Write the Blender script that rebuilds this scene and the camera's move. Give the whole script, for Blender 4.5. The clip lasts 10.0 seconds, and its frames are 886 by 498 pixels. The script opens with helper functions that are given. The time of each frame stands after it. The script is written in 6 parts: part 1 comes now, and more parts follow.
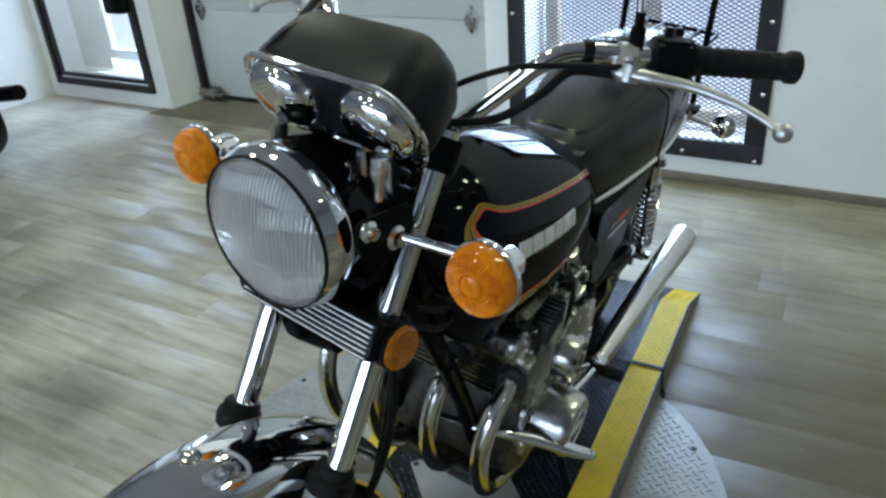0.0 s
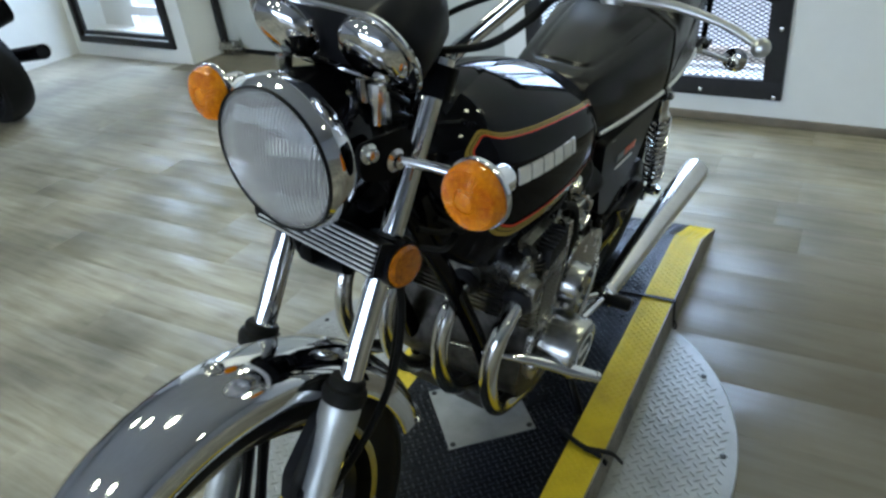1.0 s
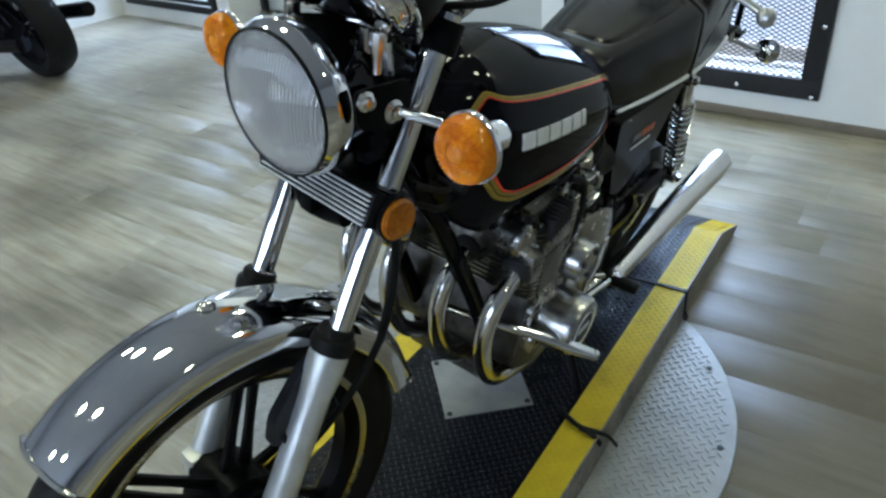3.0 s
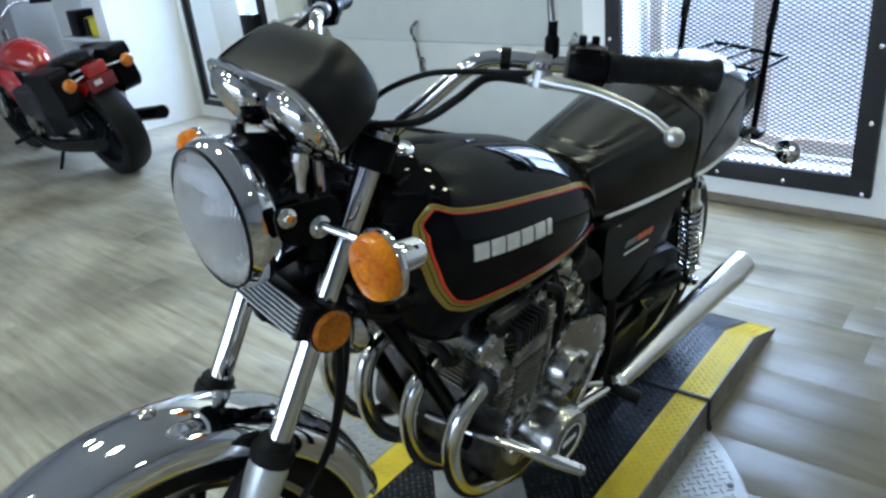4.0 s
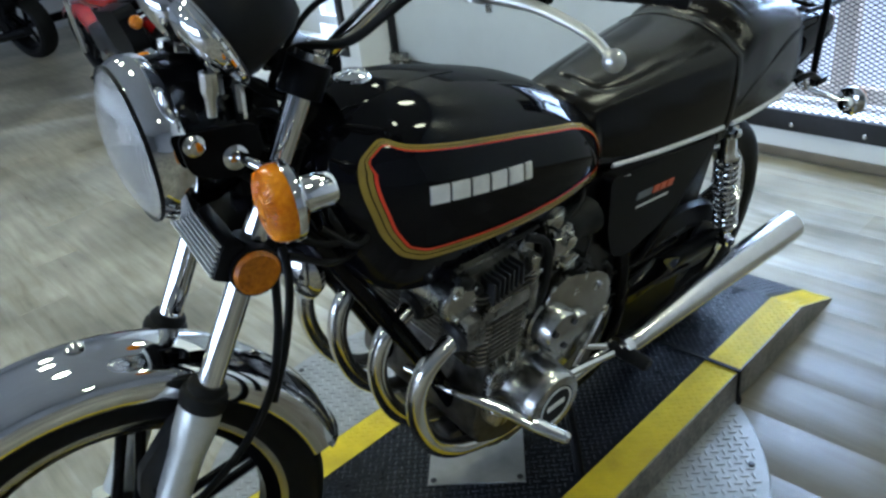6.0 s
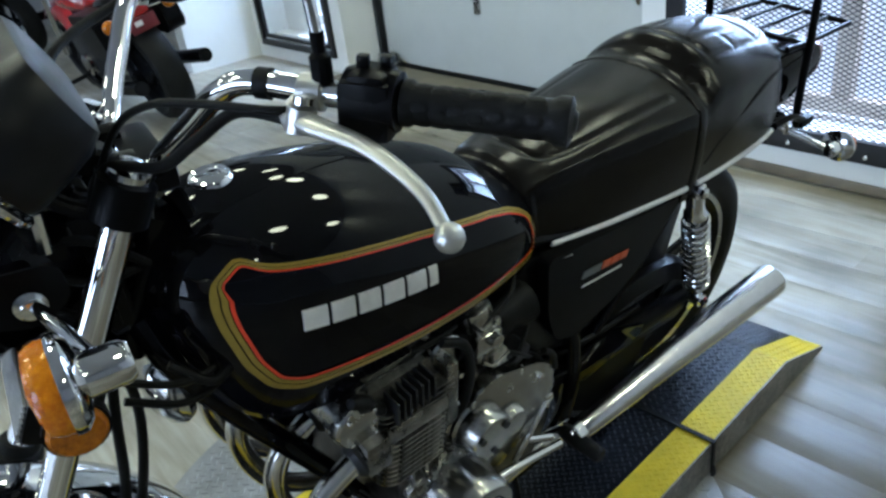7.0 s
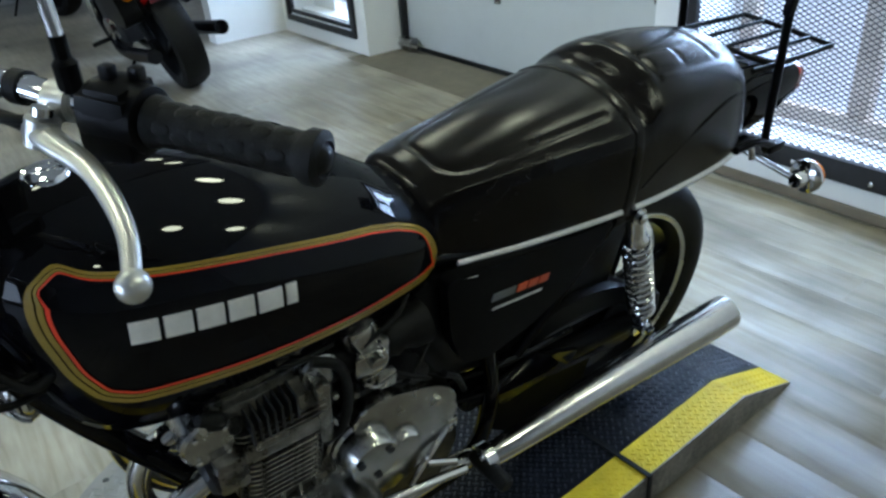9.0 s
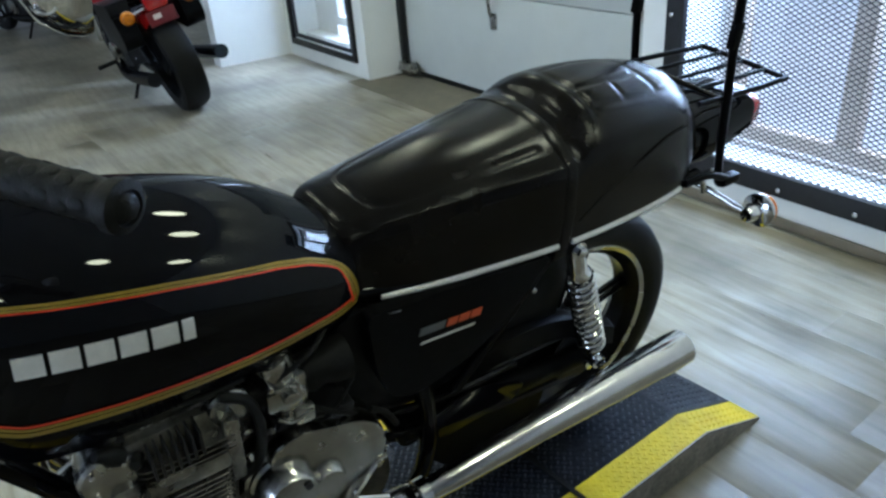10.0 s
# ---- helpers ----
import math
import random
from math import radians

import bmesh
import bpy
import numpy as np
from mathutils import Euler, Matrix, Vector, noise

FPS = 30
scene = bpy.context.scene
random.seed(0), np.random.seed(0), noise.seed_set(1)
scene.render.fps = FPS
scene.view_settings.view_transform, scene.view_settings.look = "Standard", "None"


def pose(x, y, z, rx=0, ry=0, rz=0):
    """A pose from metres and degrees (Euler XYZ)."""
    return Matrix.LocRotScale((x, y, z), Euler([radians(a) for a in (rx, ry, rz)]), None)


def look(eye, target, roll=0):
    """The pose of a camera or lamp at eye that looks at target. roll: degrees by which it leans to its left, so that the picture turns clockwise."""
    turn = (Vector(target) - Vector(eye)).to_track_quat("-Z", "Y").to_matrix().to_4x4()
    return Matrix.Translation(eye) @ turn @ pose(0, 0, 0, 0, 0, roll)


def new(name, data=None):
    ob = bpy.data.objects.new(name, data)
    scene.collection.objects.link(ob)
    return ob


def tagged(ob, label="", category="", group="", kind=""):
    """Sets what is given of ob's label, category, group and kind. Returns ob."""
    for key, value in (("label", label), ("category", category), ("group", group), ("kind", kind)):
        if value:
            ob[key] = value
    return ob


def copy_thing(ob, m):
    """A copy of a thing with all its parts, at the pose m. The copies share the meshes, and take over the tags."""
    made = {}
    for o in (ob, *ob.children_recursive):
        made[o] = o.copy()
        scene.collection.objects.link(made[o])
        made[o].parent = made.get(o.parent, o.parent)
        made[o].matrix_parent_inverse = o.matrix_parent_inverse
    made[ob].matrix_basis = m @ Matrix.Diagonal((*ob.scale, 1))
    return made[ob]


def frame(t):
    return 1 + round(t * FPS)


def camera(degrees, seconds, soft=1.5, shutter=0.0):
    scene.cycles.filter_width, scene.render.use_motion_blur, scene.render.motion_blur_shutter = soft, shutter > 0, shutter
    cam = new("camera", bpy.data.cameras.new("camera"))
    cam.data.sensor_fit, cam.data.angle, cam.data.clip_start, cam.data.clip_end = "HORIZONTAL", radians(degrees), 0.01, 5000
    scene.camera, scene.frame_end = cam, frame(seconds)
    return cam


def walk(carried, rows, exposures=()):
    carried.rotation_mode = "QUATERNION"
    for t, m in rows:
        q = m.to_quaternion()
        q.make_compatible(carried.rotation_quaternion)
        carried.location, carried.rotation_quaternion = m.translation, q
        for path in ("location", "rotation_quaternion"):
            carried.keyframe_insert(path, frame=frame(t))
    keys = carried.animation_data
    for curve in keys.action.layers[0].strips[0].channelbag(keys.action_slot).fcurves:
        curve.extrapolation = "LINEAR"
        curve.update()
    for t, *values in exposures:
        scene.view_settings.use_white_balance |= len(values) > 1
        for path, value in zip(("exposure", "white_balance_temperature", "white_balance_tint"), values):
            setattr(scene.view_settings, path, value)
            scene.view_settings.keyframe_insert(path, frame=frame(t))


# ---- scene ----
cam = camera(61.6, 10.0, soft=2.6)
PATH = [
    (0, (0.603, -0.314, 1.411), (-0.359, 1.183, 0.497), -4.3),
    (0.5, (0.662, -0.355, 1.432), (-0.319, 1.134, 0.527), -5.8),
    (1, (0.668, -0.356, 1.399), (-0.332, 1.047, 0.383), -6.9),
    (1.5, (0.656, -0.353, 1.378), (-0.334, 1.009, 0.298), -5.9),
    (2, (0.673, -0.363, 1.377), (-0.316, 1.019, 0.322), -4.2),
    (2.2, (0.685, -0.374, 1.365), (-0.277, 1.005, 0.282), -3.2),
    (3.3, (0.765, -0.315, 1.363), (-0.353, 1.019, 0.378), -4.2),
    (3.5, (0.807, -0.28, 1.37), (-0.354, 1.067, 0.454), -3.7),
    (4, (0.861, -0.215, 1.375), (-0.418, 1.089, 0.563), -6.3),
    (4.5, (0.894, -0.203, 1.369), (-0.327, 1.152, 0.547), -6.6),
    (5, (0.916, -0.197, 1.375), (-0.266, 1.179, 0.533), -5.6),
    (5.2, (0.902, -0.171, 1.358), (-0.288, 1.167, 0.467), -6.4),
    (6.3, (0.927, 0.043, 1.301), (-0.521, 1.06, 0.37), -6.5),
    (6.5, (0.918, 0.098, 1.31), (-0.526, 1.09, 0.346), -6.3),
    (7, (0.859, 0.246, 1.362), (-0.555, 1.302, 0.42), -7.7),
    (7.5, (0.855, 0.317, 1.334), (-0.572, 1.358, 0.396), -7.9),
    (8, (0.883, 0.389, 1.333), (-0.682, 1.216, 0.403), -6.1),
    (8.5, (0.914, 0.429, 1.326), (-0.615, 1.235, 0.319), -6.6),
    (9, (0.924, 0.456, 1.352), (-0.531, 1.426, 0.382), -4.6),
    (9.5, (0.932, 0.468, 1.369), (-0.524, 1.492, 0.456), -4.3),
    (10, (0.991, 0.581, 1.356), (-0.51, 1.532, 0.438), -4.6),
]
walk(cam, [(t, look(eye, target, roll)) for t, eye, target, roll in PATH], [(0, -0.12, 5550, 11), (2.2, -0.10, 5550, 11), (3.5, 0.04, 5400, 12), (4.5, 0.16, 5350, 12.5), (6.5, 0.04, 5300, 12), (8, -0.06, 5350, 12), (10, -0.15, 5350, 11.5)])

# ---- light ----
world = bpy.data.worlds.new("world")
scene.world = world
world.use_nodes = True
_n = world.node_tree.nodes
_sky = _n.new("ShaderNodeTexSky")
_sky.sky_type = "NISHITA"
_sky.sun_disc = False
_sky.sun_elevation = radians(38)
_sky.sun_rotation = radians(20)
world.node_tree.links.new(_sky.outputs[0], _n["Background"].inputs[0])
_n["Background"].inputs[1].default_value = 0.15
SUN = bpy.data.lights.new("sun", "SUN")
SUN.energy, SUN.angle, SUN.color = 1.2, radians(12), (1.0, 0.97, 0.92)
new("sun", SUN).matrix_world = look((2, 9, 8), (0, 4, 0))
LAMP_POWER = 62.0


# ---- materials ----
def mat(name, color, rough=0.5, metal=0.0, vary=0.12, scale=30.0, bump=0.0, bump_scale=200.0, coat=0.0, rvary=0.1, spec=0.5, color2=None):
    m = bpy.data.materials.new(name)
    m.use_nodes = True
    nt = m.node_tree
    n, l = nt.nodes, nt.links
    b = n["Principled BSDF"]
    tc = n.new("ShaderNodeTexCoord")
    src = tc.outputs["Object"]
    nz = n.new("ShaderNodeTexNoise")
    nz.inputs["Scale"].default_value = scale
    nz.inputs["Detail"].default_value = 6
    nz.inputs["Roughness"].default_value = 0.6
    l.new(src, nz.inputs["Vector"])
    nz2 = n.new("ShaderNodeTexNoise")
    nz2.inputs["Scale"].default_value = scale * 0.13
    nz2.inputs["Detail"].default_value = 3
    l.new(src, nz2.inputs["Vector"])
    mixf = n.new("ShaderNodeMath")
    mixf.operation = "ADD"
    l.new(nz.outputs[0], mixf.inputs[0])
    l.new(nz2.outputs[0], mixf.inputs[1])
    ramp = n.new("ShaderNodeValToRGB")
    c = color
    c2 = color2 or tuple(max(0.0, v * (1 - vary)) for v in c)
    c3 = tuple(min(1.0, v * (1 + vary)) for v in c)
    ramp.color_ramp.elements[0].position, ramp.color_ramp.elements[1].position = 0.35, 0.65
    ramp.color_ramp.elements[0].color = (*c2, 1)
    ramp.color_ramp.elements[1].color = (*c3, 1)
    half = n.new("ShaderNodeMath")
    half.operation = "MULTIPLY"
    half.inputs[1].default_value = 0.5
    l.new(mixf.outputs[0], half.inputs[0])
    l.new(half.outputs[0], ramp.inputs[0])
    l.new(ramp.outputs[0], b.inputs["Base Color"])
    mr = n.new("ShaderNodeMapRange")
    mr.inputs["From Min"].default_value, mr.inputs["From Max"].default_value = 0.3, 0.7
    mr.inputs["To Min"].default_value = max(0.02, rough * (1 - rvary))
    mr.inputs["To Max"].default_value = min(1.0, rough * (1 + rvary))
    l.new(half.outputs[0], mr.inputs["Value"])
    l.new(mr.outputs[0], b.inputs["Roughness"])
    b.inputs["Metallic"].default_value = metal
    b.inputs["Coat Weight"].default_value = coat
    b.inputs["Coat Roughness"].default_value = 0.03
    b.inputs["Specular IOR Level"].default_value = spec
    if bump:
        bp = n.new("ShaderNodeBump")
        bp.inputs["Strength"].default_value = bump
        bp.inputs["Distance"].default_value = 0.002
        bz = n.new("ShaderNodeTexNoise")
        bz.inputs["Scale"].default_value = bump_scale
        bz.inputs["Detail"].default_value = 4
        l.new(src, bz.inputs["Vector"])
        l.new(bz.outputs[0], bp.inputs["Height"])
        l.new(bp.outputs[0], b.inputs["Normal"])
    return m


def glass(name, color, rough=0.02):
    m = bpy.data.materials.new(name)
    m.use_nodes = True
    b = m.node_tree.nodes["Principled BSDF"]
    b.inputs["Base Color"].default_value = (*color, 1)
    b.inputs["Transmission Weight"].default_value = 1.0
    b.inputs["Roughness"].default_value = rough
    b.inputs["IOR"].default_value = 1.45
    return m


def glow(name, color, strength):
    m = bpy.data.materials.new(name)
    m.use_nodes = True
    b = m.node_tree.nodes["Principled BSDF"]
    b.inputs["Base Color"].default_value = (*color, 1)
    b.inputs["Emission Color"].default_value = (*color, 1)
    b.inputs["Emission Strength"].default_value = strength
    return m


CHROME = mat("chrome", (0.70, 0.70, 0.71), 0.06, 1.0, 0.04, 12, rvary=0.5)
CHROME_WORN = mat("worn_chrome", (0.62, 0.61, 0.59), 0.15, 1.0, 0.12, 40, rvary=0.6, bump=0.05)
ALU = mat("polished_aluminium", (0.40, 0.395, 0.375), 0.24, 1.0, 0.22, 28, rvary=0.45, bump=0.06, bump_scale=160)
ALU_CAST = mat("cast_aluminium", (0.44, 0.43, 0.41), 0.26, 1.0, 0.3, 55, rvary=0.4, bump=0.25, bump_scale=420, color2=(0.10, 0.097, 0.09))
ALU_SLIDER = mat("slider_aluminium", (0.56, 0.57, 0.55), 0.34, 0.55, 0.12, 40, rvary=0.3, bump=0.05)
ALU_OILY = mat("oily_aluminium", (0.085, 0.08, 0.072), 0.42, 0.9, 0.5, 45, rvary=0.3, bump=0.4, bump_scale=260, color2=(0.025, 0.024, 0.022))
BLACK_GLOSS = mat("black_paint", (0.003, 0.003, 0.004), 0.2, 0.0, 0.2, 25, coat=0.33, spec=0.0)
BLACK_SATIN = mat("black_satin", (0.0045, 0.0045, 0.005), 0.30, 0.0, 0.3, 60, bump=0.06, spec=0.045)
BLACK_PLASTIC = mat("black_plastic", (0.005, 0.005, 0.006), 0.30, 0.0, 0.3, 120, bump=0.1, bump_scale=700, spec=0.11)
RUBBER = mat("rubber", (0.008, 0.008, 0.008), 0.52, 0.0, 0.35, 80, bump=0.3, bump_scale=500, spec=0.12)
VINYL = mat("seat_vinyl", (0.0050, 0.0042, 0.0037), 0.19, 0.0, 0.5, 22, bump=0.12, bump_scale=300, rvary=0.25, spec=0.155)
LEVER = mat("brushed_lever", (0.52, 0.52, 0.50), 0.34, 0.9, 0.08, 60, bump=0.05)
STEEL_DARK = mat("dark_steel", (0.018, 0.018, 0.020), 0.5, 0.4, 0.3, 40, bump=0.2)
AMBER = mat("amber_lens", (1.0, 0.33, 0.0), 0.10, 0.0, 0.1, 160, coat=0.25, bump=0.6, bump_scale=320, spec=0.2, color2=(0.55, 0.11, 0.0))
AMBER_DEEP = mat("amber_reflector", (0.42, 0.13, 0.0), 0.14, 0.0, 0.2, 160, coat=0.4, bump=0.5, bump_scale=500, spec=0.2, color2=(0.15, 0.04, 0.0))
AMBER.node_tree.nodes["Principled BSDF"].inputs["Transmission Weight"].default_value = 0.25
_a = AMBER.node_tree
_v = _a.nodes.new("ShaderNodeTexVoronoi")
_v.inputs["Scale"].default_value = 260.0
_t = _a.nodes.new("ShaderNodeTexCoord")
_a.links.new(_t.outputs["Object"], _v.inputs["Vector"])
_h = next(x for x in _a.nodes if x.bl_idname == "ShaderNodeBump")
_h.inputs["Strength"].default_value, _h.inputs["Distance"].default_value = 0.15, 0.002
_a.links.new(_v.outputs["Distance"], _h.inputs["Height"])
RED_LENS = mat("red_lens", (0.28, 0.010, 0.010), 0.15, 0.0, 0.1, 50, coat=0.5)
GOLD = mat("gold_stripe", (0.25, 0.17, 0.02), 0.25, 0.0, 0.1, 60, coat=0.4, spec=0.3)
RED = mat("red_stripe", (0.66, 0.05, 0.015), 0.25, 0.0, 0.1, 60, coat=0.4, spec=0.3)
SILVER = mat("silver_badge", (0.70, 0.70, 0.68), 0.35, 0.3, 0.15, 60)
ORANGE = mat("orange_badge", (0.50, 0.08, 0.02), 0.4, 0.0, 0.1, 60)
GREY = mat("grey_badge", (0.10, 0.11, 0.12), 0.4, 0.0, 0.1, 60)
WHITE_WALL = mat("white_wall_paint", (0.80, 0.81, 0.79), 0.6, 0.0, 0.05, 4, bump=0.15, bump_scale=150)
DOOR_PAINT = mat("door_paint", (0.49, 0.51, 0.48), 0.45, 0.0, 0.05, 5, bump=0.1, bump_scale=90)
TRIM_GREY = mat("grey_trim", (0.42, 0.42, 0.40), 0.5, 0.0, 0.1, 10)
CEIL = mat("ceiling_paint", (0.44, 0.44, 0.44), 0.8, 0.0, 0.06, 3)
MIRROR = mat("mirror_glass", (0.9, 0.9, 0.9), 0.02, 1.0, 0.01)
GLASS = glass("clear_glass", (0.95, 0.97, 0.97))
LAMP_GLASS = glass("lamp_glass", (0.99, 0.99, 0.98), 0.03)
LAMP_GLASS.node_tree.nodes["Principled BSDF"].inputs["Transmission Weight"].default_value = 0.9
_g = LAMP_GLASS.node_tree
_tc = _g.nodes.new("ShaderNodeTexCoord")
_w = _g.nodes.new("ShaderNodeTexWave")
_w.inputs["Scale"].default_value = 62.0
_w.inputs["Distortion"].default_value = 0.08
_b = _g.nodes.new("ShaderNodeBump")
_b.inputs["Strength"].default_value, _b.inputs["Distance"].default_value = 0.45, 0.002
_g.links.new(_tc.outputs["Object"], _w.inputs["Vector"])
_g.links.new(_w.outputs["Fac"], _b.inputs["Height"])
_g.links.new(_b.outputs[0], _g.nodes["Principled BSDF"].inputs["Normal"])
TREAD_ALU = mat("tread_plate_aluminium", (0.25, 0.25, 0.246), 0.46, 0.35, 0.22, 18, rvary=0.25, bump=0.08, spec=0.3)
TREAD_BLACK = mat("tread_plate_black", (0.006, 0.007, 0.010), 0.40, 0.0, 0.4, 25, rvary=0.3, bump=0.15, spec=0.09)
TREAD_WORN = mat("tread_plate_worn", (0.018, 0.021, 0.028), 0.30, 0.2, 0.6, 30, rvary=0.4, spec=0.32)
TREAD_YELLOW = mat("tread_plate_yellow", (0.58, 0.44, 0.012), 0.5, 0.0, 0.12, 14, bump=0.2, color2=(0.40, 0.30, 0.02), spec=0.12)
LAMP_GLOW = glow("lamp_glow", (1.0, 0.965, 0.60), LAMP_POWER)
SCUFFED = mat("scuffed_side", (0.19, 0.175, 0.15), 0.55, 0.2, 0.5, 90, bump=0.6, bump_scale=240, color2=(0.06, 0.055, 0.05))
RED_PAINT = mat("red_paint", (0.27, 0.008, 0.008), 0.2, 0.0, 0.1, 30, coat=1.0)
TAN = mat("tan_frame_paint", (0.40, 0.33, 0.27), 0.5, 0, 0.15, 8)
BASE_WOOD = mat("baseboard_wood", (0.17, 0.145, 0.105), 0.45, 0, 0.25, 9, bump=0.1)
CONCRETE = mat("outside_concrete", (0.62, 0.63, 0.66), 0.8, 0.0, 0.1, 3)


def wood_floor(name, island):
    m = bpy.data.materials.new(name)
    m.use_nodes = True
    n, l = m.node_tree.nodes, m.node_tree.links
    b = n["Principled BSDF"]
    oi = n.new("ShaderNodeNewGeometry") if island else n.new("ShaderNodeObjectInfo")
    rnd = oi.outputs["Random Per Island"] if island else oi.outputs["Random"]
    off = n.new("ShaderNodeVectorMath")
    off.operation = "SCALE"
    off.inputs[0].default_value = (0.45, 0.03, 0.0)
    l.new(rnd, off.inputs["Scale"])
    add = n.new("ShaderNodeVectorMath")
    place = n.new("ShaderNodeNewGeometry")
    l.new(place.outputs["Position"], add.inputs[0])
    l.new(off.outputs[0], add.inputs[1])
    mp = n.new("ShaderNodeMapping")
    mp.inputs["Rotation"].default_value = (0, 0, radians(-3.5))
    mp.inputs["Scale"].default_value = (1.3, 13.0, 1.0)
    l.new(add.outputs[0], mp.inputs["Vector"])
    g = n.new("ShaderNodeTexNoise")
    g.inputs["Scale"].default_value, g.inputs["Detail"].default_value, g.inputs["Distortion"].default_value = 2.2, 9, 0.35
    g.inputs["Roughness"].default_value = 0.58
    l.new(mp.outputs[0], g.inputs["Vector"])
    r = n.new("ShaderNodeValToRGB")
    e = r.color_ramp.elements
    e[0].position, e[0].color = 0.25, (0.190, 0.172, 0.130, 1)
    e[1].position, e[1].color = 0.72, (0.39, 0.365, 0.30, 1)
    mid = e.new(0.47)
    mid.color = (0.295, 0.272, 0.213, 1)
    l.new(g.outputs[0], r.inputs[0])
    hv = n.new("ShaderNodeHueSaturation")
    mr = n.new("ShaderNodeMapRange")
    mr.inputs["To Min"].default_value, mr.inputs["To Max"].default_value = 0.985, 1.015
    l.new(rnd, mr.inputs["Value"])
    l.new(mr.outputs[0], hv.inputs["Value"])
    bl = n.new("ShaderNodeTexNoise")
    bl.inputs["Scale"].default_value, bl.inputs["Detail"].default_value = 1.7, 5
    geo = n.new("ShaderNodeNewGeometry")
    l.new(geo.outputs["Position"], bl.inputs["Vector"])
    br = n.new("ShaderNodeMapRange")
    br.inputs["From Min"].default_value, br.inputs["From Max"].default_value = 0.36, 0.62
    br.inputs["To Min"].default_value, br.inputs["To Max"].default_value = 0.58, 1.12
    l.new(bl.outputs[0], br.inputs["Value"])
    mx = n.new("ShaderNodeVectorMath")
    mx.operation = "SCALE"
    l.new(r.outputs[0], mx.inputs[0])
    l.new(br.outputs[0], mx.inputs["Scale"])
    # curved scuffs where the turntable and its ramp swing round
    away = n.new("ShaderNodeVectorMath")
    away.operation = "DISTANCE"
    away.inputs[1].default_value = (-0.19, 0.87, 0.0)
    l.new(geo.outputs["Position"], away.inputs[0])
    side = n.new("ShaderNodeTexNoise")
    side.inputs["Scale"].default_value, side.inputs["Detail"].default_value = 1.6, 4
    l.new(geo.outputs["Position"], side.inputs["Vector"])
    band = n.new("ShaderNodeTexNoise")
    band.noise_dimensions = "1D"
    band.inputs["Scale"].default_value, band.inputs["Detail"].default_value = 9.0, 4
    l.new(away.outputs["Value"], band.inputs["W"])
    near = n.new("ShaderNodeMapRange")
    near.inputs["From Min"].default_value, near.inputs["From Max"].default_value = 1.75, 0.80
    l.new(away.outputs["Value"], near.inputs["Value"])
    patch = n.new("ShaderNodeMapRange")
    patch.inputs["From Min"].default_value, patch.inputs["From Max"].default_value = 0.38, 0.55
    l.new(side.outputs[0], patch.inputs["Value"])
    line = n.new("ShaderNodeMapRange")
    line.inputs["From Min"].default_value, line.inputs["From Max"].default_value = 0.40, 0.66
    l.new(band.outputs[0], line.inputs["Value"])
    both = n.new("ShaderNodeMath")
    both.operation = "MULTIPLY"
    l.new(near.outputs[0], both.inputs[0])
    l.new(patch.outputs[0], both.inputs[1])
    scuff = n.new("ShaderNodeMath")
    scuff.operation = "MULTIPLY"
    apart = n.new("ShaderNodeSeparateXYZ")
    l.new(geo.outputs["Position"], apart.inputs[0])
    kept = n.new("ShaderNodeMapRange")
    kept.inputs["From Min"].default_value, kept.inputs["From Max"].default_value = 0.10, 0.45
    l.new(apart.outputs["X"], kept.inputs["Value"])
    held = n.new("ShaderNodeMath")
    held.operation = "MULTIPLY"
    l.new(both.outputs[0], held.inputs[0])
    l.new(kept.outputs[0], held.inputs[1])
    l.new(held.outputs[0], scuff.inputs[0])
    l.new(line.outputs[0], scuff.inputs[1])
    # broad mottled brown patch beside the ramp, fading outwards
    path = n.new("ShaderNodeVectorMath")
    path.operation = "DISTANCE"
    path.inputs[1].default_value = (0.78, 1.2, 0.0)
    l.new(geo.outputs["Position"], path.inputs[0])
    brown_fade = n.new("ShaderNodeMapRange")
    brown_fade.inputs["From Min"].default_value, brown_fade.inputs["From Max"].default_value = 1.35, 0.55
    brown_fade.inputs["To Max"].default_value = 0.95
    l.new(path.outputs["Value"], brown_fade.inputs["Value"])
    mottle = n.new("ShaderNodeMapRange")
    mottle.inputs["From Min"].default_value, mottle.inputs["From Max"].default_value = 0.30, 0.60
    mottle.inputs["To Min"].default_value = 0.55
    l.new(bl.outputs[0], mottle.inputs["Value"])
    # strength of the brown patch, broken up by the blotch noise
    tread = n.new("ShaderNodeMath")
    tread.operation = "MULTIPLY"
    l.new(brown_fade.outputs[0], tread.inputs[0])
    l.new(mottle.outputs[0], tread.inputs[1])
    brown_mask = n.new("ShaderNodeMath")
    brown_mask.operation = "MAXIMUM"
    l.new(tread.outputs[0], brown_mask.inputs[0])
    l.new(scuff.outputs[0], brown_mask.inputs[1])
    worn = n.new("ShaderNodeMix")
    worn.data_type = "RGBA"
    l.new(brown_mask.outputs[0], worn.inputs["Factor"])
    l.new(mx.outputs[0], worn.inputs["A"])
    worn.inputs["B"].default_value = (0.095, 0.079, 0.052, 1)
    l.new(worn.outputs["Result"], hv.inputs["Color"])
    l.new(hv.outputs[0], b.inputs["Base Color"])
    rr = n.new("ShaderNodeMapRange")
    rr.inputs["To Min"].default_value, rr.inputs["To Max"].default_value = 0.24, 0.36
    b.inputs["Specular IOR Level"].default_value = 0.17
    l.new(g.outputs[0], rr.inputs["Value"])
    l.new(rr.outputs[0], b.inputs["Roughness"])
    bp = n.new("ShaderNodeBump")
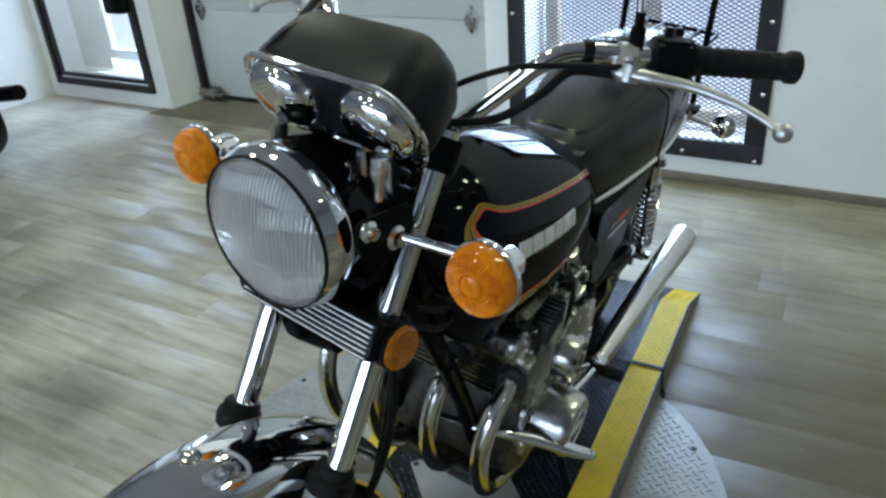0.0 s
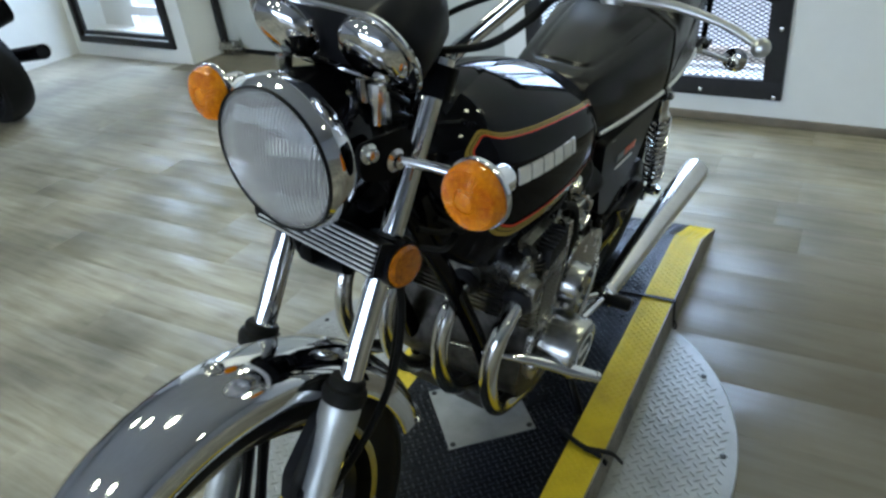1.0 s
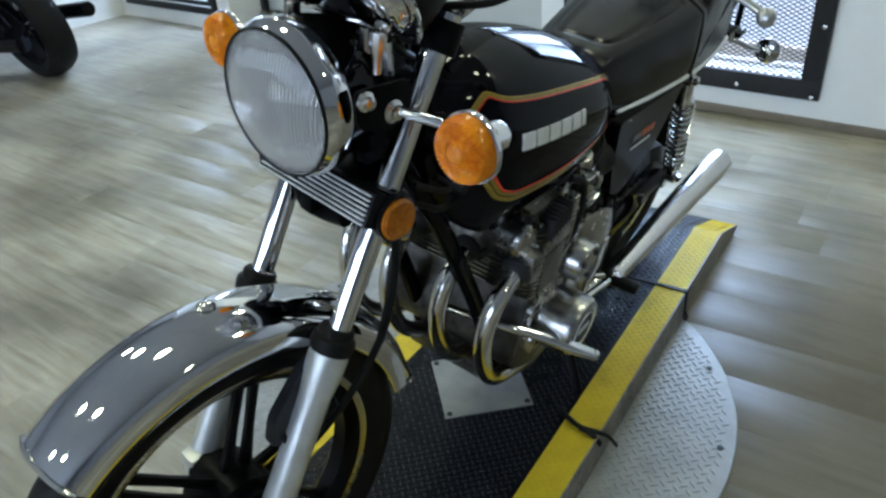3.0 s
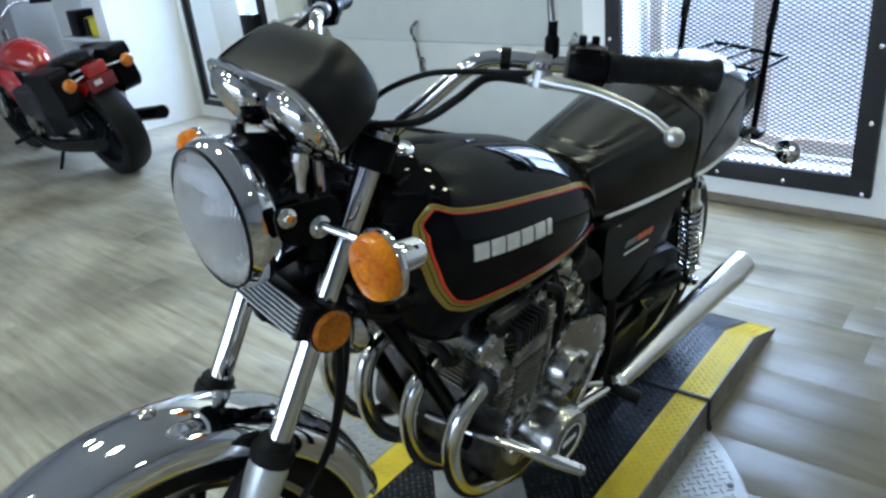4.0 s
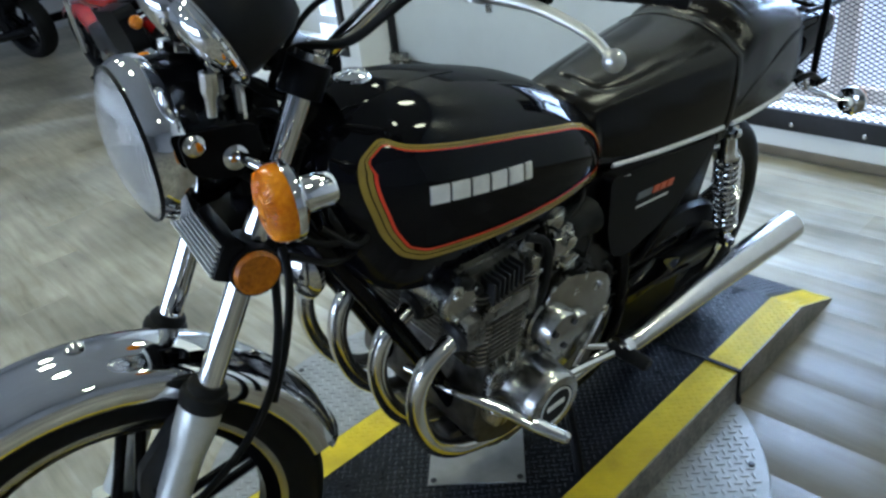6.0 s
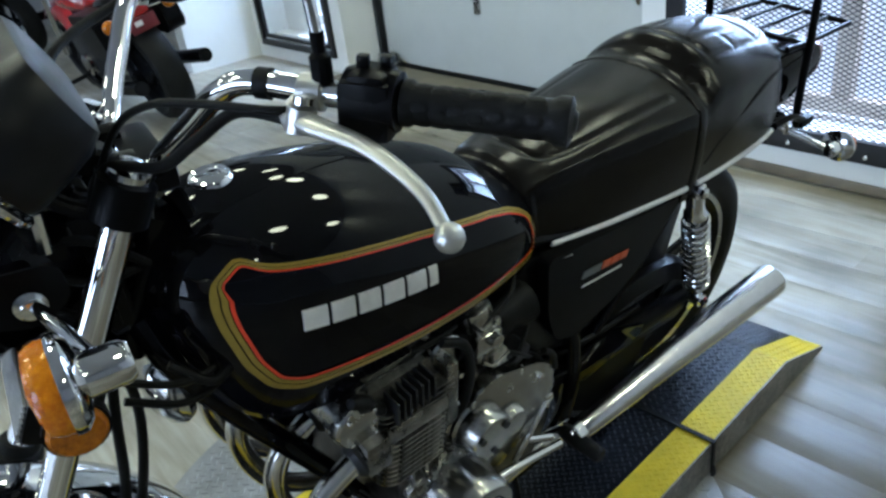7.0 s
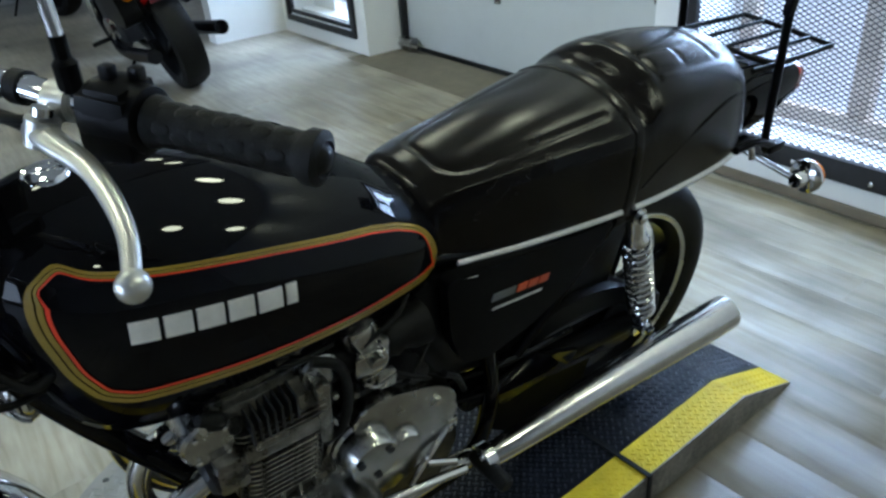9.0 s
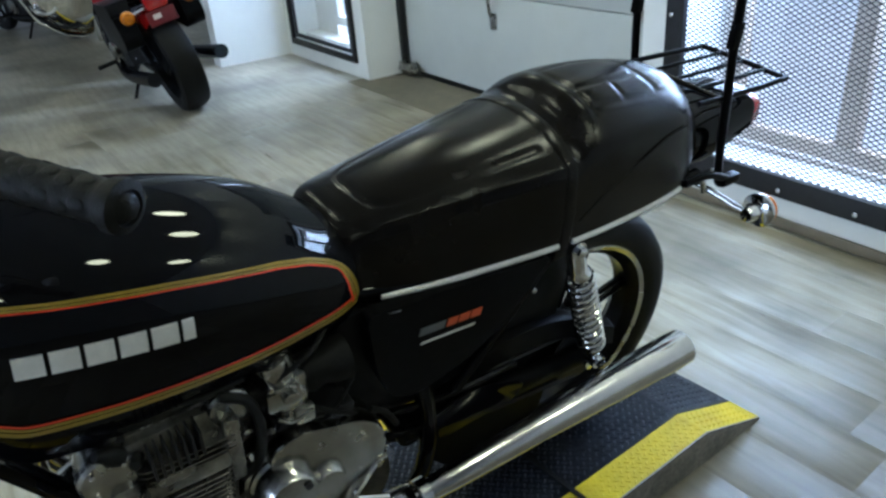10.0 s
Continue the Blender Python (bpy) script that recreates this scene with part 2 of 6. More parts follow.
    bp.inputs["Strength"].default_value, bp.inputs["Distance"].default_value = 0.05, 0.001
    l.new(g.outputs[0], bp.inputs["Height"])
    l.new(bp.outputs[0], b.inputs["Normal"])
    return m


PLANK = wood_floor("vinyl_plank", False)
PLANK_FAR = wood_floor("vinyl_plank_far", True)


# ---- building helpers ----
def mesh_object(name, bm, material, smooth=40):
    me = bpy.data.meshes.new(name)
    bmesh.ops.recalc_face_normals(bm, faces=bm.faces)
    bm.to_mesh(me)
    bm.free()
    me.materials.append(material)
    if smooth:
        for p in me.polygons:
            p.use_smooth = True
        me.set_sharp_from_angle(angle=radians(smooth))
    return new(name, me)


def part(name, bm, material, parent, label="", smooth=40, m=None):
    if m is not None:
        bm.transform(m)
    ob = mesh_object(name, bm, material, smooth)
    ob.parent = parent
    if label:
        tagged(ob, label)
    return ob


def empty(name, m, label, category, group="", kind=""):
    ob = new(name)
    ob.matrix_world = m
    return tagged(ob, label, category, group, kind)


def B():
    return bmesh.new()


def spline(points, steps=6, closed=False):
    pts = [Vector(p) for p in points]
    n = len(pts)
    out = []
    for i in range(n if closed else n - 1):
        p0 = pts[(i - 1) % n] if closed or i else 2 * pts[0] - pts[1]
        p1, p2 = pts[i], pts[(i + 1) % n]
        p3 = pts[(i + 2) % n] if closed or i + 2 < n else 2 * pts[-1] - pts[-2]
        for k in range(steps):
            t = k / steps
            out.append(0.5 * ((2 * p1) + (p2 - p0) * t + (2 * p0 - 5 * p1 + 4 * p2 - p3) * t * t + (3 * p1 - p0 - 3 * p2 + p3) * t ** 3))
    if not closed:
        out.append(pts[-1])
    return out


def rings(bm, sections, cap=True, closed=False):
    rows = [[bm.verts.new(p) for p in s] for s in sections]
    n = len(rows[0])
    pairs = list(zip(rows, rows[1:])) + ([(rows[-1], rows[0])] if closed else [])
    for a, b in pairs:
        for i in range(n):
            j = (i + 1) % n
            bm.faces.new((a[i], a[j], b[j], b[i]))
    if cap and not closed:
        bm.faces.new(list(reversed(rows[0])))
        bm.faces.new(rows[-1])
    return rows


def tube(bm, points, r, seg=12, steps=6, cap=True, smooth=True, closed=False, flat=1.0):
    """A round bar along points; r is one radius or one for each point."""
    if smooth and len(points) > 2:
        n0 = len(points)
        pts = spline(points, steps, closed)
        if isinstance(r, (list, tuple)):
            rs = [float(v) for v in np.interp(np.linspace(0, n0 - 1, len(pts)), range(n0), r)]
        else:
            rs = [r] * len(pts)
    else:
        pts = [Vector(p) for p in points]
        rs = list(r) if isinstance(r, (list, tuple)) else [r] * len(pts)
    n = len(pts)
    up = None
    secs = []
    for i in range(n):
        if closed:
            d = (pts[(i + 1) % n] - pts[i - 1]).normalized()
        else:
            d = (pts[min(i + 1, n - 1)] - pts[max(i - 1, 0)]).normalized()
        if up is None:
            up = Vector((0, 0, 1)) if abs(d.z) < 0.9 else Vector((0, 1, 0))
        side = d.cross(up).normalized()
        up = side.cross(d).normalized()
        secs.append([pts[i] + rs[i] * (math.cos(2 * math.pi * k / seg) * side + flat * math.sin(2 * math.pi * k / seg) * up) for k in range(seg)])
    rings(bm, secs, cap, closed)
    return bm


def frame_to(direction, origin=(0, 0, 0)):
    """A matrix that turns z to the direction."""
    return Matrix.Translation(origin) @ Vector(direction).to_track_quat("Z", "Y").to_matrix().to_4x4()


def lathe(bm, profile, m=None, seg=32, cap=True, loop=False):
    """profile: (radius, height along z); m places it."""
    m = m or Matrix()
    secs = [[m @ Vector((max(r, 1e-4) * math.cos(2 * math.pi * k / seg), max(r, 1e-4) * math.sin(2 * math.pi * k / seg), h)) for k in range(seg)] for r, h in profile]
    rings(bm, secs, cap and not loop, loop)
    return bm


def box(bm, centre, size, m=None, bevel=0.0):
    x, y, z = (s / 2 for s in size)
    vs = [Vector((sx * x, sy * y, sz * z)) + Vector(centre) for sz in (-1, 1) for sx, sy in ((-1, -1), (1, -1), (1, 1), (-1, 1))]
    vs = [bm.verts.new(m @ v if m else v) for v in vs]
    fs = [bm.faces.new([vs[i] for i in f]) for f in ((3, 2, 1, 0), (4, 5, 6, 7), (0, 1, 5, 4), (1, 2, 6, 5), (2, 3, 7, 6), (3, 0, 4, 7))]
    if bevel:
        es = list({e for f in fs for e in f.edges})
        bmesh.ops.bevel(bm, geom=es, offset=bevel, segments=2, affect="EDGES", profile=0.6)
    return bm


def prism(bm, outline, z0, z1, m=None, bevel=0.0):
    """A flat shape given by its outline, thick from z0 to z1."""
    m = m or Matrix()
    a = [bm.verts.new(m @ Vector((x, y, z0))) for x, y in outline]
    b = [bm.verts.new(m @ Vector((x, y, z1))) for x, y in outline]
    n = len(a)
    fs = [bm.faces.new(list(reversed(a))), bm.faces.new(b)]
    es = list(fs[1].edges)
    for i in range(n):
        bm.faces.new((a[i], a[(i + 1) % n], b[(i + 1) % n], b[i]))
    if bevel:
        bmesh.ops.bevel(bm, geom=es, offset=bevel, segments=2, affect="EDGES", profile=0.6)
    return bm


def curve1(xs, ys):
    p = spline([(x, y, 0) for x, y in zip(xs, ys)], 10)
    px, py = [v.x for v in p], [v.y for v in p]
    return lambda x: float(np.interp(x, px, py))


def rounded(poly, r, n=4):
    """The outline with its corners rounded."""
    out = []
    k = len(poly)
    for i in range(k):
        p, a, b = Vector((*poly[i], 0)), Vector((*poly[i - 1], 0)), Vector((*poly[(i + 1) % k], 0))
        ra = min(r, (a - p).length * 0.45, (b - p).length * 0.45)
        pa, pb = p + (a - p).normalized() * ra, p + (b - p).normalized() * ra
        for j in range(n + 1):
            t = j / n
            q = (1 - t) ** 2 * pa + 2 * t * (1 - t) * p + t * t * pb
            out.append((q.x, q.y))
    return out


def wall_with_holes(name, x0, x1, z0, z1, y0, y1, holes, material, label):
    """A wall along x, thick from y0 to y1; holes are (xa, xb, za, zb), from left to right."""
    bm = B()
    x = x0
    for xa, xb, za, zb in holes:
        box(bm, ((x + xa) / 2, (y0 + y1) / 2, (z0 + z1) / 2), (xa - x, y1 - y0, z1 - z0))
        if za > z0:
            box(bm, ((xa + xb) / 2, (y0 + y1) / 2, (z0 + za) / 2), (xb - xa, y1 - y0, za - z0))
        box(bm, ((xa + xb) / 2, (y0 + y1) / 2, (zb + z1) / 2), (xb - xa, y1 - y0, z1 - zb))
        x = xb
    box(bm, ((x + x1) / 2, (y0 + y1) / 2, (z0 + z1) / 2), (x1 - x, y1 - y0, z1 - z0))
    return tagged(mesh_object(name, bm, material, 0), label, "wall", kind="structure")


# ---- room ----
WALL_Y, ROOM_H = 3.085, 3.7
W1 = (-1.09, 0.155, 0.128, 1.85)
W2 = (-5.03, -3.905, 0.108, 2.2)
DOOR = (-3.77, -1.23, 0.0, 2.45)
bm = B()
box(bm, (-0.9, -2.6, -0.0592), (18.4, 12.6, 0.1))
tagged(mesh_object("floor", bm, TRIM_GREY, 0), "grey subfloor under the vinyl planks", "floor", kind="structure")
wall_with_holes("wall_north", -5.14, 8.0, 0, ROOM_H, WALL_Y, WALL_Y + 0.46, [W2, DOOR, W1], WHITE_WALL, "white painted wall with windows and garage door")
# for unseen walls; this grey sets how dark tank and chrome reflections are
DARK_WALL = mat("unseen_wall_grey", (0.42, 0.425, 0.43), 0.6, 0.0, 0.1, 4, bump=0.15, bump_scale=150)
for nm, c, s, mt, lb in (("wall_stub", (-5.22, 2.922, ROOM_H / 2), (0.16, 0.926, ROOM_H), WHITE_WALL, "short white painted wall end"), ("wall_east", (8.1, -2.6, ROOM_H / 2), (0.2, 12.4, ROOM_H), DARK_WALL, "plain unseen grey wall"), ("wall_west", (-10.0, -2.6, ROOM_H / 2), (0.2, 12.4, ROOM_H), DARK_WALL, "plain unseen grey wall"), ("wall_annex", (-7.62, 3.5, ROOM_H / 2), (4.6, 0.2, ROOM_H), WHITE_WALL, "plain white painted wall")):
    bm = B()
    box(bm, c, s)
    tagged(mesh_object(nm, bm, mt, 0), lb, "wall", kind="structure")
# two unseen windows added in the south wall to light the bike's front
ADDED_WINDOWS = [(-7.2, -2.4, 0.4, 3.2), (-1.6, 3.2, 0.4, 3.2)]
wall_with_holes("wall_south", -10.0, 8.2, 0, ROOM_H, -8.8, -8.6, ADDED_WINDOWS, DARK_WALL, "unseen grey wall with two added windows")
bm = B()
box(bm, (-0.9, -2.6, ROOM_H + 0.05), (18.4, 12.6, 0.1))
tagged(mesh_object("ceiling", bm, CEIL, 0), "flat pale grey painted ceiling", "ceiling", kind="structure")
bm = B()
box(bm, (-2, 33, -0.15), (120, 60, 0.1))
box(bm, (-2, -39, -0.15), (120, 60, 0.1))
tagged(mesh_object("ground", bm, CONCRETE, 0), "pale bright concrete yard outside", "ground", kind="structure")


bm = B()
box(bm, (-2, 14, 5), (50, 0.1, 12))
box(bm, (-2, -20, 5), (50, 0.1, 12))
tagged(mesh_object("backdrop", bm, glow("overcast_sky", (0.95, 0.98, 1.0), 2.6), 0), "plain bright overcast sky", "sky", kind="structure")
for wn, hole, power in (("window_light", W1, 200), ("window_light", W2, 120)):
    L = bpy.data.lights.new(wn, "AREA")
    L.shape, L.size, L.size_y, L.energy, L.color = "RECTANGLE", hole[1] - hole[0], hole[3] - 1.12, power, (0.64, 0.80, 1.0)
    new(wn, L).matrix_world = look(((hole[0] + hole[1]) / 2, WALL_Y + 0.50, (hole[3] + 1.12) / 2), ((hole[0] + hole[1]) / 2, 0, 0.6))
# area lamps in the added south windows, to brighten chrome and headlamp
for hole in ADDED_WINDOWS:
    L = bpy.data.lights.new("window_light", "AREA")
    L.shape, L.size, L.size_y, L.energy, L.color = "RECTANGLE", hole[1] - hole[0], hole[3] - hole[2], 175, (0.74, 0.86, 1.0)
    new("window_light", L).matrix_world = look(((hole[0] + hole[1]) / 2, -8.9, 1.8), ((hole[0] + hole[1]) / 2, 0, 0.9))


def ceiling_lamp():
    lamp = empty("ceiling_light", pose(0, 0, ROOM_H), "round white recessed ceiling light, lit", "ceiling light", "ceiling lights")
    part("housing", lathe(B(), [(0.18, 0), (0.18, -0.02), (0.16, -0.03), (0.155, -0.015), (0.155, 0)], seg=32), WHITE_WALL, lamp)
    part("diffuser", lathe(B(), [(0.15, -0.006), (0.15, -0.016), (0.0, -0.018)], seg=24), LAMP_GLOW, lamp)
    return lamp


first_lamp = ceiling_lamp()
first_lamp.matrix_world = pose(-0.9, 0.2, ROOM_H)
for lx, ly in ((1.72, 1.73), (2.12, 2.80), (0.20, 2.65), (-1.20, 2.60), (-2.9, 2.5), (3.9, 0.0), (-2.6, 0.2), (-4.3, 0.4), (-0.9, -1.8), (-2.6, -1.8), (-0.9, -3.8), (-2.6, -3.8)):
    copy_thing(first_lamp, pose(lx, ly, ROOM_H))


def window_frame(bm, x0, x1, z0, z1, y, w, d):
    box(bm, ((x0 + x1) / 2, y, z0 + w / 2), (x1 - x0, d, w), bevel=0.003)
    box(bm, ((x0 + x1) / 2, y, z1 - w / 2), (x1 - x0, d, w), bevel=0.003)
    for x in (x0 + w / 2, x1 - w / 2):
        box(bm, (x, y, (z0 + z1) / 2), (w, d, z1 - z0 - 2 * w), bevel=0.003)
    return bm


# window with the security mesh
win = empty("window_1", pose(0, 0, 0), "tall window behind a dark steel security mesh", "window", kind="structure")
part("window_frame", window_frame(B(), W1[0] - 0.0, W1[1], W1[2], W1[3], WALL_Y - 0.012, 0.085, 0.03), STEEL_DARK, win, "dark steel angle frame", 30)
part("inner_frame", window_frame(B(), W1[0] + 0.03, W1[1] - 0.03, W1[2] + 0.03, W1[3] - 0.03, WALL_Y + 0.40, 0.07, 0.06), TAN, win, "", 30)
part("pane", box(B(), ((W1[0] + W1[1]) / 2, WALL_Y + 0.41, (W1[2] + W1[3]) / 2), (W1[1] - W1[0] - 0.1, 0.006, W1[3] - W1[2] - 0.1)), GLASS, win, "", 0).visible_shadow = False
part("mullion", box(B(), (-0.49, WALL_Y + 0.415, (W1[2] + W1[3]) / 2), (0.085, 0.06, W1[3] - W1[2] - 0.1), bevel=0.004), TAN, win, "", 30)
bm = B()
mx0, mx1, mz0, mz1 = W1[0] + 0.07, W1[1] - 0.07, W1[2] + 0.07, W1[3] - 0.07
PX, PZ = 0.034, 0.019
for sgn in (1, -1):
    slope = sgn * PZ / PX
    k0 = int((mz0 - abs(slope) * (mx1 - mx0)) / PZ) - 2
    for k in range(k0, int((mz1 + abs(slope) * (mx1 - mx0)) / PZ) + 2):
        c = k * PZ
        xa, xb = mx0, mx1
        za, zb = c + slope * (xa - mx0), c + slope * (xb - mx0)
        lo, hi = mz0, mz1
        t0, t1 = 0.0, 1.0
        dz = zb - za
        ta, tb = (lo - za) / dz, (hi - za) / dz
        t0, t1 = max(t0, min(ta, tb)), min(t1, max(ta, tb))
        if t1 - t0 < 0.01:
            continue
        p, q = Vector((xa + (xb - xa) * t0, 0, za + dz * t0)), Vector((xa + (xb - xa) * t1, 0, za + dz * t1))
        nrm = Vector((-(q - p).z, 0, (q - p).x)).normalized() * 0.0020
        yy = WALL_Y - 0.004 + (0.0022 if sgn > 0 else 0)
        vs = [bm.verts.new(v + Vector((0, yy + dy, 0))) for dy in (0, 0.002) for v in (p - nrm, q - nrm, q + nrm, p + nrm)]
        for f in ((0, 1, 2, 3), (7, 6, 5, 4), (0, 4, 5, 1), (2, 6, 7, 3)):
            bm.faces.new([vs[i] for i in f])
tagged(part("security_mesh", bm, STEEL_DARK, win, "expanded metal security mesh", 0), kind="stuff")
bolt_mesh = None
for k in range(8):
    for bx, bz in ((W1[1] - 0.03, W1[2] + 0.015 + 0.305 * k), (W1[0] + 0.03, W1[2] + 0.015 + 0.305 * k)) if k else ((W1[1] - 0.03, W1[2] + 0.015), (W1[0] + 0.03, W1[2] + 0.015), (W1[1] - 0.35, W1[2] + 0.03), (W1[1] - 0.65, W1[2] + 0.03), (W1[1] - 0.95, W1[2] + 0.03)):
        if bolt_mesh is None:
            bolt_mesh = lathe(B(), [(0.011, 0), (0.011, 0.006), (0.0, 0.009)], frame_to((0, -1, 0)), 6)
            ob = part("bolt", bolt_mesh, ALU, win, "", 30)
            bolt_mesh = ob.data
        else:
            ob = new("bolt", bolt_mesh)
            ob.parent = win
        ob.location = (bx, WALL_Y - 0.027, bz)

# unseen windows added behind the camera, assumed from bluish streaks in the chrome
for i, hole in enumerate(ADDED_WINDOWS):
    win = empty("window_%d" % (3 + i), pose(0, 0, 0), "wide unseen window in a dark frame, added for front light", "window", kind="structure")
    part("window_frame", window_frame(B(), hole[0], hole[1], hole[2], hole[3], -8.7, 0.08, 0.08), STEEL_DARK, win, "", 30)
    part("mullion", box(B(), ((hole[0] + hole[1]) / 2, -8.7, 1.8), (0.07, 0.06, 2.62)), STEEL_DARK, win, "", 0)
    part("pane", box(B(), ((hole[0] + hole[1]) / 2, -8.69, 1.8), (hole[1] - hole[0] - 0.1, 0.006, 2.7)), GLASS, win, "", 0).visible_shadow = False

# the other window
win = empty("window_2", pose(0, 0, 0), "deep white window with a black double frame", "window", kind="structure")
part("window_frame", window_frame(B(), W2[0], W2[1], W2[2], W2[3], WALL_Y - 0.01, 0.045, 0.03), STEEL_DARK, win, "black steel outer frame", 30)
part("inner_frame", window_frame(B(), W2[0] + 0.06, W2[1] - 0.06, W2[2] + 0.06, W2[3] - 0.06, WALL_Y + 0.0, 0.03, 0.02), STEEL_DARK, win, "black steel inner frame", 30)
part("sash", window_frame(B(), W2[0] + 0.38, W2[1] - 0.04, W2[2] + 0.16, W2[3] - 0.04, WALL_Y + 0.24, 0.07, 0.05), WHITE_WALL, win, "", 30)
part("reveal", box(B(), (W2[0] + 0.20, WALL_Y + 0.26, 1.16), (0.36, 0.06, 2.0)), WHITE_WALL, win, "", 0)
part("window_sill", box(B(), ((W2[0] + W2[1]) / 2, WALL_Y + 0.2, W2[2] + 0.04), (W2[1] - W2[0] - 0.02, 0.18, 0.06), bevel=0.004), WHITE_WALL, win, "", 30)
part("pane", box(B(), ((W2[0] + W2[1]) / 2 + 0.17, WALL_Y + 0.245, 1.2), (0.62, 0.006, 1.8)), GLASS, win, "", 0).visible_shadow = False
part("lock_box", box(B(), (W2[1] - 0.12, WALL_Y - 0.06, 0.77), (0.18, 0.07, 0.20), bevel=0.01), BLACK_PLASTIC, win, "small black box fixed to the frame", 30)

# garage door
DY = WALL_Y + 0.33
door = empty("garage_door", pose(0, 0, 0), "closed off-white sectional garage door with steel hinges", "garage door", kind="structure")
for k in range(4):
    z0 = 0.03 + 0.61 * k
    part("panel", box(B(), ((DOOR[0] + DOOR[1]) / 2, DY + 0.03, z0 + 0.302), (DOOR[1] - DOOR[0] - 0.006, 0.05, 0.604), bevel=0.004), DOOR_PAINT, door, "", 30)
part("bottom_seal", box(B(), ((DOOR[0] + DOOR[1]) / 2, DY + 0.02, 0.018), (DOOR[1] - DOOR[0], 0.06, 0.03), bevel=0.006), RUBBER, door, "black rubber bottom seal", 30)
for xx in (DOOR[0] + 0.03, DOOR[1] - 0.03):
    part("track", box(B(), (xx, DY - 0.03, 1.22), (0.035, 0.05, 2.4), bevel=0.004), STEEL_DARK if xx < -2 else ALU_CAST, door, "", 30)
for k in (1, 2, 3):
    for xx in (DOOR[0] + 0.12, -2.70, DOOR[1] - 0.26) if k > 1 else (DOOR[0] + 0.12, DOOR[1] - 0.26):
        bm = B()
        prism(bm, rounded([(-0.05, 0), (0, -0.085), (0.05, 0), (0, 0.085)], 0.02), 0, 0.014, pose(xx, DY + 0.006, 0.03 + 0.61 * k, 90, 0, 0), 0.003)
        tube(bm, [(xx - 0.04, DY - 0.012, 0.03 + 0.61 * k), (xx + 0.04, DY - 0.012, 0.03 + 0.61 * k)], 0.008, 8)
        part("hinge", bm, ALU_CAST, door, "galvanised steel hinge", 30)
bm = B()
box(bm, (DOOR[0] + 0.10, DY - 0.05, 0.06), (0.16, 0.06, 0.08), bevel=0.006)
tube(bm, [(DOOR[0] + 0.02, DY - 0.07, 0.05), (DOOR[0] + 0.26, DY - 0.07, 0.05)], 0.02, 10)
part("bottom_bracket", bm, ALU_CAST, door, "galvanised bottom bracket with roller", 30)
bm = B()
tube(bm, [(-2.70, DY - 0.01, 0.765), (-2.72, DY - 0.05, 0.715), (-2.68, DY - 0.055, 0.625), (-2.70, DY - 0.03, 0.545), (-2.70, DY, 0.505)], 0.012, 8)
box(bm, (-2.70, DY - 0.0, 0.485), (0.05, 0.02, 0.10), bevel=0.005)
part("door_handle", bm, ALU_CAST, door, "bent metal lift handle", 30)
bm = B()
box(bm, ((DOOR[0] + DOOR[1]) / 2, (2.96 + DY + 0.03) / 2, 0.001), (DOOR[1] - DOOR[0] + 0.2, DY + 0.03 - 2.96, 0.006))
tagged(mesh_object("threshold", bm, mat("dark_concrete", (0.16, 0.145, 0.11), 0.75, 0, 0.25, 12, bump=0.3), 0), "worn dark concrete threshold under the door", "threshold", kind="structure")

bm = B()
box(bm, ((DOOR[1] + 8.0) / 2, WALL_Y - 0.007, 0.021), (8.0 - DOOR[1], 0.014, 0.042), bevel=0.003)
tagged(mesh_object("baseboard", bm, BASE_WOOD, 30), "low brown wooden baseboard along the white wall", "baseboard", kind="structure")

# ---- turntable and ramp ----
TT = pose(-0.19, 0.87, 0, 0, 0, 3.5)
turn = empty("turntable", TT, "round aluminium tread plate turntable on the floor", "turntable")
part("disc", lathe(B(), [(0.68, 0.0), (0.68, 0.009), (0.677, 0.012), (0.0, 0.012)], seg=96), TREAD_ALU, turn, "", 30)


def lozenges(bm, x0, x1, y0, y1, z, step, half_l, half_w, h, keep=lambda x, y: True, zf=None):
    # bars at right angles on a lattice turned by 45 degrees
    d = step / math.sqrt(2)
    far = int((x1 - x0 + y1 - y0) / step) + 2
    for i in range(far):
        for j in range(-far, far):
            x, y = x0 + (i + j) * d, y0 + (i - j) * d
            if not (x0 <= x <= x1 and y0 <= y <= y1 and keep(x, y)):
                continue
            zz = zf(x, y) if zf else z
            a = radians(45 if (i + j) % 2 else -45)
            ca, sa = math.cos(a), math.sin(a)
            ps = [(half_l, 0), (half_l * 0.5, half_w), (-half_l * 0.5, half_w), (-half_l, 0), (-half_l * 0.5, -half_w), (half_l * 0.5, -half_w)]
            vs = [bm.verts.new((x + p * ca - q * sa, y + p * sa + q * ca, zz - 0.0006)) for p, q in ps]
            top = [bm.verts.new((x + 0.72 * p * ca - 0.55 * q * sa, y + 0.72 * p * sa + 0.55 * q * ca, zz + h)) for p, q in ps]
            bm.faces.new(top)
            for k in range(6):
                bm.faces.new((vs[k], vs[(k + 1) % 6], top[(k + 1) % 6], top[k]))
    return bm


tagged(part("tread", lozenges(B(), -0.66, 0.66, -0.66, 0.66, 0.012, 0.0205, 0.0125, 0.0030, 0.0019, lambda x, y: x * x + y * y < 0.655 ** 2 and abs(x - 0.085) > 0.30), TREAD_ALU, turn, "", 60), kind="stuff")
for k in range(14):
    a = 2 * math.pi * (k + 0.3) / 14
    part("screw", lathe(B(), [(0.008, 0), (0.008, 0.002), (0.0, 0.003)], pose(0.645 * math.cos(a), 0.645 * math.sin(a), 0.012), 10), STEEL_DARK, turn, "", 30)

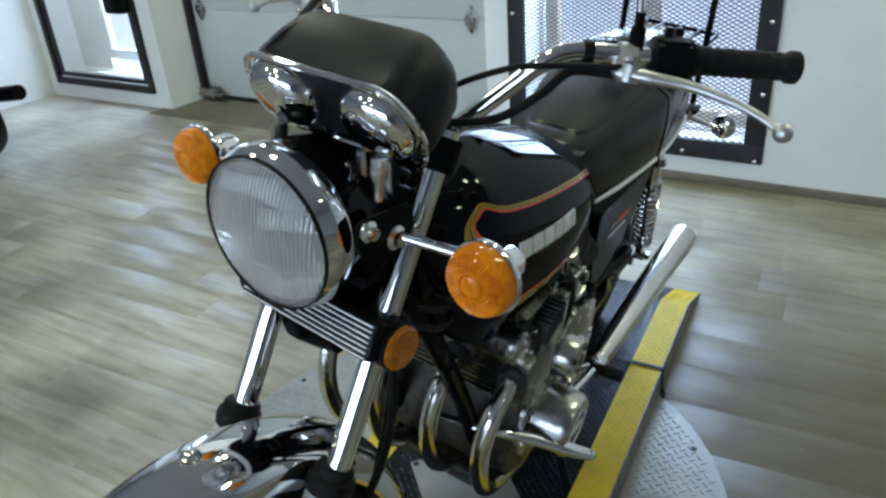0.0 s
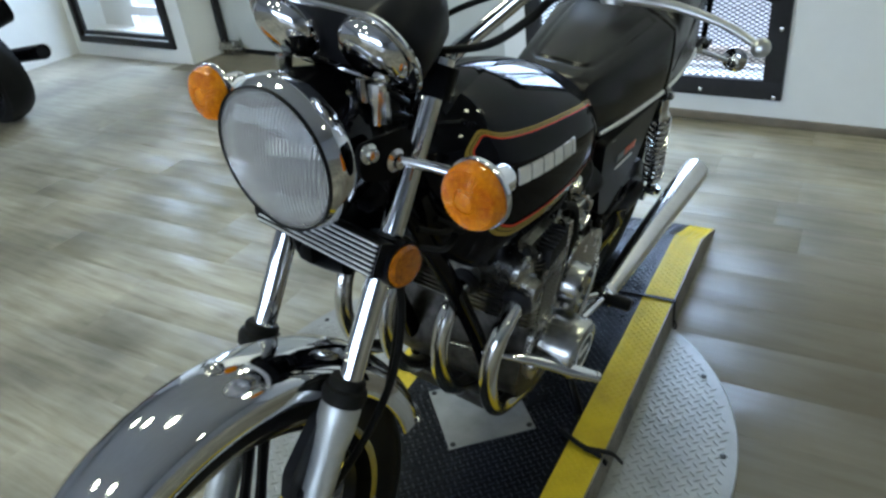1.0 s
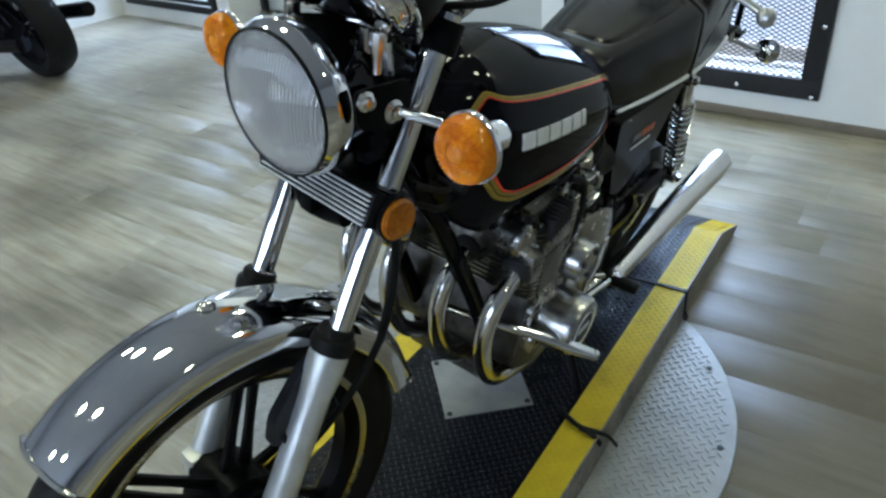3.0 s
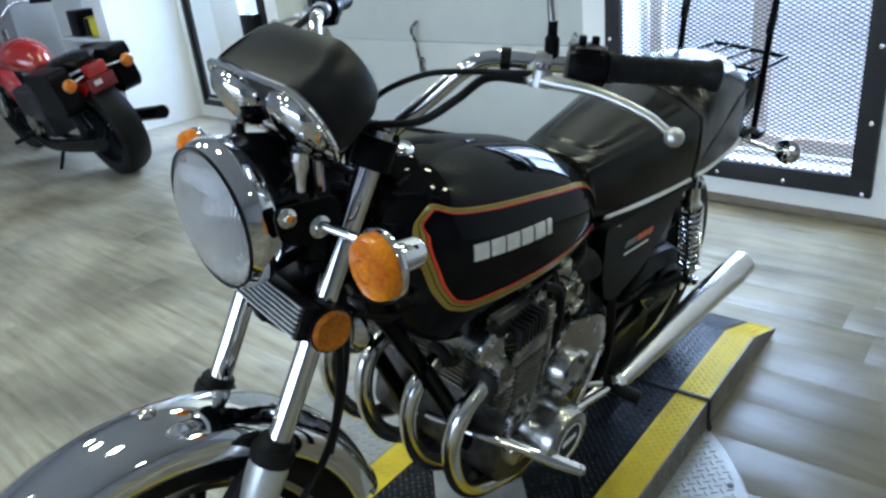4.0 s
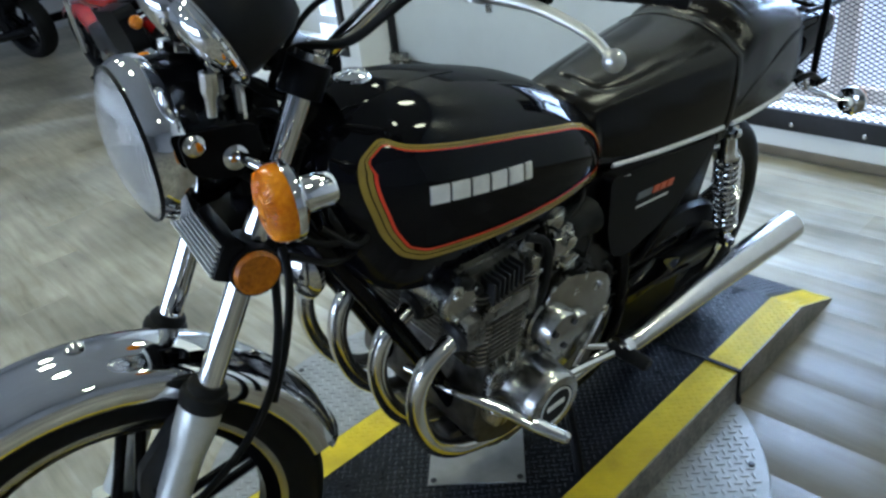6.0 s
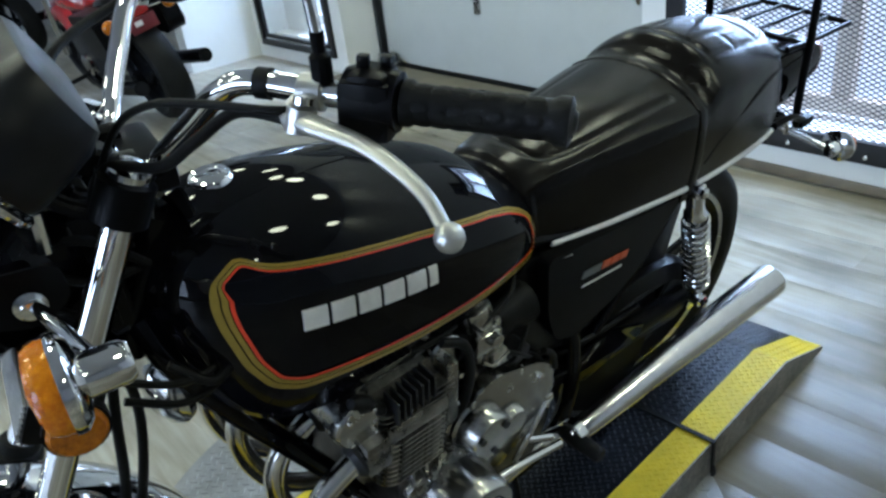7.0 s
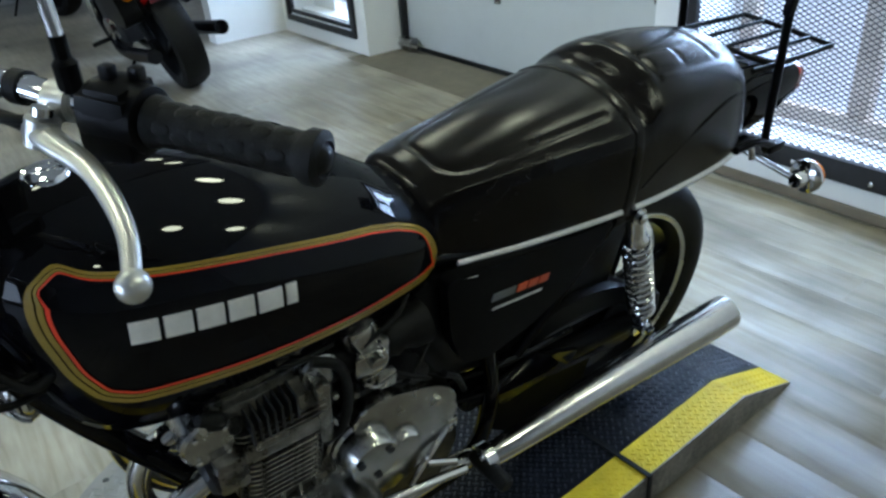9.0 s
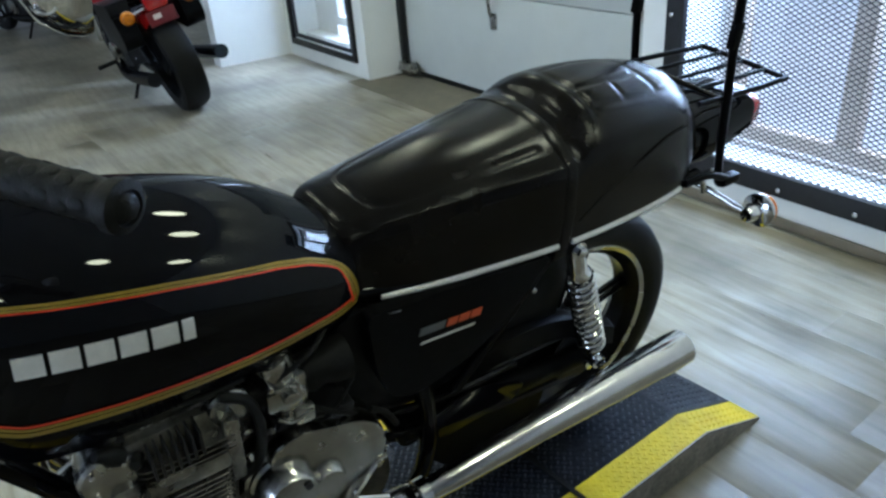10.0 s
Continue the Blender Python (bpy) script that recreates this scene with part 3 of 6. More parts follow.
# ramp: x across, y along, from its middle
RX0, RX1, RZ = -0.235, 0.395, 0.10
RT = pose(-0.175, 0.845, 0, 0, 0, 3.5)
ramp = empty("motorcycle_ramp", RT, "black tread plate ramp with yellow edges on the turntable", "ramp")


def ramp_z(y):
    a = abs(y)
    return RZ if a < 0.95 else RZ - (a - 0.95) / 0.24 * (RZ - 0.008)


def deck(x0, x1, y0, y1, material, name, label=""):
    bm = B()
    ys = sorted({y0, y1, *[v for v in (-0.95, 0.95) if y0 < v < y1]})
    secs = [[Vector((x0, y, 0.014 if abs(y) < 0.64 else 0.001)), Vector((x1, y, 0.014 if abs(y) < 0.64 else 0.001)), Vector((x1, y, ramp_z(y))), Vector((x0, y, ramp_z(y)))] for y in ys]
    rings(bm, secs)
    return part(name, bm, material, ramp, label, 0)


for y0, y1 in ((-1.19, -0.575), (-0.569, 0.569), (0.575, 1.19)):
    deck(RX0 + 0.09, RX1 - 0.09, y0, y1, TREAD_BLACK, "deck", "black tread plate deck")
    deck(RX0 + 0.004, RX0 + 0.089, y0, y1, TREAD_YELLOW, "edge_strip", "yellow painted edge")
    deck(RX1 - 0.089, RX1 - 0.004, y0, y1, TREAD_YELLOW, "edge_strip", "yellow painted edge")
    for x in (RX0, RX1 - 0.004):
        deck(x, x + 0.0036, y0, y1, SCUFFED, "side_plate", "scuffed dark metal side")
for x0, x1, mt in ((RX0 + 0.10, RX1 - 0.096, TREAD_WORN), (RX0 + 0.02, RX0 + 0.08, TREAD_YELLOW), (RX1 - 0.075, RX1 - 0.01, TREAD_YELLOW)):
    tagged(part("tread", lozenges(B(), x0, x1, -1.17, 1.17, RZ, 0.0150, 0.0092, 0.0024, 0.0012 if mt is TREAD_YELLOW else 0.0020, lambda x, y: 0.58 < abs(y) < 0.942 or 0.958 < abs(y) or abs(y) < 0.565, lambda x, y: ramp_z(y)), mt, ramp, "", 60), kind="stuff")

# ---- motorcycle: x to its left, y to its rear, z up from the deck, leaning on its side stand ----
BIKE = pose(-0.12, 0, RZ, 0, 10, 0)
bike = empty("motorcycle", BIKE, "black vintage road motorcycle with gold and red tank stripes on ramp", "motorcycle")
RAKE = Vector((0, 0.454, 0.891))
PIVOT = Vector((-0.02, 0.447, 0.93))
STEER = Matrix.Translation(PIVOT) @ Matrix.Rotation(radians(-9.5), 4, RAKE) @ Matrix.Translation(-PIVOT) @ Matrix.Translation((0.0, 0.004, 0.024))
STEER_LOW = STEER @ Matrix.Translation((-0.003, -0.006, -0.011))
UNSTEER = STEER.inverted()
FORK = Vector((0.0, 0.222, 0.61))


def bp(name, bm, material, label="", parent=None, smooth=40, steer=False):
    return part(name, bm, material, parent or bike, label, smooth, {"low": STEER_LOW, True: STEER, False: None}[steer])


def on_fork(x, w):
    return Vector((x, FORK.y + (w - FORK.z) * RAKE.y / RAKE.z, w))


# wheels
def wheel(name, hub, tyre_r, tyre_w, rim_r, steer, label):
    c = Vector(hub)
    m = frame_to((1, 0, 0), c)
    hw = tyre_w / 2
    ty = B()
    prof = [(rim_r + 0.004, -hw * 0.72), (rim_r + 0.02, -hw * 0.95), (tyre_r - 0.035, -hw), (tyre_r - 0.014, -hw * 0.82), (tyre_r - 0.003, -hw * 0.45), (tyre_r, 0)]
    prof += [(r, -h) for r, h in reversed(prof[:-1])]
    lathe(ty, prof, m, 72, cap=False)
    tyre = bp("wheel", ty, RUBBER, label, steer=steer)
    rm = B()
    lathe(rm, [(rim_r - 0.024, -hw * 0.34), (rim_r - 0.010, -hw * 0.62), (rim_r + 0.006, -hw * 0.76), (rim_r + 0.010, -hw * 0.70), (rim_r + 0.010, hw * 0.70), (rim_r + 0.006, hw * 0.76), (rim_r - 0.010, hw * 0.62), (rim_r - 0.024, hw * 0.34)], m, 64, loop=True)
    bp("rim", rm, BLACK_SATIN, "black cast rim", tyre, steer=steer)
    for s in (-1, 1):
        bp("rim_lip", lathe(B(), [(rim_r - 0.004, s * hw * 0.735), (rim_r + 0.006, s * hw * 0.80), (rim_r + 0.009, s * hw * 0.78), (rim_r + 0.004, s * hw * 0.72)], m, 64, loop=True), ALU, "thin bright rim edge", tyre, steer=steer)
    sp = B()
    for k in range(6):
        a = 2 * math.pi * k / 6 + 0.25
        for s in (-1, 1):
            a0, a1 = a + s * 0.10, a + s * 0.055
            p0 = m @ Vector((0.05 * math.cos(a + s * 0.35), 0.05 * math.sin(a + s * 0.35), 0))
            p1 = m @ Vector(((rim_r - 0.018) * math.cos(a1), (rim_r - 0.018) * math.sin(a1), 0))
            tube(sp, [p0, (p0 + p1) / 2, p1], [0.011, 0.008, 0.009], 6, 3)
    bp("spokes", sp, BLACK_SATIN, "black cast spokes", tyre, steer=steer)
    hb = B()
    lathe(hb, [(0.022, -0.085), (0.03, -0.08), (0.034, -0.05), (0.06, -0.045), (0.065, 0.045), (0.034, 0.05), (0.03, 0.08), (0.022, 0.085)], m, 24)
    bp("hub", hb, BLACK_SATIN, "black wheel hub", tyre, steer=steer)
    return tyre


front = wheel("front", (0, 0.072, 0.325), 0.325, 0.09, 0.243, "low", "front tyre on a black cast wheel")
rear = wheel("rear", (0, 1.525, 0.315), 0.315, 0.115, 0.232, False, "rear tyre on a black cast wheel")

# fork
for s in (-1, 1):
    x = 0.095 * s
    tb = B()
    tube(tb, [on_fork(x, 0.55), on_fork(x, 1.012)], 0.0175, 20, smooth=False)
    bp("fork_tube", tb, CHROME, "chrome fork tube", steer=True)
    bt = B()
    lathe(bt, [(0.026, -0.012), (0.031, -0.010), (0.033, 0.002), (0.031, 0.011), (0.026, 0.014), (0.0265, 0.022), (0.023, 0.027), (0.018, 0.028)], frame_to(RAKE, on_fork(x, 0.612)), 24)
    bp("dust_cover", bt, RUBBER, "black rubber dust cover", steer="low")
    sl = B()
    lathe(sl, [(0.022, -0.30), (0.025, -0.28), (0.024, -0.12), (0.025, -0.06), (0.029, -0.03), (0.030, 0.0), (0.028, 0.014)], frame_to(RAKE, on_fork(x, 0.592)), 24)
    box(sl, (x * 0.96, 0.076, 0.322), (0.04, 0.06, 0.07), bevel=0.012)
    bp("fork_slider", sl, ALU_SLIDER, "grey cast fork slider", steer="low")
for s in (-1, 1):
    bm = prism(B(), rounded([(on_fork(0, 0.585).y - 0.030, 0.585), (on_fork(0, 0.585).y + 0.005, 0.59), (on_fork(0, 0.49).y + 0.012, 0.49), (on_fork(0, 0.47).y - 0.012, 0.462), (on_fork(0, 0.47).y - 0.042, 0.472), (on_fork(0, 0.50).y - 0.046, 0.52)], 0.012), s * 0.066, s * 0.084, Matrix(((0, 0, 1, 0), (1, 0, 0, 0), (0, 1, 0, 0), (0, 0, 0, 1))), 0.003)
    lathe(bm, [(0.009, 0.0), (0.009, 0.008), (0.005, 0.010), (0.0, 0.010)], frame_to((s, 0, 0), (s * 0.084, on_fork(0, 0.48).y - 0.022, 0.478)), 8)
    bp("fender_mount", bm, STEEL_DARK, "dark cast fender mount", steer="low")
ax = B()
tube(ax, [(-0.125, 0.072, 0.325), (0.125, 0.072, 0.325)], 0.011, 12)
bp("front_axle", ax, CHROME_WORN, "", steer="low")

# front fender
fd = B()
secs = []
for k in range(29):
    a = radians(-40 + 118 * k / 28)
    rr = 0.362
    row = []
    for j in range(13):
        t = -1 + 2 * j / 12
        q = max(-1.0, min(1.0, t * 1.3))
        uu = 0.066 * math.sin(q * 1.45) / math.sin(1.45)
        dr = -0.030 * (1 - math.cos(q * 1.45)) / (1 - math.cos(1.45)) - 0.115 * max(0.0, abs(t) - 1 / 1.3)
        row.append(Vector((uu, 0.072 + (rr + dr) * math.sin(a), 0.325 + (rr + dr) * math.cos(a))))
    for j in range(12, -1, -1):
        v = row[j]
        d = Vector((0, v.y - 0.072, v.z - 0.325)).normalized()
        row.append(v - d * 0.004 - Vector((0.003 * (1 if v.x > 0.02 else -1 if v.x < -0.02 else 0), 0, 0)))
    secs.append(row)
rings(fd, secs)
fender = bp("front_fender", fd, CHROME, "chrome front fender with a few light scratches", steer="low")
for k in (0, 28):
    a = radians(-40 + 118 * k / 28)
    rim = [Vector((0.068 * math.sin(q * 1.45) / math.sin(1.45), 0.072 + (0.3625 - 0.030 * (1 - math.cos(q * 1.45)) / (1 - math.cos(1.45))) * math.sin(a), 0.325 + (0.3625 - 0.030 * (1 - math.cos(q * 1.45)) / (1 - math.cos(1.45))) * math.cos(a))) for q in [-1 + j / 8 for j in range(17)]]
    bp("rolled_edge", tube(B(), rim, 0.0032, 8, smooth=False), CHROME_WORN, "", fender, steer="low")

# headlamp
LC = Vector((0.001, 0.238, 0.934))
LM = frame_to((0.07, -1, -0.03), LC)
rim = lathe(B(), [(0.088, 0.012), (0.094, 0.014), (0.101, 0.004), (0.104, -0.006), (0.102, -0.024), (0.098, -0.030), (0.095, -0.025), (0.096, 0.0)], LM, 64, loop=True)
headlamp = bp("headlamp", rim, CHROME, "round headlamp with a chrome rim", steer=True)
bp("reflector_bowl", lathe(B(), [(0.09, 0.0), (0.075, -0.035), (0.05, -0.06), (0.02, -0.072), (0.0, -0.073)], LM, 48, cap=False), mat("mirror_reflector", (1.0, 1.0, 0.99), 0.10, 0.85, 0.01, 60, rvary=0.4), "", headlamp, steer=True)
lens = B()
lathe(lens, [(0.0945, 0.002), (0.092, 0.016), (0.075, 0.025), (0.05, 0.032), (0.025, 0.035), (0.0, 0.036), (0.0, 0.032), (0.025, 0.031), (0.05, 0.028), (0.075, 0.021), (0.09, 0.010)], LM, 64, cap=False)
lens_ob = bp("lens", lens, LAMP_GLASS, "fluted clear glass lens", headlamp, steer=True)
lens_ob.visible_shadow = False
bp("gasket", lathe(B(), [(0.0935, 0.009), (0.0965, 0.012), (0.0965, 0.017), (0.0935, 0.016)], LM, 64, loop=True), RUBBER, "black lens gasket", headlamp, steer=True)
bp("bulb", lathe(B(), [(0.012, -0.07), (0.012, -0.03), (0.009, -0.015), (0.0, -0.008)], LM, 16), SILVER, "", headlamp, steer=True)
bp("shell", lathe(B(), [(0.097, -0.028), (0.095, -0.06), (0.08, -0.12), (0.05, -0.15), (0.0, -0.158)], LM, 48), BLACK_GLOSS, "black headlamp shell", headlamp, steer=True)

# tank
TX = 0.012
ta = curve1([0.41, 0.43, 0.47, 0.52, 0.6, 0.7, 0.8, 0.88, 0.94, 0.98, 1.0], [0.045, 0.08, 0.122, 0.148, 0.160, 0.164, 0.158, 0.144, 0.125, 0.10, 0.08])
tt = curve1([0.41, 0.44, 0.5, 0.55, 0.65, 0.8, 0.88, 0.92, 0.96, 1.0], [0.90, 0.945, 0.972, 0.975, 0.962, 0.920, 0.888, 0.862, 0.835, 0.812])
tb_ = curve1([0.41, 0.45, 0.5, 0.6, 0.8, 1.0], [0.80, 0.730, 0.694, 0.684, 0.690, 0.688])


def tank_f(s):
    if s < 0.36:
        return 1 - 0.16 * ((0.36 - s) / 0.36) ** 2
    return max(0.0, 1 - ((s - 0.36) / 0.64) ** 2.5) ** 0.5


def tank_u(y, w, lift=0.0):
    s = min(1, max(0, (w - tb_(y)) / (tt(y) - tb_(y))))
    return TX + ta(y) * tank_f(s) + lift


ss = [0, 0.06, 0.14, 0.25, 0.36, 0.46, 0.56, 0.66, 0.75, 0.83, 0.9, 0.95, 0.985, 1.0]
secs = []
for k in range(41):
    y = 0.41 + 0.59 * k / 40
    half = [(ta(y) * tank_f(s), tb_(y) + (tt(y) - tb_(y)) * s) for s in ss]
    secs.append([Vector((TX + u, y, w)) for u, w in half] + [Vector((TX - u, y, w)) for u, w in reversed(half[:-1])])
tk = B()
rings(tk, secs)
tank = bp("fuel_tank", tk, BLACK_GLOSS, "glossy black fuel tank", smooth=60)

# panel outline on the tank's side, from the front top corner round to the rear
PANEL = [(0.497, 0.936), (0.463, 0.911), (0.456, 0.888), (0.457, 0.862), (0.470, 0.806), (0.491, 0.769), (0.526, 0.753), (0.57, 0.7495), (0.632, 0.744), (0.70, 0.740), (0.79, 0.735), (0.885, 0.732), (0.945, 0.726), (0.984, 0.719), (0.982, 0.745), (0.974, 0.772), (0.960, 0.796), (0.938, 0.815), (0.90, 0.838), (0.855, 0.855), (0.80, 0.869), (0.72, 0.887), (0.65, 0.900), (0.60, 0.908), (0.545, 0.918), (0.52, 0.924)]


def inset(poly, d):
    out = []
    n = len(poly)
    cx = sum(p[0] for p in poly) / n
    for i in range(n):
        p, a, b = Vector((*poly[i], 0)), Vector((*poly[i - 1], 0)), Vector((*poly[(i + 1) % n], 0))
        t1, t2 = (p - a).normalized(), (b - p).normalized()
        n1, n2 = Vector((-t1.y, t1.x, 0)), Vector((-t2.y, t2.x, 0))
        nn = (n1 + n2).normalized()
        thin = 1.0 - 0.58 * min(1.0, max(0.0, (-nn.y - 0.3) / 0.45))
        thin *= 1.0 + 0.08 * max(0.0, nn.x)
        q = p + nn * d * thin / max(0.5, nn.dot(n1))
        out.append((q.x, q.y))
    return out


def stripe(name, d0, d1, material, side):
    a, b = inset(PANEL_R, d0), inset(PANEL_R, d1)
    bm = B()
    n = len(a)
    rows = []
    for i in range(n):
        row = []
        for t in (0, 0.5, 1):
            y, w = a[i][0] + (b[i][0] - a[i][0]) * t, a[i][1] + (b[i][1] - a[i][1]) * t
            u = tank_u(y, w, 0.0012) - TX
            row.append(bm.verts.new((TX + side * u, y, w)))
        rows.append(row)
    for i in range(n):
        p, q = rows[i], rows[(i + 1) % n]
        for k in range(2):
            bm.faces.new((p[k], p[k + 1], q[k + 1], q[k]))
    bp(name, bm, material, "", tank, smooth=60)


def densify(poly, step=0.012):
    out = []
    n = len(poly)
    for i in range(n):
        a, b = Vector((*poly[i], 0)), Vector((*poly[(i + 1) % n], 0))
        k = max(1, int((b - a).length / step))
        out += [tuple((a + (b - a) * j / k)[:2]) for j in range(k)]
    return out


PANEL_R = densify(rounded(PANEL, 0.012, 3))
for side in (1, -1):
    stripe("gold_stripe", 0.0, 0.0074, GOLD, side)
    stripe("gold_stripe", 0.0088, 0.0142, GOLD, side)
    stripe("red_stripe", 0.0153, 0.0190, RED, side)

# badge: six plain slanted silver blocks
for k in range(6):
    y0 = 0.538 + 0.0352 * k
    wd = 0.030 if k < 5 else 0.014
    h = 0.025
    bm = B()
    grid = []
    for i in range(5):
        row = []
        for j in range(4):
            y = y0 + wd * i / 4 + 0.003 * j / 3
            w = 0.8405 - 0.115 * (y - 0.538) + h * j / 3
            row.append((y, w))
        grid.append(row)
    lo = [[bm.verts.new((tank_u(y, w, -0.001), y, w)) for y, w in r] for r in grid]
    hi = [[bm.verts.new((tank_u(y, w, 0.0022), y, w)) for y, w in r] for r in grid]
    for i in range(4):
        for j in range(3):
            bm.faces.new((hi[i][j], hi[i][j + 1], hi[i + 1][j + 1], hi[i + 1][j]))
    edge = [(i, 0) for i in range(5)] + [(4, j) for j in range(1, 4)] + [(i, 3) for i in range(3, -1, -1)] + [(0, j) for j in range(2, 0, -1)]
    for q in range(len(edge)):
        (i, j), (i2, j2) = edge[q], edge[(q + 1) % len(edge)]
        bm.faces.new((lo[i][j], lo[i2][j2], hi[i2][j2], hi[i][j]))
    bp("badge_block", bm, SILVER, "silver badge block", tank, smooth=30)

# seat
sw = curve1([0.955, 0.975, 1.02, 1.15, 1.355, 1.5, 1.67, 1.74, 1.785], [0.070, 0.105, 0.118, 0.135, 0.150, 0.148, 0.132, 0.10, 0.055])
tw = curve1([0.955, 0.975, 1.02, 1.15, 1.30, 1.355, 1.42, 1.5, 1.65, 1.74, 1.785], [0.050, 0.078, 0.090, 0.112, 0.138, 0.144, 0.140, 0.137, 0.120, 0.085, 0.045])
st = curve1([0.955, 0.968, 0.985, 1.02, 1.1, 1.2, 1.3, 1.345, 1.377, 1.40, 1.43, 1.5, 1.6, 1.68, 1.74, 1.785], [0.800, 0.822, 0.834, 0.840, 0.854, 0.872, 0.884, 0.890, 0.897, 0.915, 0.930, 0.932, 0.922, 0.903, 0.862, 0.795])
edge = curve1([0.955, 0.975, 1.02, 1.15, 1.3, 1.345, 1.377, 1.40, 1.43, 1.5, 1.6, 1.68, 1.74, 1.785], [0.792, 0.810, 0.822, 0.834, 0.845, 0.848, 0.850, 0.864, 0.874, 0.875, 0.864, 0.846, 0.81, 0.77])
sb = curve1([0.955, 0.975, 0.995, 1.02, 1.355, 1.67, 1.785], [0.785, 0.752, 0.722, 0.703, 0.690, 0.690, 0.715])
SEAMS = [[(-0.098, 1.32), (-0.085, 1.18), (-0.062, 1.05), (0.0, 1.03), (0.062, 1.05), (0.085, 1.18), (0.098, 1.32)], [(-0.11, 1.392), (0, 1.388), (0.11, 1.392)], [(-0.10, 1.44), (0, 1.435), (0.10, 1.44)], [(-0.092, 1.44), (-0.09, 1.55), (-0.07, 1.66), (0, 1.68), (0.07, 1.66), (0.09, 1.55), (0.092, 1.44)], [(-0.045, 1.44), (-0.045, 1.56), (-0.02, 1.60), (0.02, 1.60), (0.045, 1.56), (0.045, 1.44)], [(-0.088, 1.52), (-0.045, 1.52)], [(0.045, 1.52), (0.088, 1.52)], [(-0.08, 1.61), (-0.02, 1.60)], [(0.02, 1.60), (0.08, 1.61)]]
SEAM_XY = [[(v.x, v.y) for v in spline([(a, b, 0) for a, b in q], 10)] for q in SEAMS]


def seam_gap(u, y):
    best = 1.0
    for q in SEAM_XY:
        for (ax_, ay), (bx, by) in zip(q, q[1:]):
            dx, dy = bx - ax_, by - ay
            if min(ay, by) - 0.03 > y or max(ay, by) + 0.03 < y:
                continue
            t = min(1, max(0, ((u - ax_) * dx + (y - ay) * dy) / (dx * dx + dy * dy + 1e-12)))
            best = min(best, math.hypot(u - ax_ - t * dx, y - ay - t * dy))
    return best


def seat_section(y):
    """One cross-section of the seat: up one side, over the top and down; (u, w, whether it is on the top)."""
    lo, hi, wl, wt, wc = sw(y), tw(y), sb(y), edge(y), st(y)
    side = []
    for k in range(9):
        t = k / 9
        side.append((lo + (hi + 0.003 - lo) * t + 0.005 * math.sin(math.pi * t), wl + (wt - 0.006 - wl) * t, False))
    top = []
    for k in range(61):
        q = 1 - 2 * k / 60
        top.append((hi * q, wt + (wc - wt) * (1 - abs(q) ** 2.4), True))
    return side + top + [(-u, w, f) for u, w, f in reversed(side)]


secs = []
for k in range(201):
    y = 0.955 + 0.83 * k / 200
    row = []
    for u, w, on_top in seat_section(y):
        if on_top:
            d = seam_gap(u, y)
            rim = min(1, (tw(y) - abs(u)) / 0.02)
            w += (0.0024 * (1 - math.exp(-(d / 0.006) ** 2)) - 0.0022) * rim
        crease = 0.0005 * math.sin(31 * y + 17 * u + 2 * math.sin(40 * w)) * math.sin(23 * w - 9 * y)
        row.append(Vector((u + crease * (1 if u > 0 else -1), y, w + crease * 0.6)))
    secs.append(row)
se = B()
rings(se, secs)
seat = bp("seat", se, VINYL, "black vinyl seat, creased and slightly shiny", smooth=60)

# muffler
mf = B()
tube(mf, [(0.194, 1.03, 0.298), (0.198, 1.10, 0.306), (0.204, 1.3, 0.324), (0.209, 1.50, 0.333), (0.213, 1.64, 0.338), (0.214, 1.70, 0.340)], [0.019, 0.024, 0.031, 0.0365, 0.0395, 0.039], 24, 5)
bp("muffler", mf, CHROME_WORN, "long tapered chrome muffler")
mf = B()
tube(mf, [(-0.194, 1.03, 0.298), (-0.198, 1.10, 0.306), (-0.204, 1.3, 0.324), (-0.209, 1.50, 0.333), (-0.213, 1.64, 0.338), (-0.214, 1.70, 0.340)], [0.019, 0.024, 0.031, 0.0365, 0.0395, 0.039], 24, 5)
bp("muffler", mf, CHROME_WORN, "long tapered chrome muffler")

# headers
for u in (0.165, 0.06, -0.06, -0.165):
    hd = B()
    tube(hd, [(u, 0.606, 0.582), (u, 0.572, 0.573), (u, 0.523, 0.543), (u * 0.98, 0.505, 0.478), (u * 0.97, 0.520, 0.40), (u * 0.95, 0.56, 0.328), (u * 0.92, 0.63, 0.275), (u * 0.9, 0.76, 0.24), (u * 0.98, 1.0, 0.278), (u * 1.0 + 0.028 * (1 if u > 0 else -1), 1.045, 0.299)], 0.0172, 16, 6)
    header = bp("exhaust_header", hd, CHROME_WORN, "chrome exhaust header with heat tint")
    bp("flange", lathe(B(), [(0.028, 0), (0.029, 0.010), (0.022, 0.018)], frame_to((0, -1, -0.2), (u, 0.592, 0.580)), 16), STEEL_DARK, "dark finned flange", header)

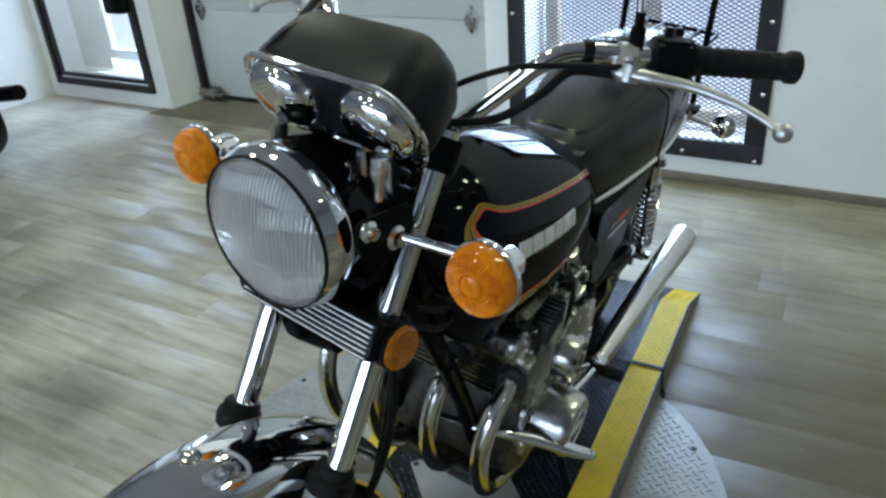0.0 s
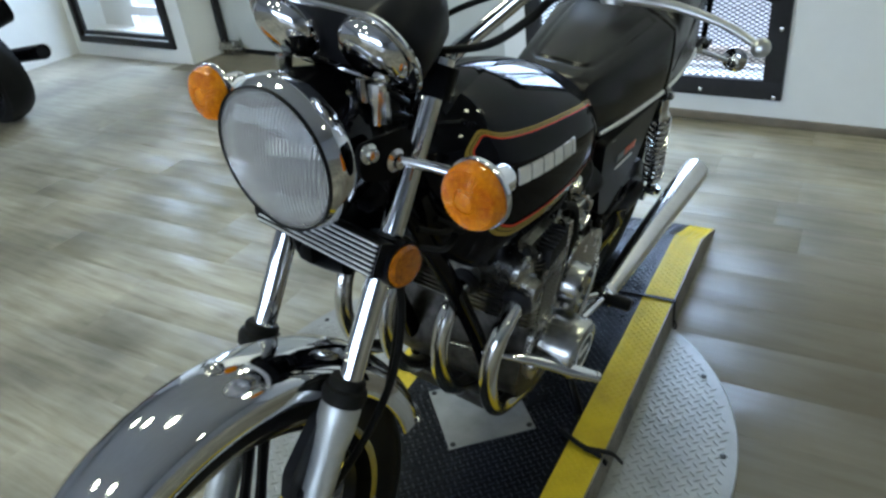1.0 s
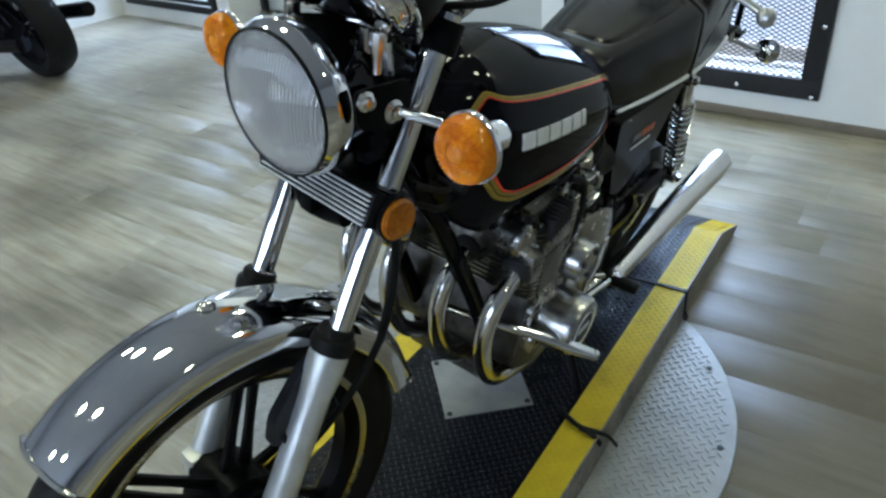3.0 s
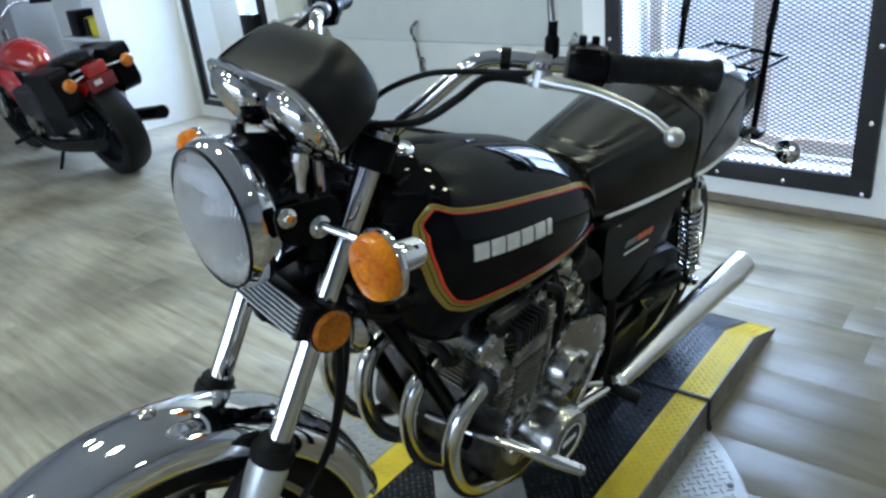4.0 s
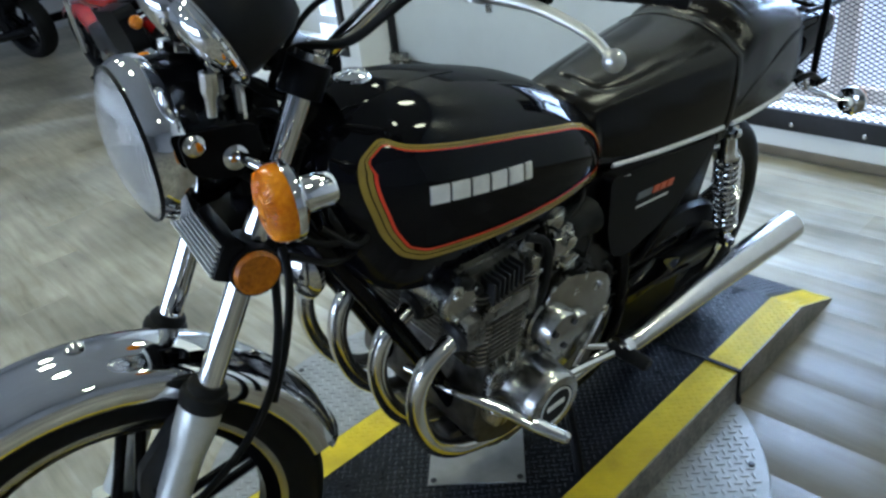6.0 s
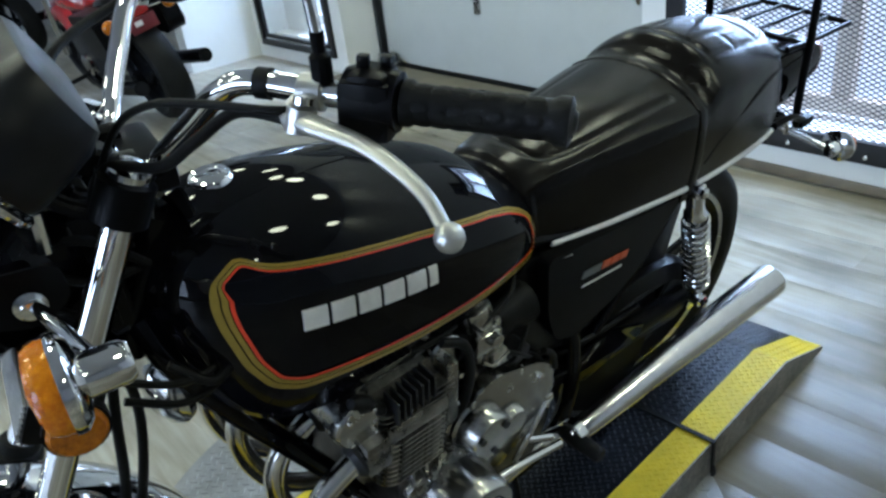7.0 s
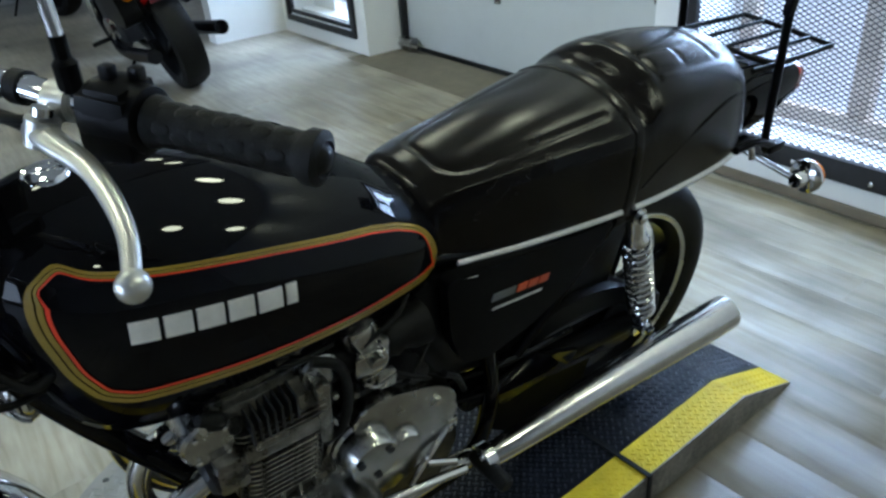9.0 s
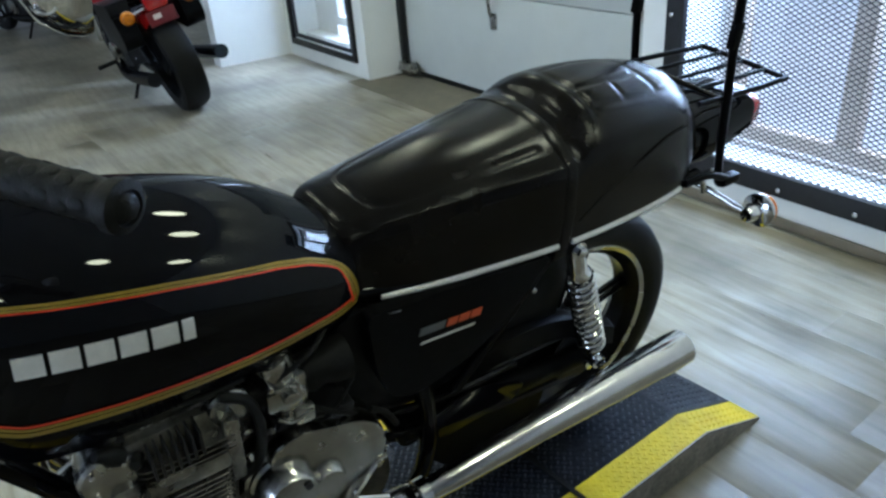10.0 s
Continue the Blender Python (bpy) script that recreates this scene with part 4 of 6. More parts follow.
# lamps
def turn_signal(c, d, stalk_from, steer, k=1.0):
    m = frame_to(d, c) @ Matrix.Scale(k, 4)
    # ribs run outwards between the rim and a ringed eye in the middle
    ribbed = [(0.041, 0.0, 0.0), (0.0415, 0.012, 0.0), (0.0395, 0.019, 0.0), (0.0375, 0.0218, 0.0)]
    for i in range(7):
        rad = 0.0365 - 0.003 * i
        ribbed.append((rad, 0.0222 + 0.007 * (1 - (rad / 0.04) ** 2), 0.0013))
        ribbed.append((rad - 0.0015, 0.0214 + 0.007 * (1 - (rad / 0.04) ** 2), 0.0013))
    ribbed += [(0.0150, 0.0285, 0.0), (0.0140, 0.0265, 0.0), (0.0120, 0.0290, 0.0), (0.0070, 0.0305, 0.0), (0.0001, 0.0310, 0.0)]
    bm = B()
    rings(bm, [[m @ Vector((rad * math.cos(math.pi * j / 40), rad * math.sin(math.pi * j / 40), h + rib * (0.5 if j % 2 else -0.5))) for j in range(80)] for rad, h, rib in ribbed])
    sg = bp("turn_signal", bm, AMBER, "round amber turn signal", smooth=25, steer=steer)
    bm = lathe(B(), [(0.0435, 0.005), (0.0445, 0.002), (0.0435, -0.004), (0.036, -0.010), (0.0205, -0.014), (0.0195, -0.046), (0.016, -0.052), (0.0, -0.053)], m, 32)
    bp("housing", bm, CHROME, "chrome housing", sg, steer=steer)
    bm = tube(B(), [stalk_from, Vector(c) - Vector(d).normalized() * 0.03], 0.007, 12, smooth=False)
    bp("stalk", bm, CHROME, "chrome stalk", sg, steer=steer)
    return sg


for s in (-1, 1):
    turn_signal((s * 0.252 - 0.009, 0.325, 0.928), (0, -1, 0), (s * 0.125, 0.318, 0.938), True)
    turn_signal((s * 0.216, 1.832, 0.645), (0, 1, 0), (s * 0.09, 1.765, 0.675), False, 0.8)

# engine
cc = B()
prism(cc, rounded([(0.63, 0.30), (0.66, 0.47), (0.78, 0.50), (0.98, 0.50), (1.0, 0.36), (0.94, 0.24), (0.70, 0.22)], 0.03), -0.165, 0.165, Matrix(((0, 0, 1, 0), (1, 0, 0, 0), (0, 1, 0, 0), (0, 0, 0, 1))), 0.012)
engine = bp("engine", cc, ALU_OILY, "four-cylinder aluminium engine, dull and oily")
SIDE = Matrix(((0, 0, 1, 0), (1, 0, 0, 0), (0, 1, 0, 0), (0, 0, 0, 1)))
ALU_FIN = mat("fin_aluminium", (0.42, 0.41, 0.39), 0.30, 1.0, 0.3, 60, rvary=0.3, bump=0.15, bump_scale=360, color2=(0.09, 0.087, 0.08))
ALU_HEAD = mat("head_aluminium", (0.27, 0.265, 0.25), 0.30, 1.0, 0.35, 45, rvary=0.3, bump=0.3, bump_scale=320, color2=(0.03, 0.029, 0.027))
fin_mesh = None
for k in range(9):
    z = 0.498 + 0.0098 * k
    if fin_mesh is None:
        o = bp("fin", prism(B(), rounded([(-0.186, 0.630), (0.186, 0.630), (0.186, 0.758), (-0.186, 0.758)], 0.03, 5), -0.0018, 0.0018, None, 0.0008), ALU_FIN, "", engine, 30)
        fin_mesh = o.data
    else:
        o = new("fin", fin_mesh)
        o.parent = engine
    o.location = (0, -0.016 + 0.001 * k, z)
bp("cylinder_block", box(B(), (0, 0.682, 0.55), (0.355, 0.11, 0.13), bevel=0.01), ALU_OILY, "", engine)
bm = B()
box(bm, (0, 0.672, 0.640), (0.330, 0.15, 0.085), bevel=0.018)
box(bm, (0, 0.668, 0.600), (0.374, 0.148, 0.034), bevel=0.012)
for u in (-0.165, -0.06, 0.06, 0.165):
    box(bm, (u, 0.606, 0.590), (0.062, 0.045, 0.062), bevel=0.012)
for k in range(3):
    prism(bm, rounded([(-0.187, 0.615), (0.187, 0.615), (0.187, 0.765), (-0.187, 0.765)], 0.025, 4), 0.6215 + 0.0105 * k, 0.6245 + 0.0105 * k)
bp("cylinder_head", bm, ALU_HEAD, "oily aluminium cylinder head with thin fins", engine)
bm = B()
box(bm, (0, 0.675, 0.69), (0.30, 0.15, 0.02), bevel=0.006)
bp("cam_cover", bm, ALU_CAST, "", engine)
for k in range(7):
    bp("head_fin", box(B(), (0.178, 0.640 + 0.0105 * k, 0.650 + 0.002 * k), (0.035, 0.0035, 0.042), bevel=0.001), STEEL_DARK, "", engine, 30)
for s in (-1, 1):
    bp("cam_end_cap", lathe(B(), [(0.033, -0.07), (0.034, -0.012), (0.037, -0.008), (0.037, 0.008), (0.033, 0.012), (0.0, 0.013)], frame_to((s, 0, 0), (s * 0.165, 0.590, 0.650)), 32), ALU, "round cam end cap", engine)
    bp("cam_end_cap", lathe(B(), [(0.027, -0.07), (0.028, -0.01), (0.031, -0.006), (0.031, 0.006), (0.027, 0.010), (0.0, 0.011)], frame_to((s, 0, 0), (s * 0.155, 0.752, 0.668)), 28), ALU, "round cam end cap", engine)
# left covers
bp("sprocket_cover", prism(B(), rounded([(0.79, 0.40), (0.79, 0.565), (0.84, 0.58), (0.94, 0.548), (0.985, 0.505), (0.975, 0.435), (0.915, 0.38), (0.83, 0.34)], 0.03, 5), 0.10, 0.182, SIDE, 0.008), ALU, "smooth polished sprocket cover", engine)
bm = B()
lathe(bm, [(0.058, 0.0), (0.058, 0.026), (0.053, 0.030), (0.053, 0.036), (0.056, 0.040), (0.056, 0.047), (0.051, 0.050), (0.051, 0.056), (0.046, 0.060), (0.043, 0.092), (0.039, 0.099), (0.0, 0.101)], frame_to((1, 0, 0), (0.115, 0.806, 0.490)), 40)
rc = bp("starter_clutch_cover", bm, ALU, "stepped round polished cover", engine)
for a in (0.6, 2.7, 4.8):
    bp("screw", lathe(B(), [(0.0065, 0), (0.0065, 0.003), (0.0, 0.004)], frame_to((1, 0, 0), (0.2155, 0.806 + 0.029 * math.cos(a), 0.49 + 0.029 * math.sin(a))), 10), STEEL_DARK, "", rc, 30)
bp("cover_lobe", lathe(B(), [(0.030, 0.0), (0.029, 0.028), (0.024, 0.034), (0.0, 0.035)], frame_to((1, 0, 0), (0.165, 0.872, 0.462)), 28), ALU, "", engine)
bm = B()
lathe(bm, [(0.075, -0.05), (0.074, 0.0), (0.070, 0.004), (0.067, 0.060), (0.066, 0.078), (0.061, 0.086), (0.044, 0.088), (0.0435, 0.083), (0.040, 0.083)], frame_to((1, 0, 0), (0.165, 0.756, 0.372)), 44)
ig = bp("ignition_cover", bm, ALU, "polished round ignition cover", engine)
bp("cap", lathe(B(), [(0.0425, 0.0), (0.0425, 0.003), (0.040, 0.005), (0.036, 0.005), (0.0, 0.004)], frame_to((1, 0, 0), (0.2475, 0.756, 0.372)), 36), BLACK_SATIN, "black badge disc with a bright ring", ig)
bp("ring", lathe(B(), [(0.040, 0.0), (0.0405, 0.002), (0.0375, 0.002), (0.037, 0.0)], frame_to((1, 0, 0), (0.2525, 0.756, 0.372)), 40, loop=True), SILVER, "", ig)
bp("badge_bar", box(B(), (0.2525, 0.756, 0.374), (0.003, 0.045, 0.011), bevel=0.001), SILVER, "plain silver bar", ig, 30)
for a in (0.4, 2.4, 3.9, 5.4):
    bp("screw", lathe(B(), [(0.008, 0), (0.008, 0.006), (0.005, 0.007), (0.0, 0.006)], frame_to((1, 0, 0), (0.168, 0.756 + 0.079 * math.cos(a), 0.372 + 0.079 * math.sin(a))), 12), CHROME_WORN, "", ig, 30)
bp("engine_side_cover", prism(B(), rounded([(0.66, 0.45), (0.78, 0.47), (0.82, 0.42), (0.80, 0.31), (0.70, 0.29), (0.65, 0.34)], 0.03, 4), 0.12, 0.178, SIDE, 0.006), ALU_CAST, "", engine)
bp("oil_pan", prism(B(), rounded([(0.66, 0.18), (0.92, 0.18), (0.95, 0.24), (0.63, 0.25)], 0.02), -0.10, 0.10, SIDE, 0.008), ALU_OILY, "", engine)
# right cover
bp("clutch_cover", lathe(B(), [(0.09, 0), (0.09, 0.03), (0.08, 0.04), (0.0, 0.042)], frame_to((-1, 0, 0), (-0.165, 0.83, 0.37)), 32), ALU, "round polished clutch cover", engine)
for k, u in enumerate((-0.135, -0.045, 0.045, 0.135)):
    cb = box(B(), (u, 0.838, 0.645), (0.052, 0.06, 0.055), bevel=0.01)
    cap_ = lathe(B(), [(0.032, 0.0), (0.032, 0.03), (0.028, 0.042), (0.014, 0.048), (0.0, 0.048)], frame_to((0, -0.2, 1), (u, 0.830, 0.665)), 20)
    carb = bp("carburettor", cb, ALU_CAST, "dull cast carburettor", engine)
    bp("carb_top", cap_, ALU, "", carb)
    bm = lathe(B(), [(0.026, 0), (0.027, 0.03), (0.022, 0.035), (0.0, 0.036)], frame_to((0, 0, -1), (u, 0.845, 0.625)), 16)
    box(bm, (u + 0.03, 0.855, 0.60), (0.012, 0.03, 0.03), bevel=0.003)
    tube(bm, [(u + 0.02, 0.81, 0.60), (u + 0.035, 0.80, 0.60)], 0.007, 8)
    bp("float_bowl", bm, ALU_CAST, "", carb)
    bp("intake_boot", lathe(B(), [(0.027, 0), (0.025, 0.03), (0.027, 0.06)], frame_to((0, -1, -0.1), (u, 0.812, 0.648)), 16), RUBBER, "black rubber boot", carb)
    bp("airbox_boot", lathe(B(), [(0.028, 0), (0.033, 0.015), (0.028, 0.03), (0.034, 0.05), (0.036, 0.075)], frame_to((0, 1, 0), (u, 0.865, 0.648)), 16), RUBBER, "black ribbed rubber boot", carb)
bp("starter_cover", prism(B(), rounded([(0.80, 0.535), (0.935, 0.535), (0.945, 0.565), (0.82, 0.585)], 0.01), -0.12, 0.155, SIDE, 0.004), STEEL_DARK, "dark flat cover over the starter motor", engine)
for (y, w, r, u) in ((0.572, 0.672, 0.004, 0.178), (0.61, 0.672, 0.004, 0.178), (0.572, 0.63, 0.004, 0.178), (0.61, 0.628, 0.004, 0.178), (0.81, 0.52, 0.006, 0.183), (0.94, 0.515, 0.006, 0.183), (0.965, 0.43, 0.006, 0.183), (0.70, 0.455, 0.006, 0.179), (0.67, 0.36, 0.006, 0.179), (0.78, 0.31, 0.006, 0.179), (0.74, 0.648, 0.006, 0.176), (0.69, 0.604, 0.007, 0.176), (0.64, 0.60, 0.006, 0.176), (0.765, 0.63, 0.005, 0.176)):
    bp("bolt", lathe(B(), [(r, -0.004), (r, 0.005), (r * 0.6, 0.006), (0.0, 0.005)], frame_to((1, 0, 0), (u, y, w)), 6), CHROME_WORN, "", engine, 30)
bp("head_lug", box(B(), (0.166, 0.745, 0.61), (0.04, 0.022, 0.12), bevel=0.006), ALU_CAST, "", engine)
bp("head_lug", box(B(), (0.172, 0.665, 0.612), (0.03, 0.05, 0.022), bevel=0.006), ALU_CAST, "", engine)
bp("cam_chain_tensioner", box(B(), (0.05, 0.77, 0.60), (0.05, 0.04, 0.05), bevel=0.008), ALU_CAST, "", engine)
for pts, r in (([(0.15, 0.80, 0.66), (0.165, 0.83, 0.69), (0.16, 0.88, 0.71), (0.12, 0.93, 0.72)], 0.004), ([(0.14, 0.83, 0.58), (0.16, 0.86, 0.565), (0.165, 0.90, 0.575), (0.14, 0.95, 0.60)], 0.0035), ([(0.16, 0.87, 0.60), (0.17, 0.90, 0.58), (0.16, 0.94, 0.54), (0.15, 0.97, 0.50), (0.14, 1.0, 0.42)], 0.0045), ([(0.12, 0.62, 0.705), (0.15, 0.67, 0.715), (0.16, 0.72, 0.705), (0.15, 0.78, 0.70)], 0.005), ([(0.17, 0.96, 0.55), (0.165, 0.99, 0.52), (0.15, 1.02, 0.46)], 0.006)):
    bp("wire", tube(B(), pts, r, 8, 5), RUBBER, "", engine)
bm = B()
box(bm, (0.172, 0.825, 0.655), (0.010, 0.05, 0.034), bevel=0.003)
lathe(bm, [(0.012, 0), (0.012, 0.012), (0.006, 0.014), (0.0, 0.014)], frame_to((1, 0, 0), (0.175, 0.832, 0.66)), 14)
tube(bm, [(0.178, 0.81, 0.625), (0.18, 0.83, 0.61), (0.178, 0.865, 0.615)], 0.003, 6)
bp("throttle_linkage", bm, ALU, "bright throttle linkage", engine)
bp("choke_rod", tube(B(), [(-0.16, 0.805, 0.690), (0.185, 0.805, 0.690)], 0.0035, 8), CHROME_WORN, "", engine)
for u in (0.165, 0.06, -0.06, -0.165):
    bp("spark_plug_cap", lathe(B(), [(0.011, 0.0), (0.013, 0.004), (0.013, 0.022), (0.009, 0.03), (0.007, 0.04), (0.0, 0.041)], frame_to((0.15 if u > 0 else -0.15, -0.75, 0.65), (u, 0.612, 0.668)), 14), RUBBER, "black spark plug cap", engine)
for y, w in ((0.812, 0.672), (0.848, 0.672), (0.812, 0.628), (0.848, 0.628), (0.83, 0.60)):
    bp("screw", lathe(B(), [(0.0042, -0.003), (0.0042, 0.003), (0.0, 0.004)], frame_to((1, 0, 0), (0.162, y, w)), 8), CHROME, "", engine, 30)
bp("carb_side_cover", lathe(B(), [(0.024, 0.0), (0.024, 0.008), (0.020, 0.012), (0.010, 0.013), (0.0, 0.011)], frame_to((1, 0, 0), (0.160, 0.836, 0.643)), 20), ALU, "round carburettor side cover", engine)
bp("drain_tube", tube(B(), [(0.15, 0.85, 0.585), (0.168, 0.856, 0.56), (0.172, 0.862, 0.54), (0.16, 0.90, 0.545)], 0.004, 8), RUBBER, "", engine)
for k in range(4):
    bp("case_rib", box(B(), (0.168, 0.672 + 0.026 * k, 0.474 - 0.004 * k), (0.022, 0.005, 0.04), bevel=0.0015), ALU_CAST, "", engine, 30)
bp("oil_pressure_switch", lathe(B(), [(0.009, 0.0), (0.009, 0.012), (0.006, 0.016), (0.006, 0.024), (0.0, 0.025)], frame_to((0.6, 0, 0.8), (0.155, 0.77, 0.545)), 10), CHROME_WORN, "", engine)
bp("gasket", prism(B(), rounded([(0.787, 0.397), (0.787, 0.568), (0.84, 0.583), (0.942, 0.551), (0.988, 0.505), (0.978, 0.435), (0.917, 0.377)], 0.03, 4), 0.150, 0.154, SIDE), RUBBER, "", engine, 30)
bm = B()
tube(bm, [(0.165, 0.74, 0.70), (0.175, 0.775, 0.68), (0.178, 0.785, 0.62), (0.172, 0.775, 0.555), (0.165, 0.75, 0.53)], 0.008, 10)
bp("breather_hose", bm, RUBBER, "black rubber hose", engine)
for k, u in enumerate((-0.165, -0.06, 0.06, 0.165)):
    bm = B()
    tube(bm, [(u * 0.75, 0.60, 0.70), (u * 0.85, 0.61, 0.69), (u * 0.95, 0.625, 0.665)], 0.006, 8)
    lathe(bm, [(0.010, 0), (0.010, 0.025), (0.007, 0.03)], frame_to((u, -0.05, 0.03), (u * 0.93, 0.63, 0.655)), 10)
    bp("spark_plug_lead", bm, RUBBER, "", engine)

# frame
fr = B()
for s in (-1, 1):
    tube(fr, [(s * 0.03, 0.40, 0.85), (s * 0.06, 0.415, 0.79), (s * 0.08, 0.475, 0.672), (s * 0.085, 0.575, 0.49), (s * 0.09, 0.65, 0.33), (s * 0.10, 0.70, 0.215), (s * 0.11, 0.80, 0.185), (s * 0.125, 1.0, 0.19), (s * 0.13, 1.08, 0.25), (s * 0.13, 1.10, 0.40), (s * 0.12, 1.06, 0.60), (s * 0.11, 1.02, 0.70)], 0.0165, 14, 5)
    tube(fr, [(s * 0.03, 0.46, 0.86), (s * 0.06, 0.60, 0.80), (s * 0.09, 0.9, 0.74), (s * 0.115, 1.1, 0.71), (s * 0.125, 1.4, 0.695), (s * 0.11, 1.75, 0.70)], 0.014, 12, 5)
tube(fr, [on_fork(0, 0.80) + Vector((0, 0.06, 0)), on_fork(0, 0.96) + Vector((0, 0.06, 0))], 0.032, 18, smooth=False)
bp("frame", fr, BLACK_GLOSS, "black tubular steel frame")
bm = B()
prism(bm, rounded([(0.93, 0.70), (0.93, 0.56), (1.0, 0.47), (1.16, 0.45), (1.33, 0.60), (1.36, 0.70)], 0.03), -0.118, 0.118, SIDE, 0.01)
bp("airbox", bm, BLACK_PLASTIC, "black plastic airbox")
SP_OUT = [(0.972, 0.718), (0.985, 0.60), (1.01, 0.53), (1.06, 0.508), (1.16, 0.535), (1.235, 0.575), (1.335, 0.69)]
for s in (-1, 1):
    sp = B()
    prism(sp, rounded(SP_OUT, 0.022, 4), s * 0.128, s * 0.152, SIDE, 0.0)
    side_panel = bp("side_panel", sp, BLACK_SATIN, "black plastic side panel")
    for (y, w, wd, h, mt, nm) in ((1.061, 0.638, 0.048, 0.014, GREY, "grey"), (1.114, 0.634, 0.020, 0.014, ORANGE, "orange"), (1.138, 0.632, 0.020, 0.014, ORANGE, "orange"), (1.162, 0.630, 0.020, 0.014, ORANGE, "orange"), (1.064, 0.619, 0.105, 0.0035, SILVER, "white")):
        lo, hi = (0.1525, 0.1545) if s > 0 else (-0.1545, -0.1525)
        bp("badge_bar", prism(B(), [(y, w), (y + wd, w - 0.07 * wd), (y + wd + 0.004, w + h - 0.07 * wd), (y + 0.004, w + h)], lo, hi, SIDE), mt, "plain %s badge bar" % nm, side_panel, 0)
    # thin silver bar drawn as a highlight on the panel's top front edge
    bp("highlight_edge", tube(B(), [(s * 0.15, 0.99, 0.712), (s * 0.151, 1.03, 0.705)], 0.0016, 6, smooth=False), SILVER, "", side_panel)
# dark inner parts between the side panels and the rear wheel
for s in (-1, 1):
    # black plate added to fill a gap that is dark all over
    bm = prism(B(), rounded([(1.12, 0.47), (1.13, 0.30), (1.31, 0.29), (1.42, 0.42), (1.455, 0.60), (1.44, 0.70), (1.18, 0.70)], 0.03), s * 0.066, s * 0.090, SIDE, 0.004)
    bp("gap_filler", bm, BLACK_PLASTIC, "black filler plate in the dark gap by the rear wheel")
    for y, w, r in ((1.30, 0.655, 0.009), (1.36, 0.56, 0.007), (1.27, 0.46, 0.008), (1.21, 0.50, 0.006)):
        bp("bolt", lathe(B(), [(r, 0), (r, 0.004), (r * 0.6, 0.006), (0.0, 0.006)], frame_to((s, 0, 0), (s * 0.090, y, w)), 8), CHROME_WORN, smooth=30)
    bp("wiring", tube(B(), [(s * 0.112, 1.22, 0.66), (s * 0.118, 1.30, 0.62), (s * 0.118, 1.36, 0.64), (s * 0.112, 1.40, 0.69)], 0.005, 8), RUBBER)
    bp("frame_brace", tube(B(), [(s * 0.125, 1.16, 0.44), (s * 0.13, 1.29, 0.60), (s * 0.13, 1.37, 0.69)], 0.011, 10, smooth=False), BLACK_GLOSS)
    bp("step_bracket", prism(B(), rounded([(1.10, 0.41), (1.20, 0.43), (1.32, 0.38), (1.30, 0.35), (1.12, 0.34)], 0.012), s * 0.132, s * 0.139, SIDE, 0.002), BLACK_GLOSS, "black steel bracket")
# black sheet added to hide the lower rim, where all is dark
bp("rim_cover_sheet", prism(B(), rounded([(1.10, 0.42), (1.14, 0.20), (1.24, 0.12), (1.40, 0.115), (1.44, 0.22), (1.44, 0.40), (1.36, 0.46)], 0.04), 0.068, 0.080, SIDE, 0.003), BLACK_SATIN, "added black sheet hiding the lower rear rim")
# swingarm, chain guard, rear fender, shocks
bm = B()
for s in (-1, 1):
    tube(bm, [(s * 0.10, 1.06, 0.37), (s * 0.105, 1.25, 0.35), (s * 0.10, 1.535, 0.318)], [0.024, 0.024, 0.02], 12, 4, flat=1.3)
tube(bm, [(-0.12, 1.07, 0.37), (0.12, 1.07, 0.37)], 0.028, 14)
bp("swingarm", bm, BLACK_SATIN, "black steel swingarm")
bm = tube(B(), [(-0.125, 1.525, 0.315), (0.125, 1.525, 0.315)], 0.012, 12)
lathe(bm, [(0.02, 0), (0.02, 0.012), (0.0, 0.013)], frame_to((1, 0, 0), (0.115, 1.525, 0.315)), 6)
bp("rear_axle", bm, CHROME_WORN)
bm = B()
secs = []
for k in range(17):
    t = k / 16
    y = 1.14 + 0.46 * t
    w = 0.435 + 0.045 * math.sin(math.pi * min(1, t * 1.25)) - 0.07 * max(0, t - 0.72) / 0.28
    secs.append([Vector((0.062, y, w - 0.045)), Vector((0.066, y, w)), Vector((0.085, y, w + 0.008)), Vector((0.108, y, w)), Vector((0.112, y, w - 0.045)), Vector((0.106, y, w - 0.045)), Vector((0.104, y, w - 0.004)), Vector((0.085, y, w + 0.002)), Vector((0.07, y, w - 0.004)), Vector((0.067, y, w - 0.045))])
rings(bm, secs)
bp("chain_guard", bm, BLACK_SATIN, "black chain guard")
bm = B()
tube(bm, [(0.085, 0.93, 0.45), (0.085, 1.2, 0.405), (0.085, 1.525, 0.385)], 0.008, 6, flat=0.8)
tube(bm, [(0.085, 0.93, 0.38), (0.085, 1.2, 0.29), (0.085, 1.525, 0.245)], 0.008, 6, flat=0.8)
lathe(bm, [(0.075, -0.004), (0.078, 0), (0.075, 0.004)], frame_to((1, 0, 0), (0.085, 1.525, 0.315)), 40)
bp("chain", bm, STEEL_DARK, "dark oily drive chain")
fd = B()
secs = []
for k in range(25):
    a = radians(-48 + 60 * k / 24)
    row = []
    for j in range(9):
        t = -1 + 2 * j / 8
        rr = 0.352 - 0.03 * t ** 4
        row.append(Vector((0.078 * t, 1.525 + rr * math.sin(a), 0.325 + rr * math.cos(a))))
    row += [v - Vector((0, math.sin(a), math.cos(a))) * 0.004 for v in reversed(row)]
    secs.append(row)
rings(fd, secs)
bp("rear_fender", fd, BLACK_SATIN, "black rear fender")
